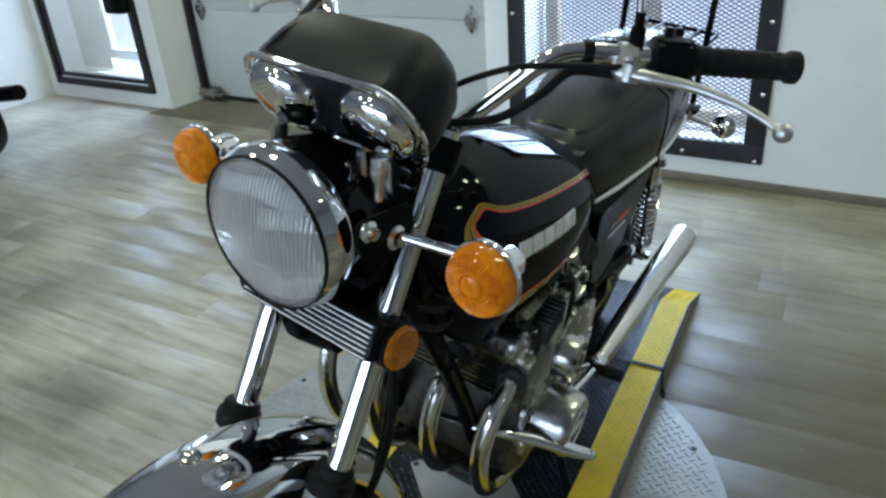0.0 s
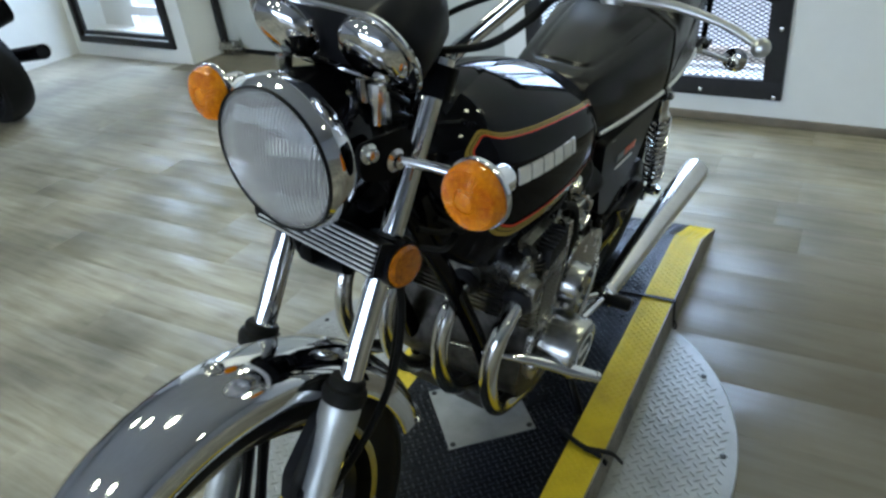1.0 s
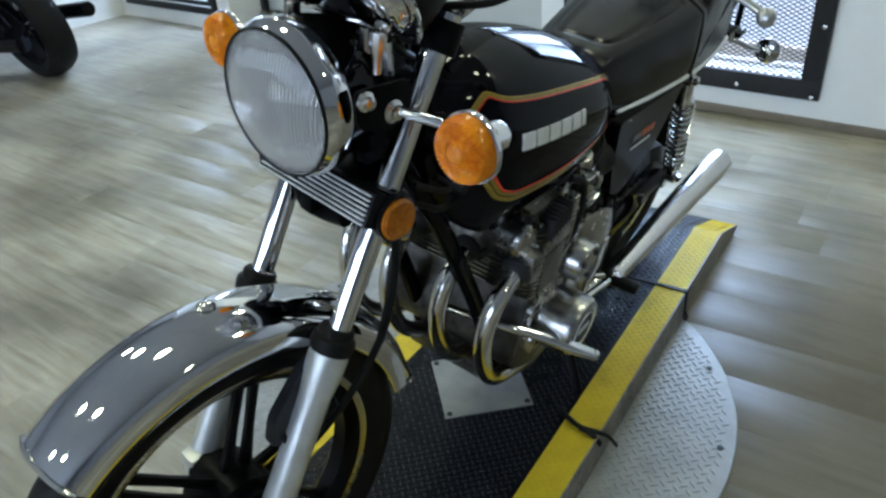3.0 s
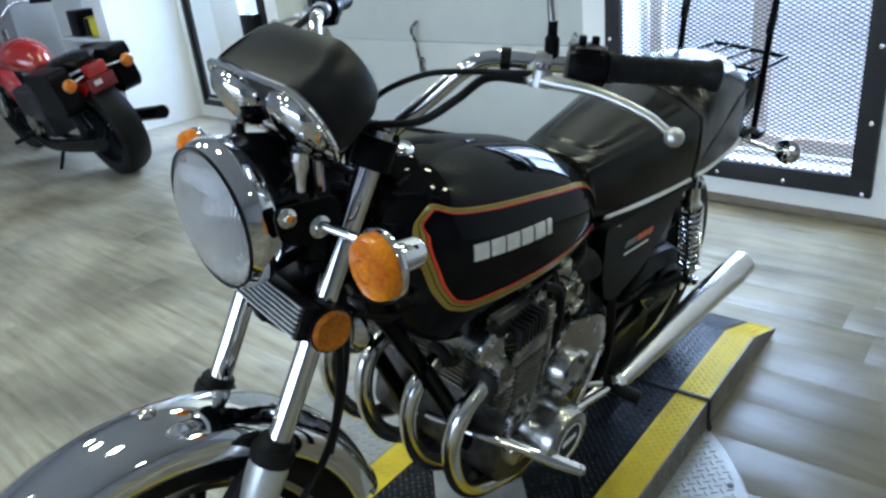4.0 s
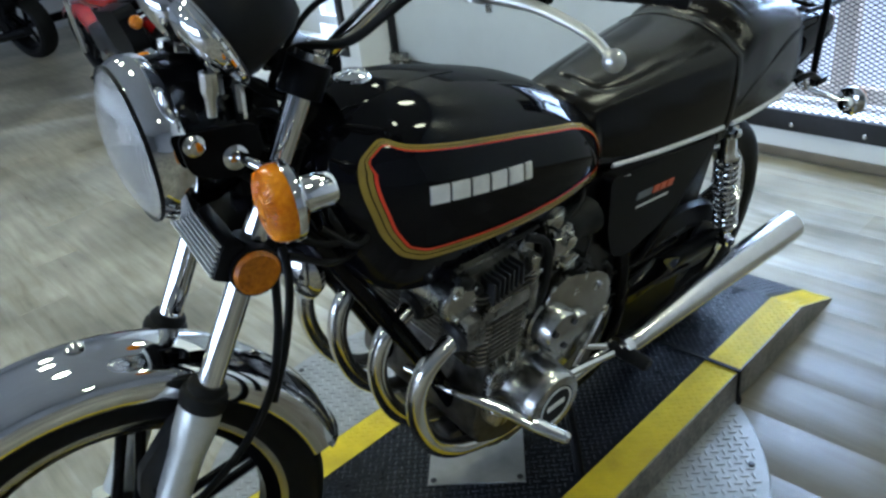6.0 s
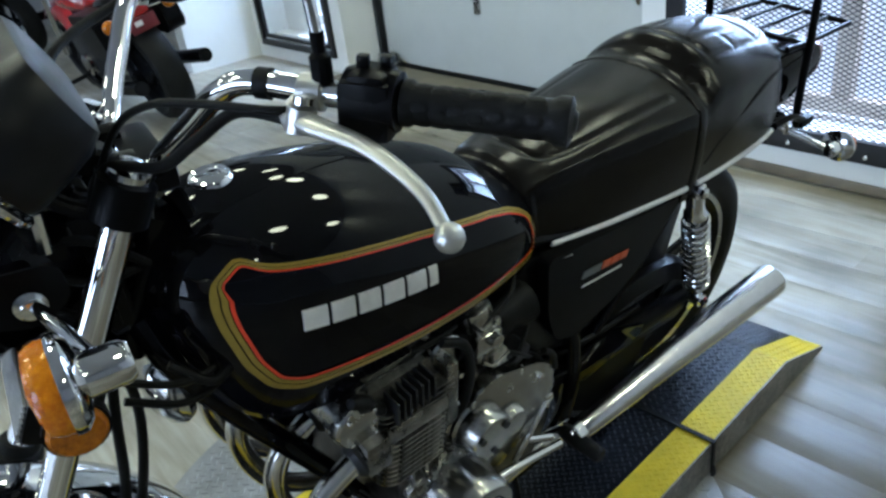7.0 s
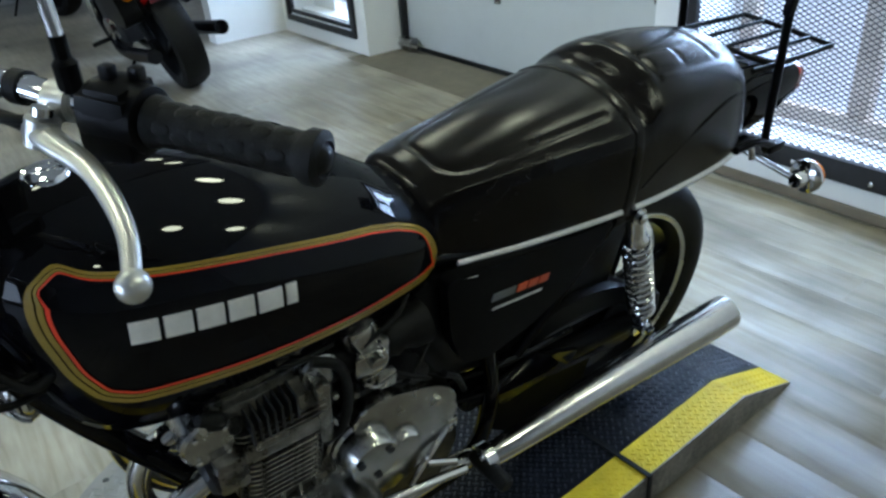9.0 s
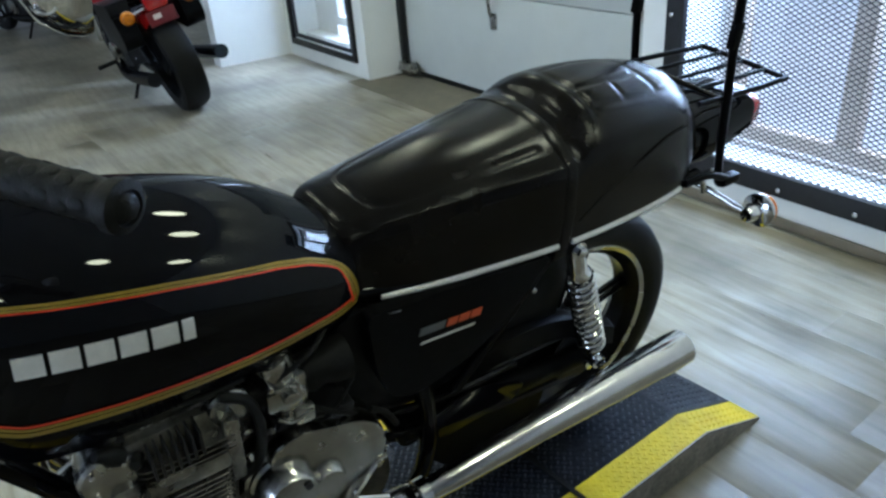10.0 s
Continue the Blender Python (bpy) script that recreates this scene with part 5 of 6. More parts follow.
for s in (-1, 1):
    top, bot = Vector((s * 0.142, 1.395, 0.676)), Vector((s * 0.142, 1.51, 0.347))
    d = (bot - top).normalized()
    bm = B()
    L = (bot - top).length
    lathe(bm, [(0.014, 0.0), (0.017, 0.015), (0.018, 0.06), (0.023, 0.066), (0.023, 0.075), (0.010, 0.078), (0.009, L - 0.05), (0.020, L - 0.048), (0.020, L - 0.04), (0.012, L - 0.03), (0.012, L)], frame_to(d, top), 20)
    for e in (top, bot):
        lathe(bm, [(0.017, -0.014), (0.017, 0.014)], frame_to((1, 0, 0), e), 16)
        lathe(bm, [(0.011, 0.0), (0.011, 0.010), (0.006, 0.013), (0.0, 0.013)], frame_to((s, 0, 0), e + Vector((s * 0.014, 0, 0))), 6)
    shock = bp("shock_absorber", bm, CHROME, "chrome rear shock absorber")
    m = frame_to(d, top)
    turns = 12
    pts = [m @ Vector((0.0250 * math.cos(2 * math.pi * turns * k / (turns * 14)), 0.0250 * math.sin(2 * math.pi * turns * k / (turns * 14)), 0.078 + (L - 0.128) * k / (turns * 14))) for k in range(turns * 14 + 1)]
    bp("spring", tube(B(), pts, 0.0043, 8, smooth=False), CHROME_WORN, "chrome coil spring", shock)

# seat details
for s in (-1, 1):
    tr = B()
    for ya, yb in ((1.015, 1.345), (1.376, 1.675)):
        pts = []
        for k in range(13):
            y = ya + (yb - ya) * k / 12
            pts.append(Vector((s * (sw(y) * 1.003 + 0.001), y, sb(y) + 0.012)))
        tube(tr, pts, 0.0052, 8, 1)
    bp("seat_trim", tr, SILVER, "bright metal trim strip", seat)


def seat_row(y, lift):
    out = []
    for u, w, on_top in seat_section(y):
        way = Vector((u * 3, 0, 1.0)) if on_top else Vector((math.copysign(1, u), 0, 0.05))
        out.append(Vector((u, y, w)) + way.normalized() * lift)
    return out


bm = B()
secs = [seat_row(y, lf) for y, lf in ((1.346, -0.004), (1.348, 0.0020), (1.351, 0.0028), (1.367, 0.0028), (1.370, 0.0020), (1.372, -0.004))]
vr = [[bm.verts.new(p) for p in r] for r in secs]
for a, b in zip(vr, vr[1:]):
    for i in range(len(a) - 1):
        bm.faces.new((a[i], a[i + 1], b[i + 1], b[i]))
for s in (-1, 1):
    box(bm, (s * 0.142, 1.362, 0.688), (0.006, 0.034, 0.045), bevel=0.002)
bp("seat_strap", bm, VINYL, "black vinyl grab strap across the seat", seat, 60)
for s in (-1, 1):
    pts = [(1.385, 0.74), (1.44, 0.775), (1.52, 0.81), (1.60, 0.835), (1.66, 0.838)]
    bm = tube(B(), [(s * (sw(y) + (tw(y) + 0.003 - sw(y)) * (w - sb(y)) / (edge(y) - sb(y)) + 0.0045), y, w) for y, w in pts], 0.0016, 6, 5)
    bp("side_seam", bm, RUBBER, "stitched seam on the seat's side", seat)
bm = B()
prism(bm, rounded([(-0.075, 0.02), (-0.09, -0.07), (0.09, -0.07), (0.075, 0.02)], 0.02), -0.006, 0.006, pose(0, 0.957, 0.795, 70, 0, 0), 0.002)
bp("seat_base_lip", bm, BLACK_SATIN, "", seat)

# tail
bm = B()
secs = []
for y, hw, w0, w1 in ((1.74, 0.10, 0.70, 0.80), (1.79, 0.10, 0.69, 0.815), (1.87, 0.09, 0.70, 0.815), (1.945, 0.080, 0.72, 0.81)):
    secs.append([Vector((hw * math.copysign(abs(math.cos(a)) ** 0.6, math.cos(a)), y, (w0 + w1) / 2 + (w1 - w0) / 2 * math.copysign(abs(math.sin(a)) ** 0.6, math.sin(a)))) for a in [2 * math.pi * k / 24 for k in range(24)]])
rings(bm, secs)
bp("tail_cowl", bm, BLACK_GLOSS, "black tail section with bungee net folds")
bm = B()
secs = []
for y, k in ((1.925, 1.05), (1.958, 1.03), (1.982, 0.92), (1.990, 0.5)):
    secs.append([Vector((0.075 * k * math.copysign(abs(math.cos(a)) ** 0.6, math.cos(a)), y, 0.762 + 0.042 * k * math.copysign(abs(math.sin(a)) ** 0.6, math.sin(a)))) for a in [2 * math.pi * j / 24 for j in range(24)]])
rings(bm, secs)
bp("tail_light", bm, RED_LENS, "red tail light lens")
# rack and backrest bars
rack = bp("luggage_rack", tube(B(), [(-0.105, 1.71, 0.858), (-0.11, 1.78, 0.858), (-0.105, 1.955, 0.852), (-0.09, 1.98, 0.852), (0.09, 1.98, 0.852), (0.105, 1.955, 0.852), (0.11, 1.78, 0.858), (0.105, 1.71, 0.858)], 0.006, 10, 3), BLACK_SATIN, "black tubular luggage rack with backrest bars")
for s in (-1, 1):
    bp("upright", tube(B(), [(s * 0.120, 1.84, 0.655), (s * 0.120, 1.81, 0.685), (s * 0.118, 1.775, 0.86), (s * 0.116, 1.75, 1.0), (s * 0.113, 1.73, 1.22)], 0.0085, 10, 5), BLACK_SATIN, "", rack)
    bp("stay", tube(B(), [(s * 0.125, 1.70, 0.70), (s * 0.127, 1.77, 0.70), (s * 0.125, 1.85, 0.665)], 0.0085, 8, 4), BLACK_SATIN, "", rack)
    bp("clamp", box(B(), (s * 0.116, 1.752, 0.985), (0.016, 0.022, 0.05), bevel=0.004), BLACK_SATIN, "", rack)
    bp("clamp", box(B(), (s * 0.125, 1.845, 0.668), (0.02, 0.05, 0.02), bevel=0.004), BLACK_SATIN, "", rack)
bp("hoop", tube(B(), [(-0.113, 1.73, 1.22), (-0.09, 1.725, 1.27), (0, 1.722, 1.29), (0.09, 1.725, 1.27), (0.113, 1.73, 1.22)], 0.0085, 10, 5), BLACK_SATIN, "", rack)
for u in (-0.055, 0.0, 0.055):
    bp("rail", tube(B(), [(u, 1.765, 0.858), (u, 1.98, 0.853)], 0.0045, 8), BLACK_SATIN, "", rack)
bp("crossbar", tube(B(), [(-0.11, 1.765, 0.858), (0.11, 1.765, 0.858)], 0.0055, 8), BLACK_SATIN, "", rack)
bm = B()
box(bm, (0, 1.705, 1.25), (0.22, 0.045, 0.11), bevel=0.02)
bp("backrest_pad", bm, VINYL, "black backrest pad")

# front: clamps, brackets, emblem bar, reflectors
for nm, w, h in (("upper_fork_clamp", 1.0, 0.028), ("lower_fork_clamp", 0.79, 0.034)):
    y = on_fork(0, w).y
    yoke = bp(nm, box(B(), (0, y + 0.025, w), (0.15, 0.075, h), bevel=0.01), BLACK_SATIN, "black fork clamp", steer=True)
    for s in (-1, 1):
        bp("clamp_sleeve", lathe(B(), [(0.028, -h * 0.75), (0.028, h * 0.75)], frame_to(RAKE, on_fork(s * 0.095, w)), 20), BLACK_SATIN, "", yoke, 40, True)
for s in (-1, 1):
    bp("fork_cap", lathe(B(), [(0.02, 0), (0.02, 0.012), (0.012, 0.016), (0.012, 0.024), (0.0, 0.025)], frame_to(RAKE, on_fork(s * 0.095, 1.016)), 18), CHROME, "", steer=True)
    br = prism(B(), rounded([(0.256, 0.975), (0.348, 0.970), (0.352, 0.93), (0.315, 0.908), (0.262, 0.925)], 0.015), s * 0.114, s * 0.118, SIDE)
    bracket = bp("headlamp_bracket", br, BLACK_SATIN, "black headlamp bracket", steer=True)
    for y, w, r in ((0.272, 0.961, 0.0125), (0.315, 0.936, 0.015)):
        bp("bolt", lathe(B(), [(r, 0), (r, 0.005), (r * 0.6, 0.008), (r * 0.6, 0.014), (0.0, 0.015)], frame_to((s, 0, 0), (s * 0.118, y, w)), 18), CHROME_WORN, "", bracket, 30, True)
    bm = lathe(B(), [(0.030, 0.0), (0.030, 0.006), (0.026, 0.010), (0.0, 0.011)], frame_to((s, 0, 0), (s * 0.133 - 0.004, 0.310, 0.787)), 28)
    rf = bp("side_reflector", bm, AMBER_DEEP, "round amber side reflector", steer=True)
    bp("mount", lathe(B(), [(0.033, 0.003), (0.033, -0.012), (0.02, -0.02), (0.02, -0.03)], frame_to((s, 0, 0), (s * 0.133 - 0.004, 0.310, 0.787)), 24), BLACK_PLASTIC, "", rf, 40, True)
EMB = pose(0.008, 0.276, 0.808, -27, 0, 0)
bm = box(B(), (0, 0.006, 0), (0.235, 0.03, 0.05), EMB, 0.006)
emblem = bp("emblem_bar", bm, BLACK_PLASTIC, "black fork cover with bright horizontal ribs", steer=True)
for k in range(7):
    bp("rib", box(B(), (0, -0.0105, -0.0198 + 0.0066 * k), (0.225, 0.004, 0.0020), EMB, 0.0005), SILVER, "", emblem, 30, True)
bm = B()
tube(bm, [(-0.06, 0.29, 0.77), (-0.058, 0.30, 0.735), (-0.03, 0.31, 0.725), (0.02, 0.31, 0.735)], 0.012, 10)
box(bm, (-0.045, 0.30, 0.745), (0.03, 0.03, 0.03), bevel=0.005)
bp("brake_hose_union", bm, BLACK_SATIN, "black hose joint below the fork cover", steer=True)
bp("horn", lathe(B(), [(0.045, 0), (0.047, 0.012), (0.04, 0.02), (0.02, 0.03), (0.0, 0.03)], frame_to((0.3, -1, 0), (0.0, 0.42, 0.70)), 28), CHROME_WORN, "small chrome-ringed horn")

# instruments
PO = Vector((0.024, 0.342, 1.042))
PA = Vector((0, 0.89, 0.456))
PV = Vector((0, -0.456, 0.89))


def pod(u, v, s):
    return PO + Vector((u, 0, 0)) + PV * v + PA * s


ARCH = rounded([(-0.122, -0.020), (-0.140, 0.040), (-0.112, 0.088), (0.112, 0.088), (0.140, 0.040), (0.122, -0.020)], 0.03, 4)
bm = B()
secs = []
for s, k, dv in ((-0.004, 0.97, 0.0), (0.006, 0.99, 0.0), (0.035, 0.97, 0.002), (0.065, 0.92, 0.003), (0.084, 0.82, 0.004), (0.088, 0.70, 0.004)):
    secs.append([pod(u * k, 0.04 + (v - 0.04) * k + dv, s) for u, v in ARCH])
rings(bm, secs)
gauges = bp("instrument_pod", bm, mat("pod_plastic", (0.010, 0.010, 0.011), 0.34, 0.0, 0.2, 60, bump=0.08, bump_scale=600, spec=0.16), "black hooded instrument pod", steer=True)
seam = [pod(-0.085, 0.0895, -0.002), pod(-0.085, 0.090, 0.02), pod(-0.084, 0.088, 0.04), pod(-0.080, 0.084, 0.065)]
bp("panel_seam", tube(B(), seam, 0.0016, 6), RUBBER, "", gauges, 40, True)
inner = rounded([(-0.122, -0.020), (-0.140, 0.040), (-0.112, 0.088), (0.112, 0.088), (0.140, 0.040), (0.122, -0.020)], 0.03, 4)
ring_pts = [pod(u, v, -0.012) for u, v in inner]
bp("bezel_trim", tube(B(), ring_pts, 0.0042, 8, smooth=False, closed=True), CHROME, "thin bright trim", gauges, 40, True)
for s in (-1, 1):
    m = Matrix.Translation(pod(s * 0.076, 0.036, 0.004)) @ frame_to(-PA)
    cup = B()
    secs = []
    for r, h in ((0.050, -0.01), (0.050, 0.012), (0.047, 0.026), (0.038, 0.034), (0.022, 0.038), (0.0005, 0.039)):
        secs.append([m @ Vector((r * 1.02 * math.cos(2 * math.pi * k / 32), r * 0.95 * math.sin(2 * math.pi * k / 32), h)) for k in range(32)])
    rings(cup, secs)
    bp("gauge_cup", cup, CHROME, "chrome gauge housing", gauges, 60, True)
    bp("gauge_cable_nut", lathe(B(), [(0.011, 0), (0.011, 0.02), (0.007, 0.03), (0.006, 0.05)], Matrix.Translation(pod(s * 0.083, 0.008, -0.035)) @ frame_to((0, -0.1, -1)), 10), CHROME_WORN, "", gauges, 30, True)
    face = lathe(B(), [(0.030, 0), (0.030, 0.003), (0.0, 0.003)], Matrix.Translation(pod(s * 0.050, 0.046, 0.083)) @ frame_to(PA), 28)
    bp("gauge_face", face, BLACK_GLOSS, "dark glass gauge face", gauges, 30, True)
bm = B()
for u in (-0.05, -0.02, 0.015, 0.045):
    tube(bm, [pod(u, 0.0, 0.01), pod(u * 0.8, -0.05, 0.0), pod(u * 0.5, -0.11, 0.03)], 0.006, 8, 4)
box(bm, pod(0, -0.01, 0.05), (0.10, 0.05, 0.03), bevel=0.008)
bp("wiring", bm, RUBBER, "black wiring behind the headlamp", steer=True)
for k, (u, y, w) in enumerate(((0.055, 0.33, 1.00), (0.08, 0.345, 0.985), (0.035, 0.335, 0.97))):
    bp("cable_end", tube(B(), [(u, y, w + 0.02), (u + 0.004, y - 0.003, w - 0.02)], 0.007, 8), CHROME_WORN, "", steer=True)
bp("ignition_switch", lathe(B(), [(0.022, 0), (0.022, 0.025), (0.017, 0.03), (0.0, 0.03)], frame_to((0, 0.5, 0.86), (0, 0.405, 1.0)), 20), BLACK_SATIN, "", steer=True)

# handlebar
SWITCH, GRIP_END, BALL = (UNSTEER @ Vector(p) for p in ((0.270, 0.545, 1.164), (0.430, 0.655, 1.162), (0.441, 0.513, 1.129)))


def mir(p, s):
    return Vector((p.x * s, p.y, p.z))


for s in (-1, 1):
    bm = B()
    gdir = (GRIP_END - SWITCH).normalized()
    tube(bm, [mir(p, s) for p in (Vector((0, 0.432, 1.006)), Vector((0.05, 0.436, 1.006)), Vector((0.088, 0.452, 1.019)), Vector((0.117, 0.468, 1.046)), Vector((0.149, 0.490, 1.079)), Vector((0.180, 0.511, 1.110)), Vector((0.206, 0.534, 1.123)), SWITCH, GRIP_END - gdir * 0.010)], 0.011, 14, 6)
    bar = bp("handlebar", bm, CHROME, "chrome handlebar", steer=True)
    gs = SWITCH + gdir * 0.055
    gl = (GRIP_END - gs).length - 0.006
    prof = []
    for k in range(40):
        h = gl * k / 39
        prof.append((0.0162 + 0.0004 * math.cos(2 * math.pi * k / 5), h))
    ribs = B()
    for k in range(7):
        for a in (0.4, 1.7, 2.9, 4.1, 5.3):
            rm = frame_to(mir(gdir, s), mir(gs, s)) @ Matrix.Translation((0.0158 * math.cos(a + 0.3 * (k % 2)), 0.0158 * math.sin(a + 0.3 * (k % 2)), 0.016 + k * (gl - 0.045) / 6))
            bmesh.ops.create_uvsphere(ribs, u_segments=10, v_segments=6, radius=1.0, matrix=rm @ Matrix.Rotation(a + 0.3 * (k % 2), 4, "Z") @ Matrix.Diagonal((0.0011, 0.0055, 0.0075, 1)))
    prof = [(0.019, 0.0), (0.019, 0.006)] + [(r, h) for r, h in prof if 0.008 < h < gl - 0.014] + [(0.0195, gl - 0.012), (0.0195, gl - 0.003), (0.013, gl), (0.012, gl - 0.003), (0.008, gl + 0.002), (0.0, gl + 0.003)]
    bp("grip", lathe(B(), prof, frame_to(mir(gdir, s), mir(gs, s)), 20), RUBBER, "ribbed black rubber grip", bar, 50, True)
    bp("grip_ribs", ribs, RUBBER, "", bar, 60, True)
    sm = frame_to(mir(gdir, s), mir(SWITCH, s))
    bm = lathe(B(), [(0.018, 0.006), (0.024, 0.008), (0.026, 0.014), (0.026, 0.036), (0.024, 0.052), (0.018, 0.054)], sm, 24)
    box(bm, (0, 0.006, 0.029), (0.042, 0.040, 0.034), sm, 0.009)
    box(bm, (0, 0.0, 0.030), (0.044, 0.052, 0.046), Matrix.Translation((0, -0.004, -0.004)) @ sm, 0.012)
    sw_ob = bp("switch_housing", bm, BLACK_SATIN, "black switch housing", bar, 40, True)
    for k, (dx, dy) in enumerate(((0.0, 0.030), (0.010, 0.028))):
        bp("switch_button", box(B(), (dx, dy, 0.022 + 0.016 * k), (0.010, 0.012, 0.010), sm, 0.003), BLACK_PLASTIC, "", sw_ob, 30, True)
    # perch and lever
    pv = mir(SWITCH, s) + Vector((s * 0.0, -0.035, -0.012))
    bm = B()
    lathe(bm, [(0.015, -0.010), (0.015, 0.010)], frame_to(mir(gdir, s), mir(SWITCH - gdir * 0.022, s)), 16)
    tube(bm, [mir(SWITCH - gdir * 0.022, s), pv + Vector((-s * 0.012, -0.004, 0)), pv], [0.011, 0.010, 0.009], 10, 3)
    lathe(bm, [(0.012, -0.010), (0.012, 0.010)], frame_to((0, 0.3, 1), pv), 16)
    perch = bp("lever_perch", bm, LEVER, "bright cast lever perch", bar, 40, True)
    bp("lever_bolt", lathe(B(), [(0.008, 0), (0.008, 0.006), (0.0, 0.008)], frame_to((0, 0.3, 1), pv + Vector((0, 0.004, 0.012))), 10), CHROME, "", perch, 40, True)
    b = mir(BALL, s)
    bm = B()
    tube(bm, [pv, pv + (b - pv) * 0.12 + Vector((0, 0.002, 0.003)), pv + (b - pv) * 0.4 + Vector((0, 0.013, 0.007)), pv + (b - pv) * 0.75 + Vector((0, 0.012, 0.006)), b], [0.011, 0.0110, 0.0082, 0.0066, 0.0058], 12, 6, flat=0.7)
    bp("lever", bm, LEVER, "bright metal lever with a ball end", bar, 60, True)
    ball = B()
    bmesh.ops.create_uvsphere(ball, u_segments=20, v_segments=14, radius=0.0108, matrix=Matrix.Translation(b))
    bp("lever_ball", ball, LEVER, "", bar, 60, True)
    bp("clamp_band", lathe(B(), [(0.0135, -0.006), (0.0135, 0.006)], frame_to(mir(gdir, s), mir(Vector((0.217, 0.542, 1.123)), s)), 14), RUBBER, "", bar, 30, True)
    bp("riser", box(B(), (s * 0.045, 0.434, 1.0), (0.03, 0.035, 0.05), bevel=0.006), BLACK_SATIN, "", bar, 40, True)
    # mirror
    base = mir(SWITCH - gdir * 0.012, s)
    bm = B()
    lathe(bm, [(0.009, 0.0), (0.009, 0.020), (0.006, 0.024), (0.006, 0.040)], frame_to((0, 0, 1), base + Vector((0, 0, 0.01))), 12)
    bp("mirror_clamp", bm, BLACK_SATIN, "", bar, 30, True)
    head = mir(UNSTEER @ Vector((0.400, 0.655, 1.318)), s)
    bm = tube(B(), [base + Vector((0, 0, 0.04)), base + Vector((-s * 0.004, 0, 0.10)), base + Vector((s * 0.006, 0.02, 0.135)), base * 0.45 + head * 0.55 + Vector((0, 0, 0.045)), head + Vector((-s * 0.015, -0.024, 0.0))], 0.0052, 12, 6)
    bp("mirror_stem", bm, CHROME, "bent chrome mirror stem", bar, 50, True)
    bm = B()
    mm = Matrix.Translation(head) @ frame_to((0, 1, -0.1)).to_3x3().to_4x4()
    lathe(bm, [(0.045, 0.010), (0.047, 0.006), (0.046, -0.004), (0.039, -0.018), (0.022, -0.028), (0.0, -0.031)], mm, 36, cap=False)
    part("mirror_shell", bm, CHROME, bar, "round chrome mirror back", 60, STEER)
    part("mirror_glass", lathe(B(), [(0.0455, 0.007), (0.0, 0.0075)], mm, 36, cap=False), MIRROR, bar, "", 60, STEER)
# wiring behind the headlamp
loom = bp("wiring_loom", box(B(), (0.0, 0.365, 0.905), (0.12, 0.075, 0.15), bevel=0.02), RUBBER, "black taped wiring behind the headlamp", steer=True)
for k in range(9):
    a = k * 0.7
    bp("wire", tube(B(), [(0.05 * math.sin(a), 0.30, 0.90 + 0.03 * math.cos(a)), (0.075 * math.sin(a + 0.6), 0.335, 0.90 + 0.05 * math.cos(a * 1.3)), (0.085 * math.sin(a + 1.1), 0.38, 0.89 + 0.07 * math.cos(a * 1.7)), (0.05 * math.sin(a + 1.6), 0.43, 0.87 + 0.03 * math.cos(a))], 0.0055, 8, 5), RUBBER, "", loom, 40, True)
for u, y, w in ((0.066, 0.345, 0.955), (0.07, 0.39, 0.93), (0.064, 0.37, 0.86), (0.05, 0.335, 0.845)):
    bp("connector", box(B(), (u, y, w), (0.022, 0.032, 0.018), bevel=0.003), BLACK_PLASTIC, "", loom, 30, True)
# cables
CAB = [([Vector((0.262, 0.548, 1.112)), Vector((0.251, 0.528, 1.114)), Vector((0.203, 0.490, 1.114)), Vector((0.155, 0.457, 1.106)), Vector((0.084, 0.434, 1.066)), Vector((0.05, 0.41, 1.0)), Vector((0.04, 0.42, 0.92))], 0.0038), ([Vector((0.255, 0.545, 1.103)), Vector((0.214, 0.515, 1.104)), Vector((0.195, 0.480, 1.080)), Vector((0.152, 0.454, 1.048)), Vector((0.081, 0.419, 1.031)), Vector((0.045, 0.40, 0.99)), Vector((0.03, 0.40, 0.94))], 0.0055), ([mir(SWITCH, -1) + Vector((0.03, -0.045, 0)), Vector((-0.17, 0.42, 1.08)), Vector((-0.10, 0.40, 1.02)), Vector((-0.05, 0.37, 0.98))], 0.006)]
for pts, r in CAB:
    bp("cable", tube(B(), pts, r, 10, 8), RUBBER, "black control cable", steer=True)
for pts in ([(0.06, 0.36, 0.80), (0.085, 0.345, 0.74), (0.10, 0.33, 0.66), (0.098, 0.30, 0.56), (0.085, 0.23, 0.46), (0.06, 0.12, 0.36)], [(0.04, 0.37, 0.80), (0.065, 0.37, 0.72), (0.075, 0.345, 0.62), (0.085, 0.31, 0.54)]):
    bp("cable", tube(B(), pts, 0.0062, 10, 8), RUBBER, "black cable running down to the hub", steer=True)
for dz in (0.0, 0.03):
    bp("cable", tube(B(), [(0.105, 0.345, 0.845 - dz), (0.118, 0.40, 0.815 - dz), (0.105, 0.455, 0.805 - dz * 0.8), (0.07, 0.51, 0.815 - dz * 0.5)], 0.0048, 8, 6), RUBBER, "black cable at the steering neck")
bp("cable", tube(B(), [(0.05, 0.42, 0.90), (0.10, 0.48, 0.83), (0.125, 0.44, 0.80), (0.10, 0.40, 0.83)], 0.006, 10, 8), RUBBER, "black looped cable")
bp("speedometer_drive", lathe(B(), [(0.05, 0), (0.05, 0.02), (0.04, 0.028), (0.0, 0.029)], frame_to((1, 0, 0), (0.045, 0.072, 0.325)), 28), BLACK_SATIN, "black round hub drive", front, 40, "low")
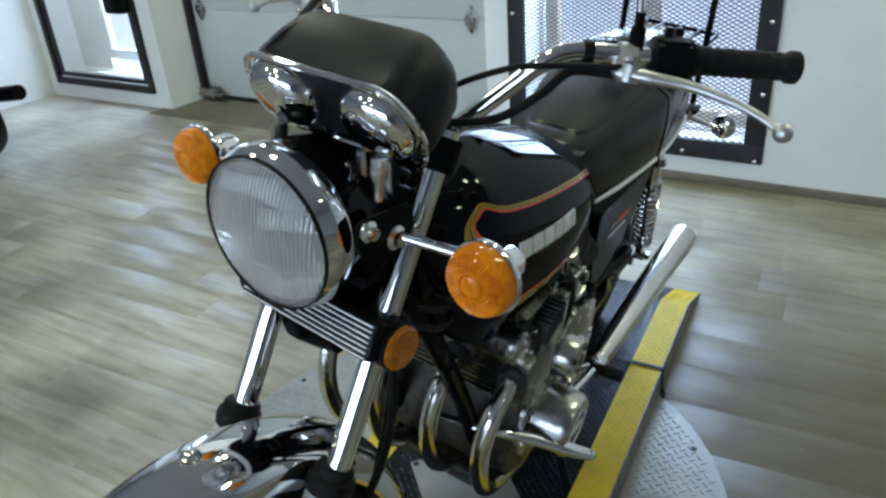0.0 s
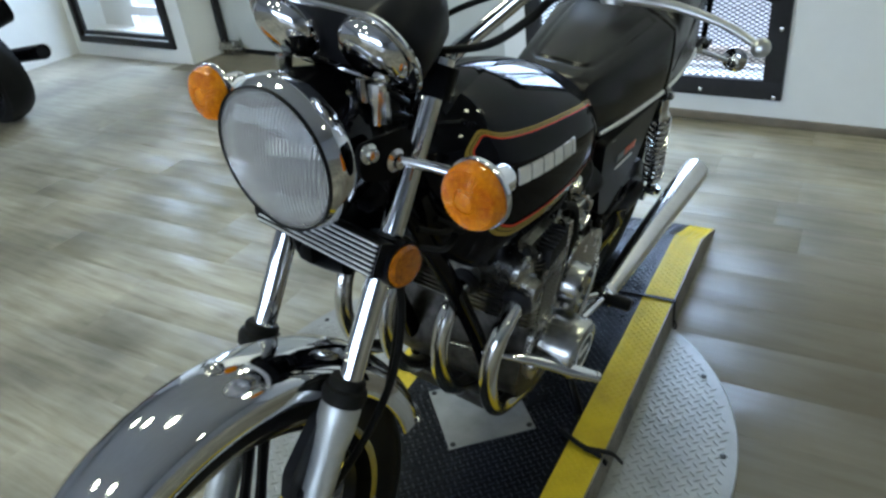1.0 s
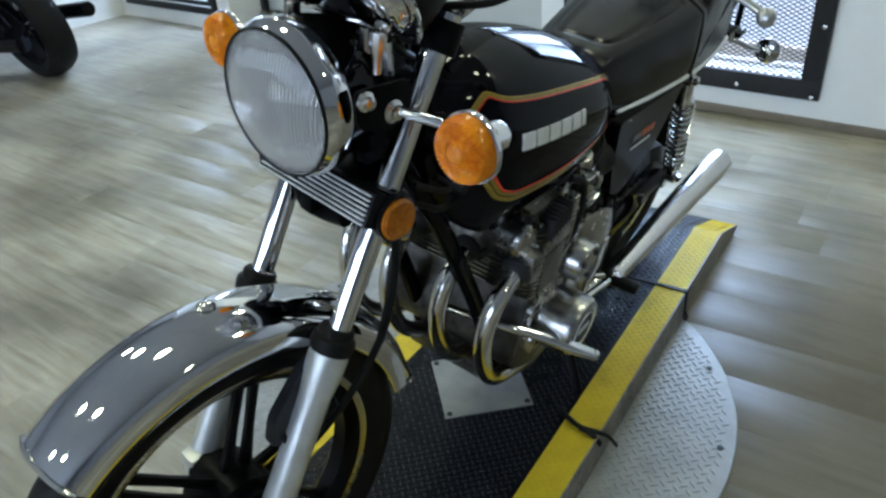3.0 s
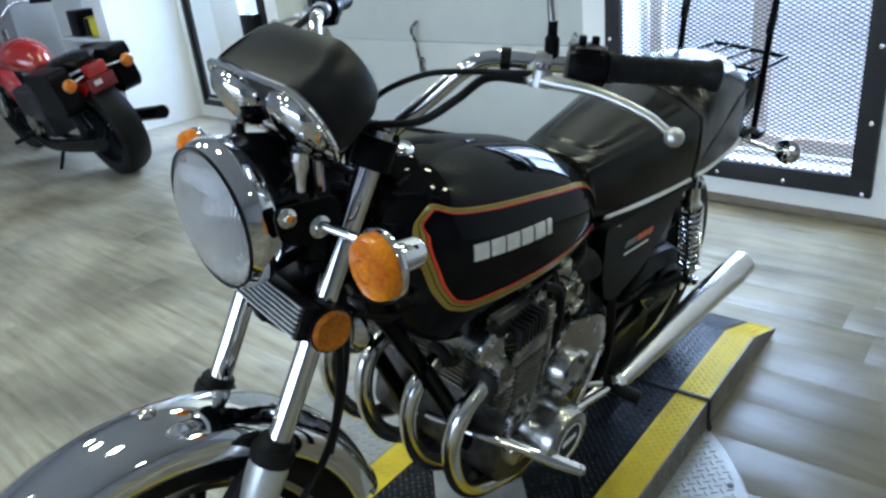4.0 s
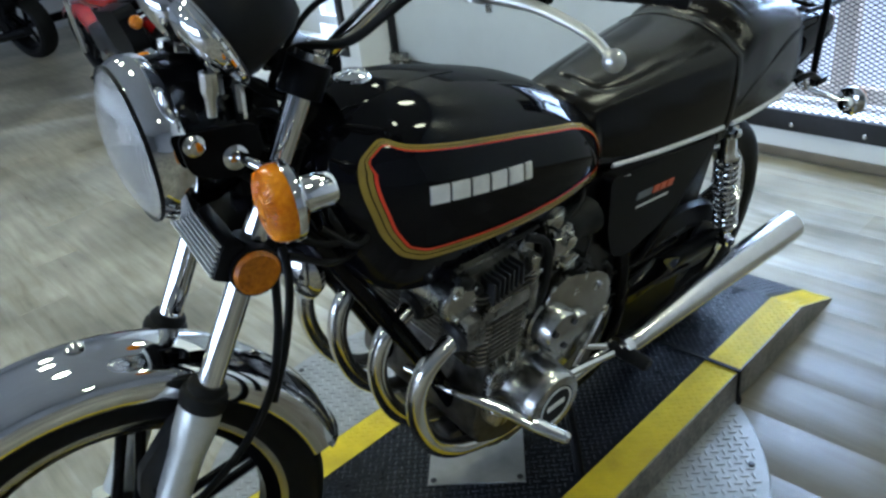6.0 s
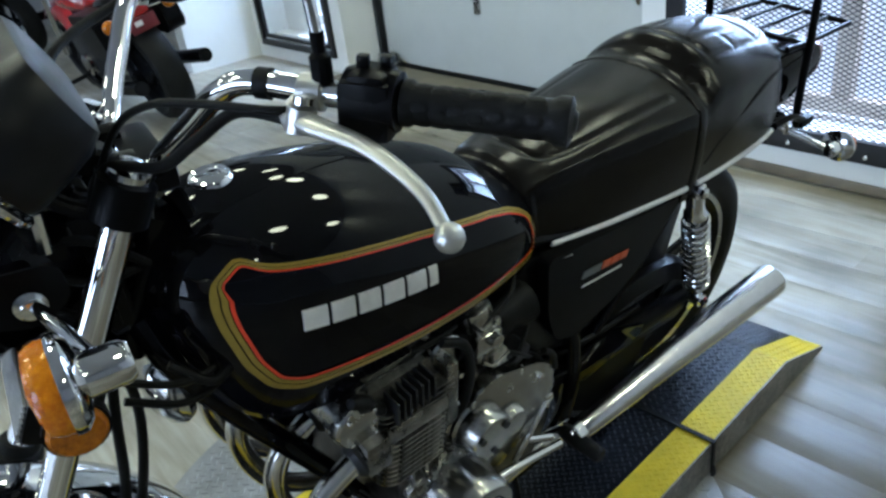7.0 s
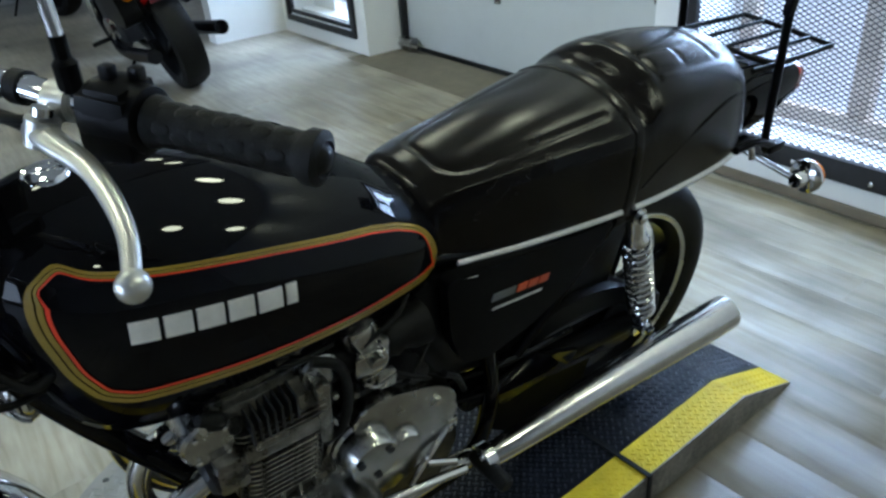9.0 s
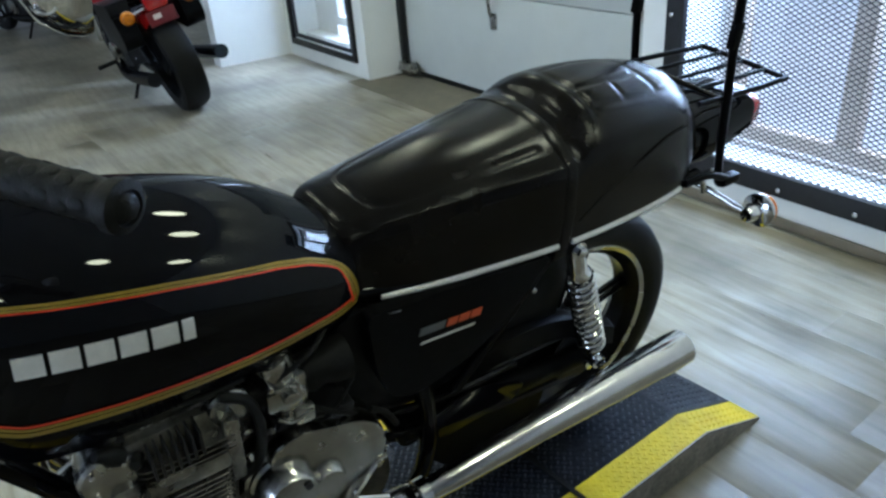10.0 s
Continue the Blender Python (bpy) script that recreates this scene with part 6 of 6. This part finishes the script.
bp("fender_stay", tube(B(), [(0.068, 0.20, 0.585), (0.073, 0.215, 0.60), (0.086, 0.222, 0.575)], 0.006, 8), CHROME_WORN, "", steer="low")
for y, w in ((0.098, 0.6845),):
    bp("fender_bolt", lathe(B(), [(0.013, -0.004), (0.013, 0.004), (0.008, 0.008), (0.0, 0.009)], frame_to((0, (y - 0.072) * 0.5, 1), (-0.012, y, w - 0.0)), 20), CHROME_WORN, "", steer="low")

# tank top: filler cap and its flared cover
bm = B()
lathe(bm, [(0.027, 0), (0.027, 0.006), (0.023, 0.011), (0.020, 0.009), (0.012, 0.012), (0.0, 0.012)], frame_to((0, -0.06, 1), (TX, 0.525, 0.975)), 32)
bp("filler_cap", bm, CHROME, "chrome filler cap", tank)
bm = B()
secs = []
for k in range(13):
    t = k / 12
    y = 0.475 + 0.225 * t
    hw = 0.052 * (1 - 0.75 * t ** 1.5)
    lift = 0.010 * (1 - t) + 0.001
    row = []
    for j in range(9):
        q = -1 + 2 * j / 8
        u = hw * q
        srf = tb_(y) + (tt(y) - tb_(y)) * (0.36 + 0.64 * max(0, 1 - (abs(u) / ta(y)) ** 2) ** (1 / 2.5))
        row.append(Vector((TX + u, y, srf + lift * (1 - q ** 4))))
    row += [v - Vector((0, 0, 0.02)) for v in reversed(row)]
    secs.append(row)
rings(bm, secs)
bp("filler_surround", bm, BLACK_GLOSS, "raised black filler surround", tank, 50)

# foot controls
for s in (-1, 1):
    bm = lathe(B(), [(0.014, 0), (0.016, 0.004), (0.016, 0.085), (0.012, 0.09), (0.0, 0.09)], frame_to((s, 0.05, 0.02), (s * 0.175, 1.035, 0.300)), 14)
    bp("footpeg", bm, RUBBER, "ribbed black rubber footpeg")
    bp("muffler_clamp", lathe(B(), [(0.027, -0.012), (0.030, -0.01), (0.030, 0.01), (0.027, 0.012)], frame_to((0, 1, 0), (s * 0.195, 1.045, 0.300)), 20), CHROME_WORN)
    bp("muffler_bracket", box(B(), (s * 0.203, 1.28, 0.290), (0.02, 0.03, 0.03), bevel=0.006), BLACK_SATIN)
    bm = lathe(B(), [(0.037, 0.0), (0.031, -0.01), (0.029, -0.06), (0.0, -0.061)], frame_to((0, 1, 0.04), (s * 0.214, 1.7015, 0.340)), 24, cap=False)
    bp("muffler_outlet", bm, STEEL_DARK, "dark sooty outlet")
sh = B()
tube(sh, [(0.195, 0.83, 0.345), (0.20, 0.90, 0.34), (0.205, 0.99, 0.325)], 0.0085, 10)
tube(sh, [(0.19, 0.885, 0.345), (0.192, 0.92, 0.40), (0.18, 0.968, 0.435)], 0.0055, 8)
tube(sh, [(0.185, 0.92, 0.37), (0.195, 0.975, 0.345)], 0.007, 8)
box(sh, (0.165, 0.972, 0.437), (0.04, 0.02, 0.02), bevel=0.004)
bp("gear_lever", sh, CHROME_WORN, "worn chrome gear lever and rods")
bm = B()
tube(bm, [(0.02, 0.60, 0.40), (0.12, 0.62, 0.405), (0.19, 0.665, 0.385), (0.25, 0.705, 0.36), (0.295, 0.738, 0.339)], [0.010, 0.012, 0.0145, 0.0175, 0.0135], 16, 6, flat=0.7)
lathe(bm, [(0.0120, -0.003), (0.0115, 0.004), (0.008, 0.009), (0.0, 0.011)], frame_to((0.055, 0.04, -0.025), (0.294, 0.737, 0.3395)), 16)
bp("highway_peg", bm, CHROME, "chrome forward foot bar")
bm = B()
tube(bm, [(0.11, 0.96, 0.21), (0.20, 0.92, 0.09), (0.275, 0.885, -0.035)], 0.011, 10)
box(bm, (0.283, 0.882, -0.045), (0.06, 0.035, 0.008), Matrix.Rotation(0, 4, "X"), 0.002)
bp("side_stand", bm, BLACK_SATIN, "black side stand, lowered")
for w in (0.40, 0.46):
    bp("linkage", tube(B(), [(0.12, 1.0, w), (0.13, 1.15, w - 0.02), (0.125, 1.30, w - 0.03)], 0.007, 8), BLACK_GLOSS)
bp("tail_hook", tube(B(), [(0.11, 1.745, 0.70), (0.125, 1.755, 0.69), (0.13, 1.76, 0.665)], 0.006, 8), CHROME_WORN)

# ---- on the ramp ----
plate = tagged(mesh_object("base_plate", box(B(), (0, 0, 0.002), (0.215, 0.215, 0.004), Matrix.Translation((-0.104, 0.803, RZ + 0.0022)) @ Matrix.Rotation(radians(46), 4, "Z"), 0.001), TREAD_ALU, 30), "square bare aluminium plate bolted on the ramp deck", "metal plate")
for k in range(4):
    a = radians(46 + 90 * k + 45)
    part("screw", lathe(B(), [(0.007, 0), (0.007, 0.002), (0.0, 0.003)], pose(-0.104 + 0.135 * math.cos(a), 0.803 + 0.135 * math.sin(a), RZ + 0.0062), 10), STEEL_DARK, plate, "", 30)
strap = empty("tie_down_strap", RT, "black webbing strap tied across the ramp", "strap")
bm = B()
box(bm, (0.08, 0.572, RZ + 0.004), (0.64, 0.012, 0.003))
box(bm, (RX1 + 0.003, 0.572, 0.055), (0.003, 0.012, 0.10))
part("webbing", bm, RUBBER, strap, "", 0)
bm = B()
tube(bm, [(RX1 + 0.004, 0.572, 0.035), (RX1 + 0.012, 0.565, 0.02), (RX1 + 0.006, 0.56, 0.008)], 0.004, 6)
part("hook", bm, STEEL_DARK, strap)
tail = empty("strap_tail", RT, "loose end of black webbing hanging over the ramp edge", "strap")
ty = -0.045
bm = B()
for pts in ([(RX1 - 0.115, ty + 0.01, RZ + 0.005), (RX1 - 0.09, ty - 0.012, RZ + 0.012), (RX1 - 0.045, ty - 0.028, RZ + 0.009), (RX1 - 0.01, ty - 0.022, RZ + 0.006), (RX1 + 0.012, ty - 0.004, RZ - 0.012), (RX1 + 0.030, ty + 0.010, 0.055)], [(RX1 - 0.045, ty - 0.030, RZ + 0.008), (RX1 - 0.015, ty - 0.034, RZ + 0.006), (RX1 + 0.006, ty - 0.030, RZ - 0.02)]):
    tube(bm, pts, 0.008, 8, 5, flat=0.5)
part("webbing", bm, RUBBER, tail)


# ---- other motorcycles ----
def cruiser(m, paint, paint_name, leaning):
    b = empty("parked_motorcycle", m @ Matrix.Rotation(radians(leaning), 4, "Y"), "%s cruiser motorcycle with saddlebags, parked on its side stand" % paint_name, "motorcycle", "parked motorcycles")

    def q(name, bm, material, label="", parent=None, smooth=40):
        return part(name, bm, material, parent or b, label, smooth)

    for nm, y, r, w in (("front_wheel", 0.0, 0.33, 0.11), ("rear_wheel", 1.52, 0.335, 0.19)):
        h = w / 2
        ax = frame_to((1, 0, 0), (0, y, r))
        t = q(nm, lathe(B(), [(r - 0.10, -h * 0.8), (r - 0.06, -h), (r - 0.02, -h * 0.88), (r - 0.004, -h * 0.5), (r, 0), (r - 0.004, h * 0.5), (r - 0.02, h * 0.88), (r - 0.06, h), (r - 0.10, h * 0.8)], ax, 48, cap=False), RUBBER, "black tyre")
        q("rim", lathe(B(), [(r - 0.13, -h * 0.4), (r - 0.098, -h * 0.82), (r - 0.096, h * 0.82), (r - 0.13, h * 0.4)], ax, 40, loop=True), BLACK_SATIN, "", t)
        sp = B()
        for k in range(5):
            a = 2 * math.pi * k / 5
            tube(sp, [(0, y + 0.03 * math.cos(a), r + 0.03 * math.sin(a)), (0, y + (r - 0.12) * math.cos(a), r + (r - 0.12) * math.sin(a))], 0.02, 8)
        q("spokes", sp, BLACK_SATIN, "", t)
        fd = B()
        secs = []
        a0, a1 = (-40, 70) if y < 1 else (-60, 32)
        for k in range(17):
            a = radians(a0 + (a1 - a0) * k / 16)
            row = [Vector(((h + 0.02) * j, y + (r + 0.045 - 0.05 * j ** 4) * math.sin(a), r + (r + 0.045 - 0.05 * j ** 4) * math.cos(a))) for j in (-1, -0.8, -0.4, 0, 0.4, 0.8, 1)]
            row += [v - Vector((0, math.sin(a), math.cos(a))) * 0.006 for v in reversed(row)]
            secs.append(row)
        rings(fd, secs)
        q("front_fender" if y < 1 else "rear_fender", fd, paint, "%s painted fender" % paint_name)
    tk = B()
    secs = []
    for y, hw, w0, w1 in ((0.50, 0.05, 0.76, 0.86), (0.56, 0.12, 0.72, 0.91), (0.68, 0.15, 0.70, 0.93), (0.82, 0.14, 0.70, 0.91), (0.95, 0.09, 0.70, 0.85), (1.0, 0.04, 0.71, 0.79)):
        secs.append([Vector((hw * math.cos(a), y, (w0 + w1) / 2 + (w1 - w0) / 2 * math.sin(a))) for a in [2 * math.pi * k / 24 for k in range(24)]])
    rings(tk, secs)
    q("fuel_tank", tk, paint, "glossy %s fuel tank" % paint_name, None, 60)
    for nm, data in (("seat", ((0.95, 0.06, 0.70, 0.76), (1.05, 0.14, 0.68, 0.75), (1.25, 0.16, 0.68, 0.77), (1.32, 0.12, 0.70, 0.80))), ("pillion_seat", ((1.30, 0.10, 0.72, 0.82), (1.40, 0.12, 0.74, 0.84), (1.60, 0.11, 0.76, 0.85), (1.68, 0.06, 0.77, 0.82)))):
        bm = B()
        rings(bm, [[Vector((hw * math.copysign(abs(math.cos(a)) ** 0.6, math.cos(a)), y, (w0 + w1) / 2 + (w1 - w0) / 2 * math.copysign(abs(math.sin(a)) ** 0.6, math.sin(a)))) for a in [2 * math.pi * k / 24 for k in range(24)]] for y, hw, w0, w1 in data])
        q(nm, bm, VINYL, "black vinyl seat", None, 60)
    bm = box(B(), (0, 0.72, 0.42), (0.30, 0.42, 0.36), bevel=0.05)
    eng = q("engine", bm, STEEL_DARK, "dark engine block")
    for s in (-1, 1):
        q("cylinder_cover", lathe(B(), [(0.08, 0), (0.08, 0.04), (0.06, 0.05), (0.0, 0.05)], frame_to((s, 0, 0), (s * 0.15, 0.76, 0.36)), 24), ALU, "", eng)
        bag = B()
        prism(bag, rounded([(1.34, 0.79), (1.68, 0.81), (1.72, 0.58), (1.66, 0.52), (1.36, 0.54)], 0.05), s * 0.15, s * 0.27, SIDE)
        bagob = q("saddlebag", bag, BLACK_SATIN, "black leather saddlebag")
        q("lid", prism(B(), rounded([(1.33, 0.805), (1.70, 0.825), (1.715, 0.74), (1.34, 0.72)], 0.03), s * 0.145, s * 0.276, SIDE), BLACK_SATIN, "", bagob)
        mm = tube(B(), [(s * 0.16, 0.60, 0.25), (s * 0.20, 0.9, 0.24), (s * 0.22, 1.3, 0.28), (s * 0.23, 1.86, 0.36)], [0.03, 0.035, 0.045, 0.045], 16, 5)
        q("muffler", mm, BLACK_GLOSS, "black slash-cut muffler")
        sg = q("turn_signal", lathe(B(), [(0.04, 0), (0.042, 0.015), (0.03, 0.03), (0.0, 0.033)], frame_to((0, 1, 0), (s * 0.20, 1.77, 0.73)), 20), AMBER_DEEP, "amber turn signal")
        q("housing", lathe(B(), [(0.043, 0.004), (0.042, -0.015), (0.02, -0.04), (0.0, -0.042)], frame_to((0, 1, 0), (s * 0.20, 1.77, 0.73)), 20), CHROME, "", sg)
        q("stalk", tube(B(), [(s * 0.06, 1.73, 0.74), (s * 0.20, 1.75, 0.73)], 0.009, 8), CHROME, "", sg)
        q("fork_leg", tube(B(), [(s * 0.10, 0.0, 0.33), (s * 0.10, 0.20, 0.70), (s * 0.10, 0.32, 0.95)], [0.03, 0.026, 0.022], 12, 3), CHROME, "chrome fork leg")
        q("handlebar", tube(B(), [(0, 0.36, 0.98), (s * 0.10, 0.36, 1.02), (s * 0.22, 0.44, 1.10), (s * 0.38, 0.60, 1.06)], 0.013, 10, 5), CHROME, "chrome handlebar")
        q("grip", tube(B(), [(s * 0.30, 0.52, 1.082), (s * 0.40, 0.62, 1.058)], 0.018, 10), RUBBER, "black grip")
        q("mirror", tube(B(), [(s * 0.26, 0.47, 1.09), (s * 0.30, 0.50, 1.22), (s * 0.33, 0.52, 1.26)], 0.007, 8), CHROME, "mirror on a thin stem")
        q("shock_absorber", tube(B(), [(s * 0.12, 1.30, 0.66), (s * 0.12, 1.50, 0.36)], 0.028, 12), BLACK_SATIN, "black shock absorber")
        q("footpeg", tube(B(), [(s * 0.16, 0.62, 0.27), (s * 0.32, 0.62, 0.27)], 0.016, 8), RUBBER, "black footpeg")
    hl = q("headlamp", lathe(B(), [(0.09, 0.02), (0.095, 0.0), (0.085, -0.06), (0.04, -0.11), (0.0, -0.12)], frame_to((0, -1, 0), (0, 0.12, 0.86)), 28), CHROME, "chrome headlamp")
    q("lens", lathe(B(), [(0.088, 0.021), (0.06, 0.035), (0.0, 0.042)], frame_to((0, -1, 0), (0, 0.12, 0.86)), 28, cap=False), SILVER, "", hl)
    q("tail_light", box(B(), (0, 1.735, 0.755), (0.14, 0.07, 0.075), bevel=0.015), RED_LENS, "red tail light")
    pl = q("licence_holder", box(B(), (0, 1.765, 0.67), (0.18, 0.015, 0.09), pose(0, 0, 0, 0, 0, 0), 0.004), mat("dark_red_plate", (0.11, 0.008, 0.012), 0.4), "dark red plate holder")
    q("sticker", box(B(), (0.03, 1.7745, 0.68), (0.05, 0.003, 0.03)), SILVER, "plain pale bar", pl, 0)
    q("frame", tube(B(), [(0, 0.34, 0.90), (0, 0.46, 0.60), (0, 0.52, 0.22), (0, 1.0, 0.20), (0, 1.15, 0.5), (0, 1.45, 0.62)], 0.025, 10, 4), BLACK_SATIN, "black frame")
    q("side_stand", tube(B(), [(0.12, 0.95, 0.22), (0.24, 0.93, 0.03)], 0.012, 8), BLACK_SATIN, "side stand, lowered")
    return b


cruiser(pose(-5.65, 1.87, 0.0, 0, 0, -88.5), RED_PAINT, "red", 12)
cruiser(pose(-9.3, 1.35, 0.0, 0, 0, -70), BLACK_GLOSS, "black", 9)

# ---- shelf in the annex ----
unit = empty("wall_shelf", pose(-7.25, 3.27, 0), "white wall shelf unit holding riding gear", "shelf")
for z in (0.28, 0.60, 1.15):
    part("shelf_board", box(B(), (0, 0, z), (0.95, 0.34, 0.028), bevel=0.003), WHITE_WALL, unit, "", 30)
for x in (-0.48, 0.48):
    part("side_panel", box(B(), (x, 0, 0.70), (0.024, 0.36, 1.40), bevel=0.003), WHITE_WALL, unit, "", 30)
YELLOW = mat("yellow_fabric", (0.62, 0.52, 0.03), 0.7, 0, 0.2, 20)
jacket = B()
box(jacket, (0, 0, 0.10), (0.30, 0.22, 0.20), bevel=0.05)
jk = mesh_object("folded_jacket", jacket, YELLOW)
jk.matrix_world = pose(-7.05, 3.25, 0.615)
tagged(jk, "folded bright yellow riding jacket on the shelf", "jacket")
part("trim_band", box(B(), (-0.06, -0.112, 0.10), (0.10, 0.012, 0.17), bevel=0.004), BLACK_PLASTIC, jk, "black trim band", 30)
box_ = tagged(mesh_object("storage_box", box(B(), (-7.42, 3.25, 0.615 + 0.13), (0.24, 0.24, 0.26), bevel=0.02), BLACK_PLASTIC), "black plastic storage box on the shelf", "box")
bag = tagged(mesh_object("gear_bag", box(B(), (-7.2, 3.24, 0.295 + 0.12), (0.5, 0.26, 0.24), bevel=0.06), STEEL_DARK), "dark soft gear bag on the lower shelf", "bag")

# ---- floor planks ----
PLEN, PWID, GAP = 1.22, 0.182, 0.0003
plank_data = None
rng = random.Random(5)
joined = B()
near_count = 0
floor_ob = bpy.data.objects["floor"]
PA_ = radians(3.5)
row = 0
y = -8.4
while y < 4.2:
    off = rng.random() * PLEN
    x = -10.5 + off - PLEN
    while x < 8.6:
        cx, cy = x + PLEN / 2, y + PWID / 2
        wx, wy = cx * math.cos(PA_) - cy * math.sin(PA_), cx * math.sin(PA_) + cy * math.cos(PA_)
        inside = (-9.8 < wx < 7.9 and -8.5 < wy < 3.12) or (-9.8 < wx < -5.3 and wy < 3.35)
        if inside and wy < 3.16 or (inside and wx < -5.9):
            m = pose(wx, wy, 0, 0, 0, 3.5)
            if -3.6 < wx < 2.2 and -0.9 < wy < 3.2 and near_count < 300:
                near_count += 1
                if plank_data is None:
                    bm = B()
                    box(bm, (0, 0, -0.004), (PLEN - GAP, PWID - GAP, 0.008), bevel=0.0002)
                    ob = part("plank", bm, PLANK, floor_ob, "", 30)
                    plank_data = ob.data
                else:
                    ob = new("plank", plank_data)
                    ob.parent = floor_ob
                ob.matrix_world = m
            else:
                l, w = (PLEN - GAP) / 2, (PWID - GAP) / 2
                vs = [joined.verts.new(m @ Vector(p)) for p in ((-l, -w, 0), (l, -w, 0), (l, w, 0), (-l, w, 0))]
                joined.faces.new(vs)
        x += PLEN
    y += PWID
tagged(part("far_planks", joined, PLANK_FAR, floor_ob, "grey-brown vinyl planks", 0), kind="stuff")
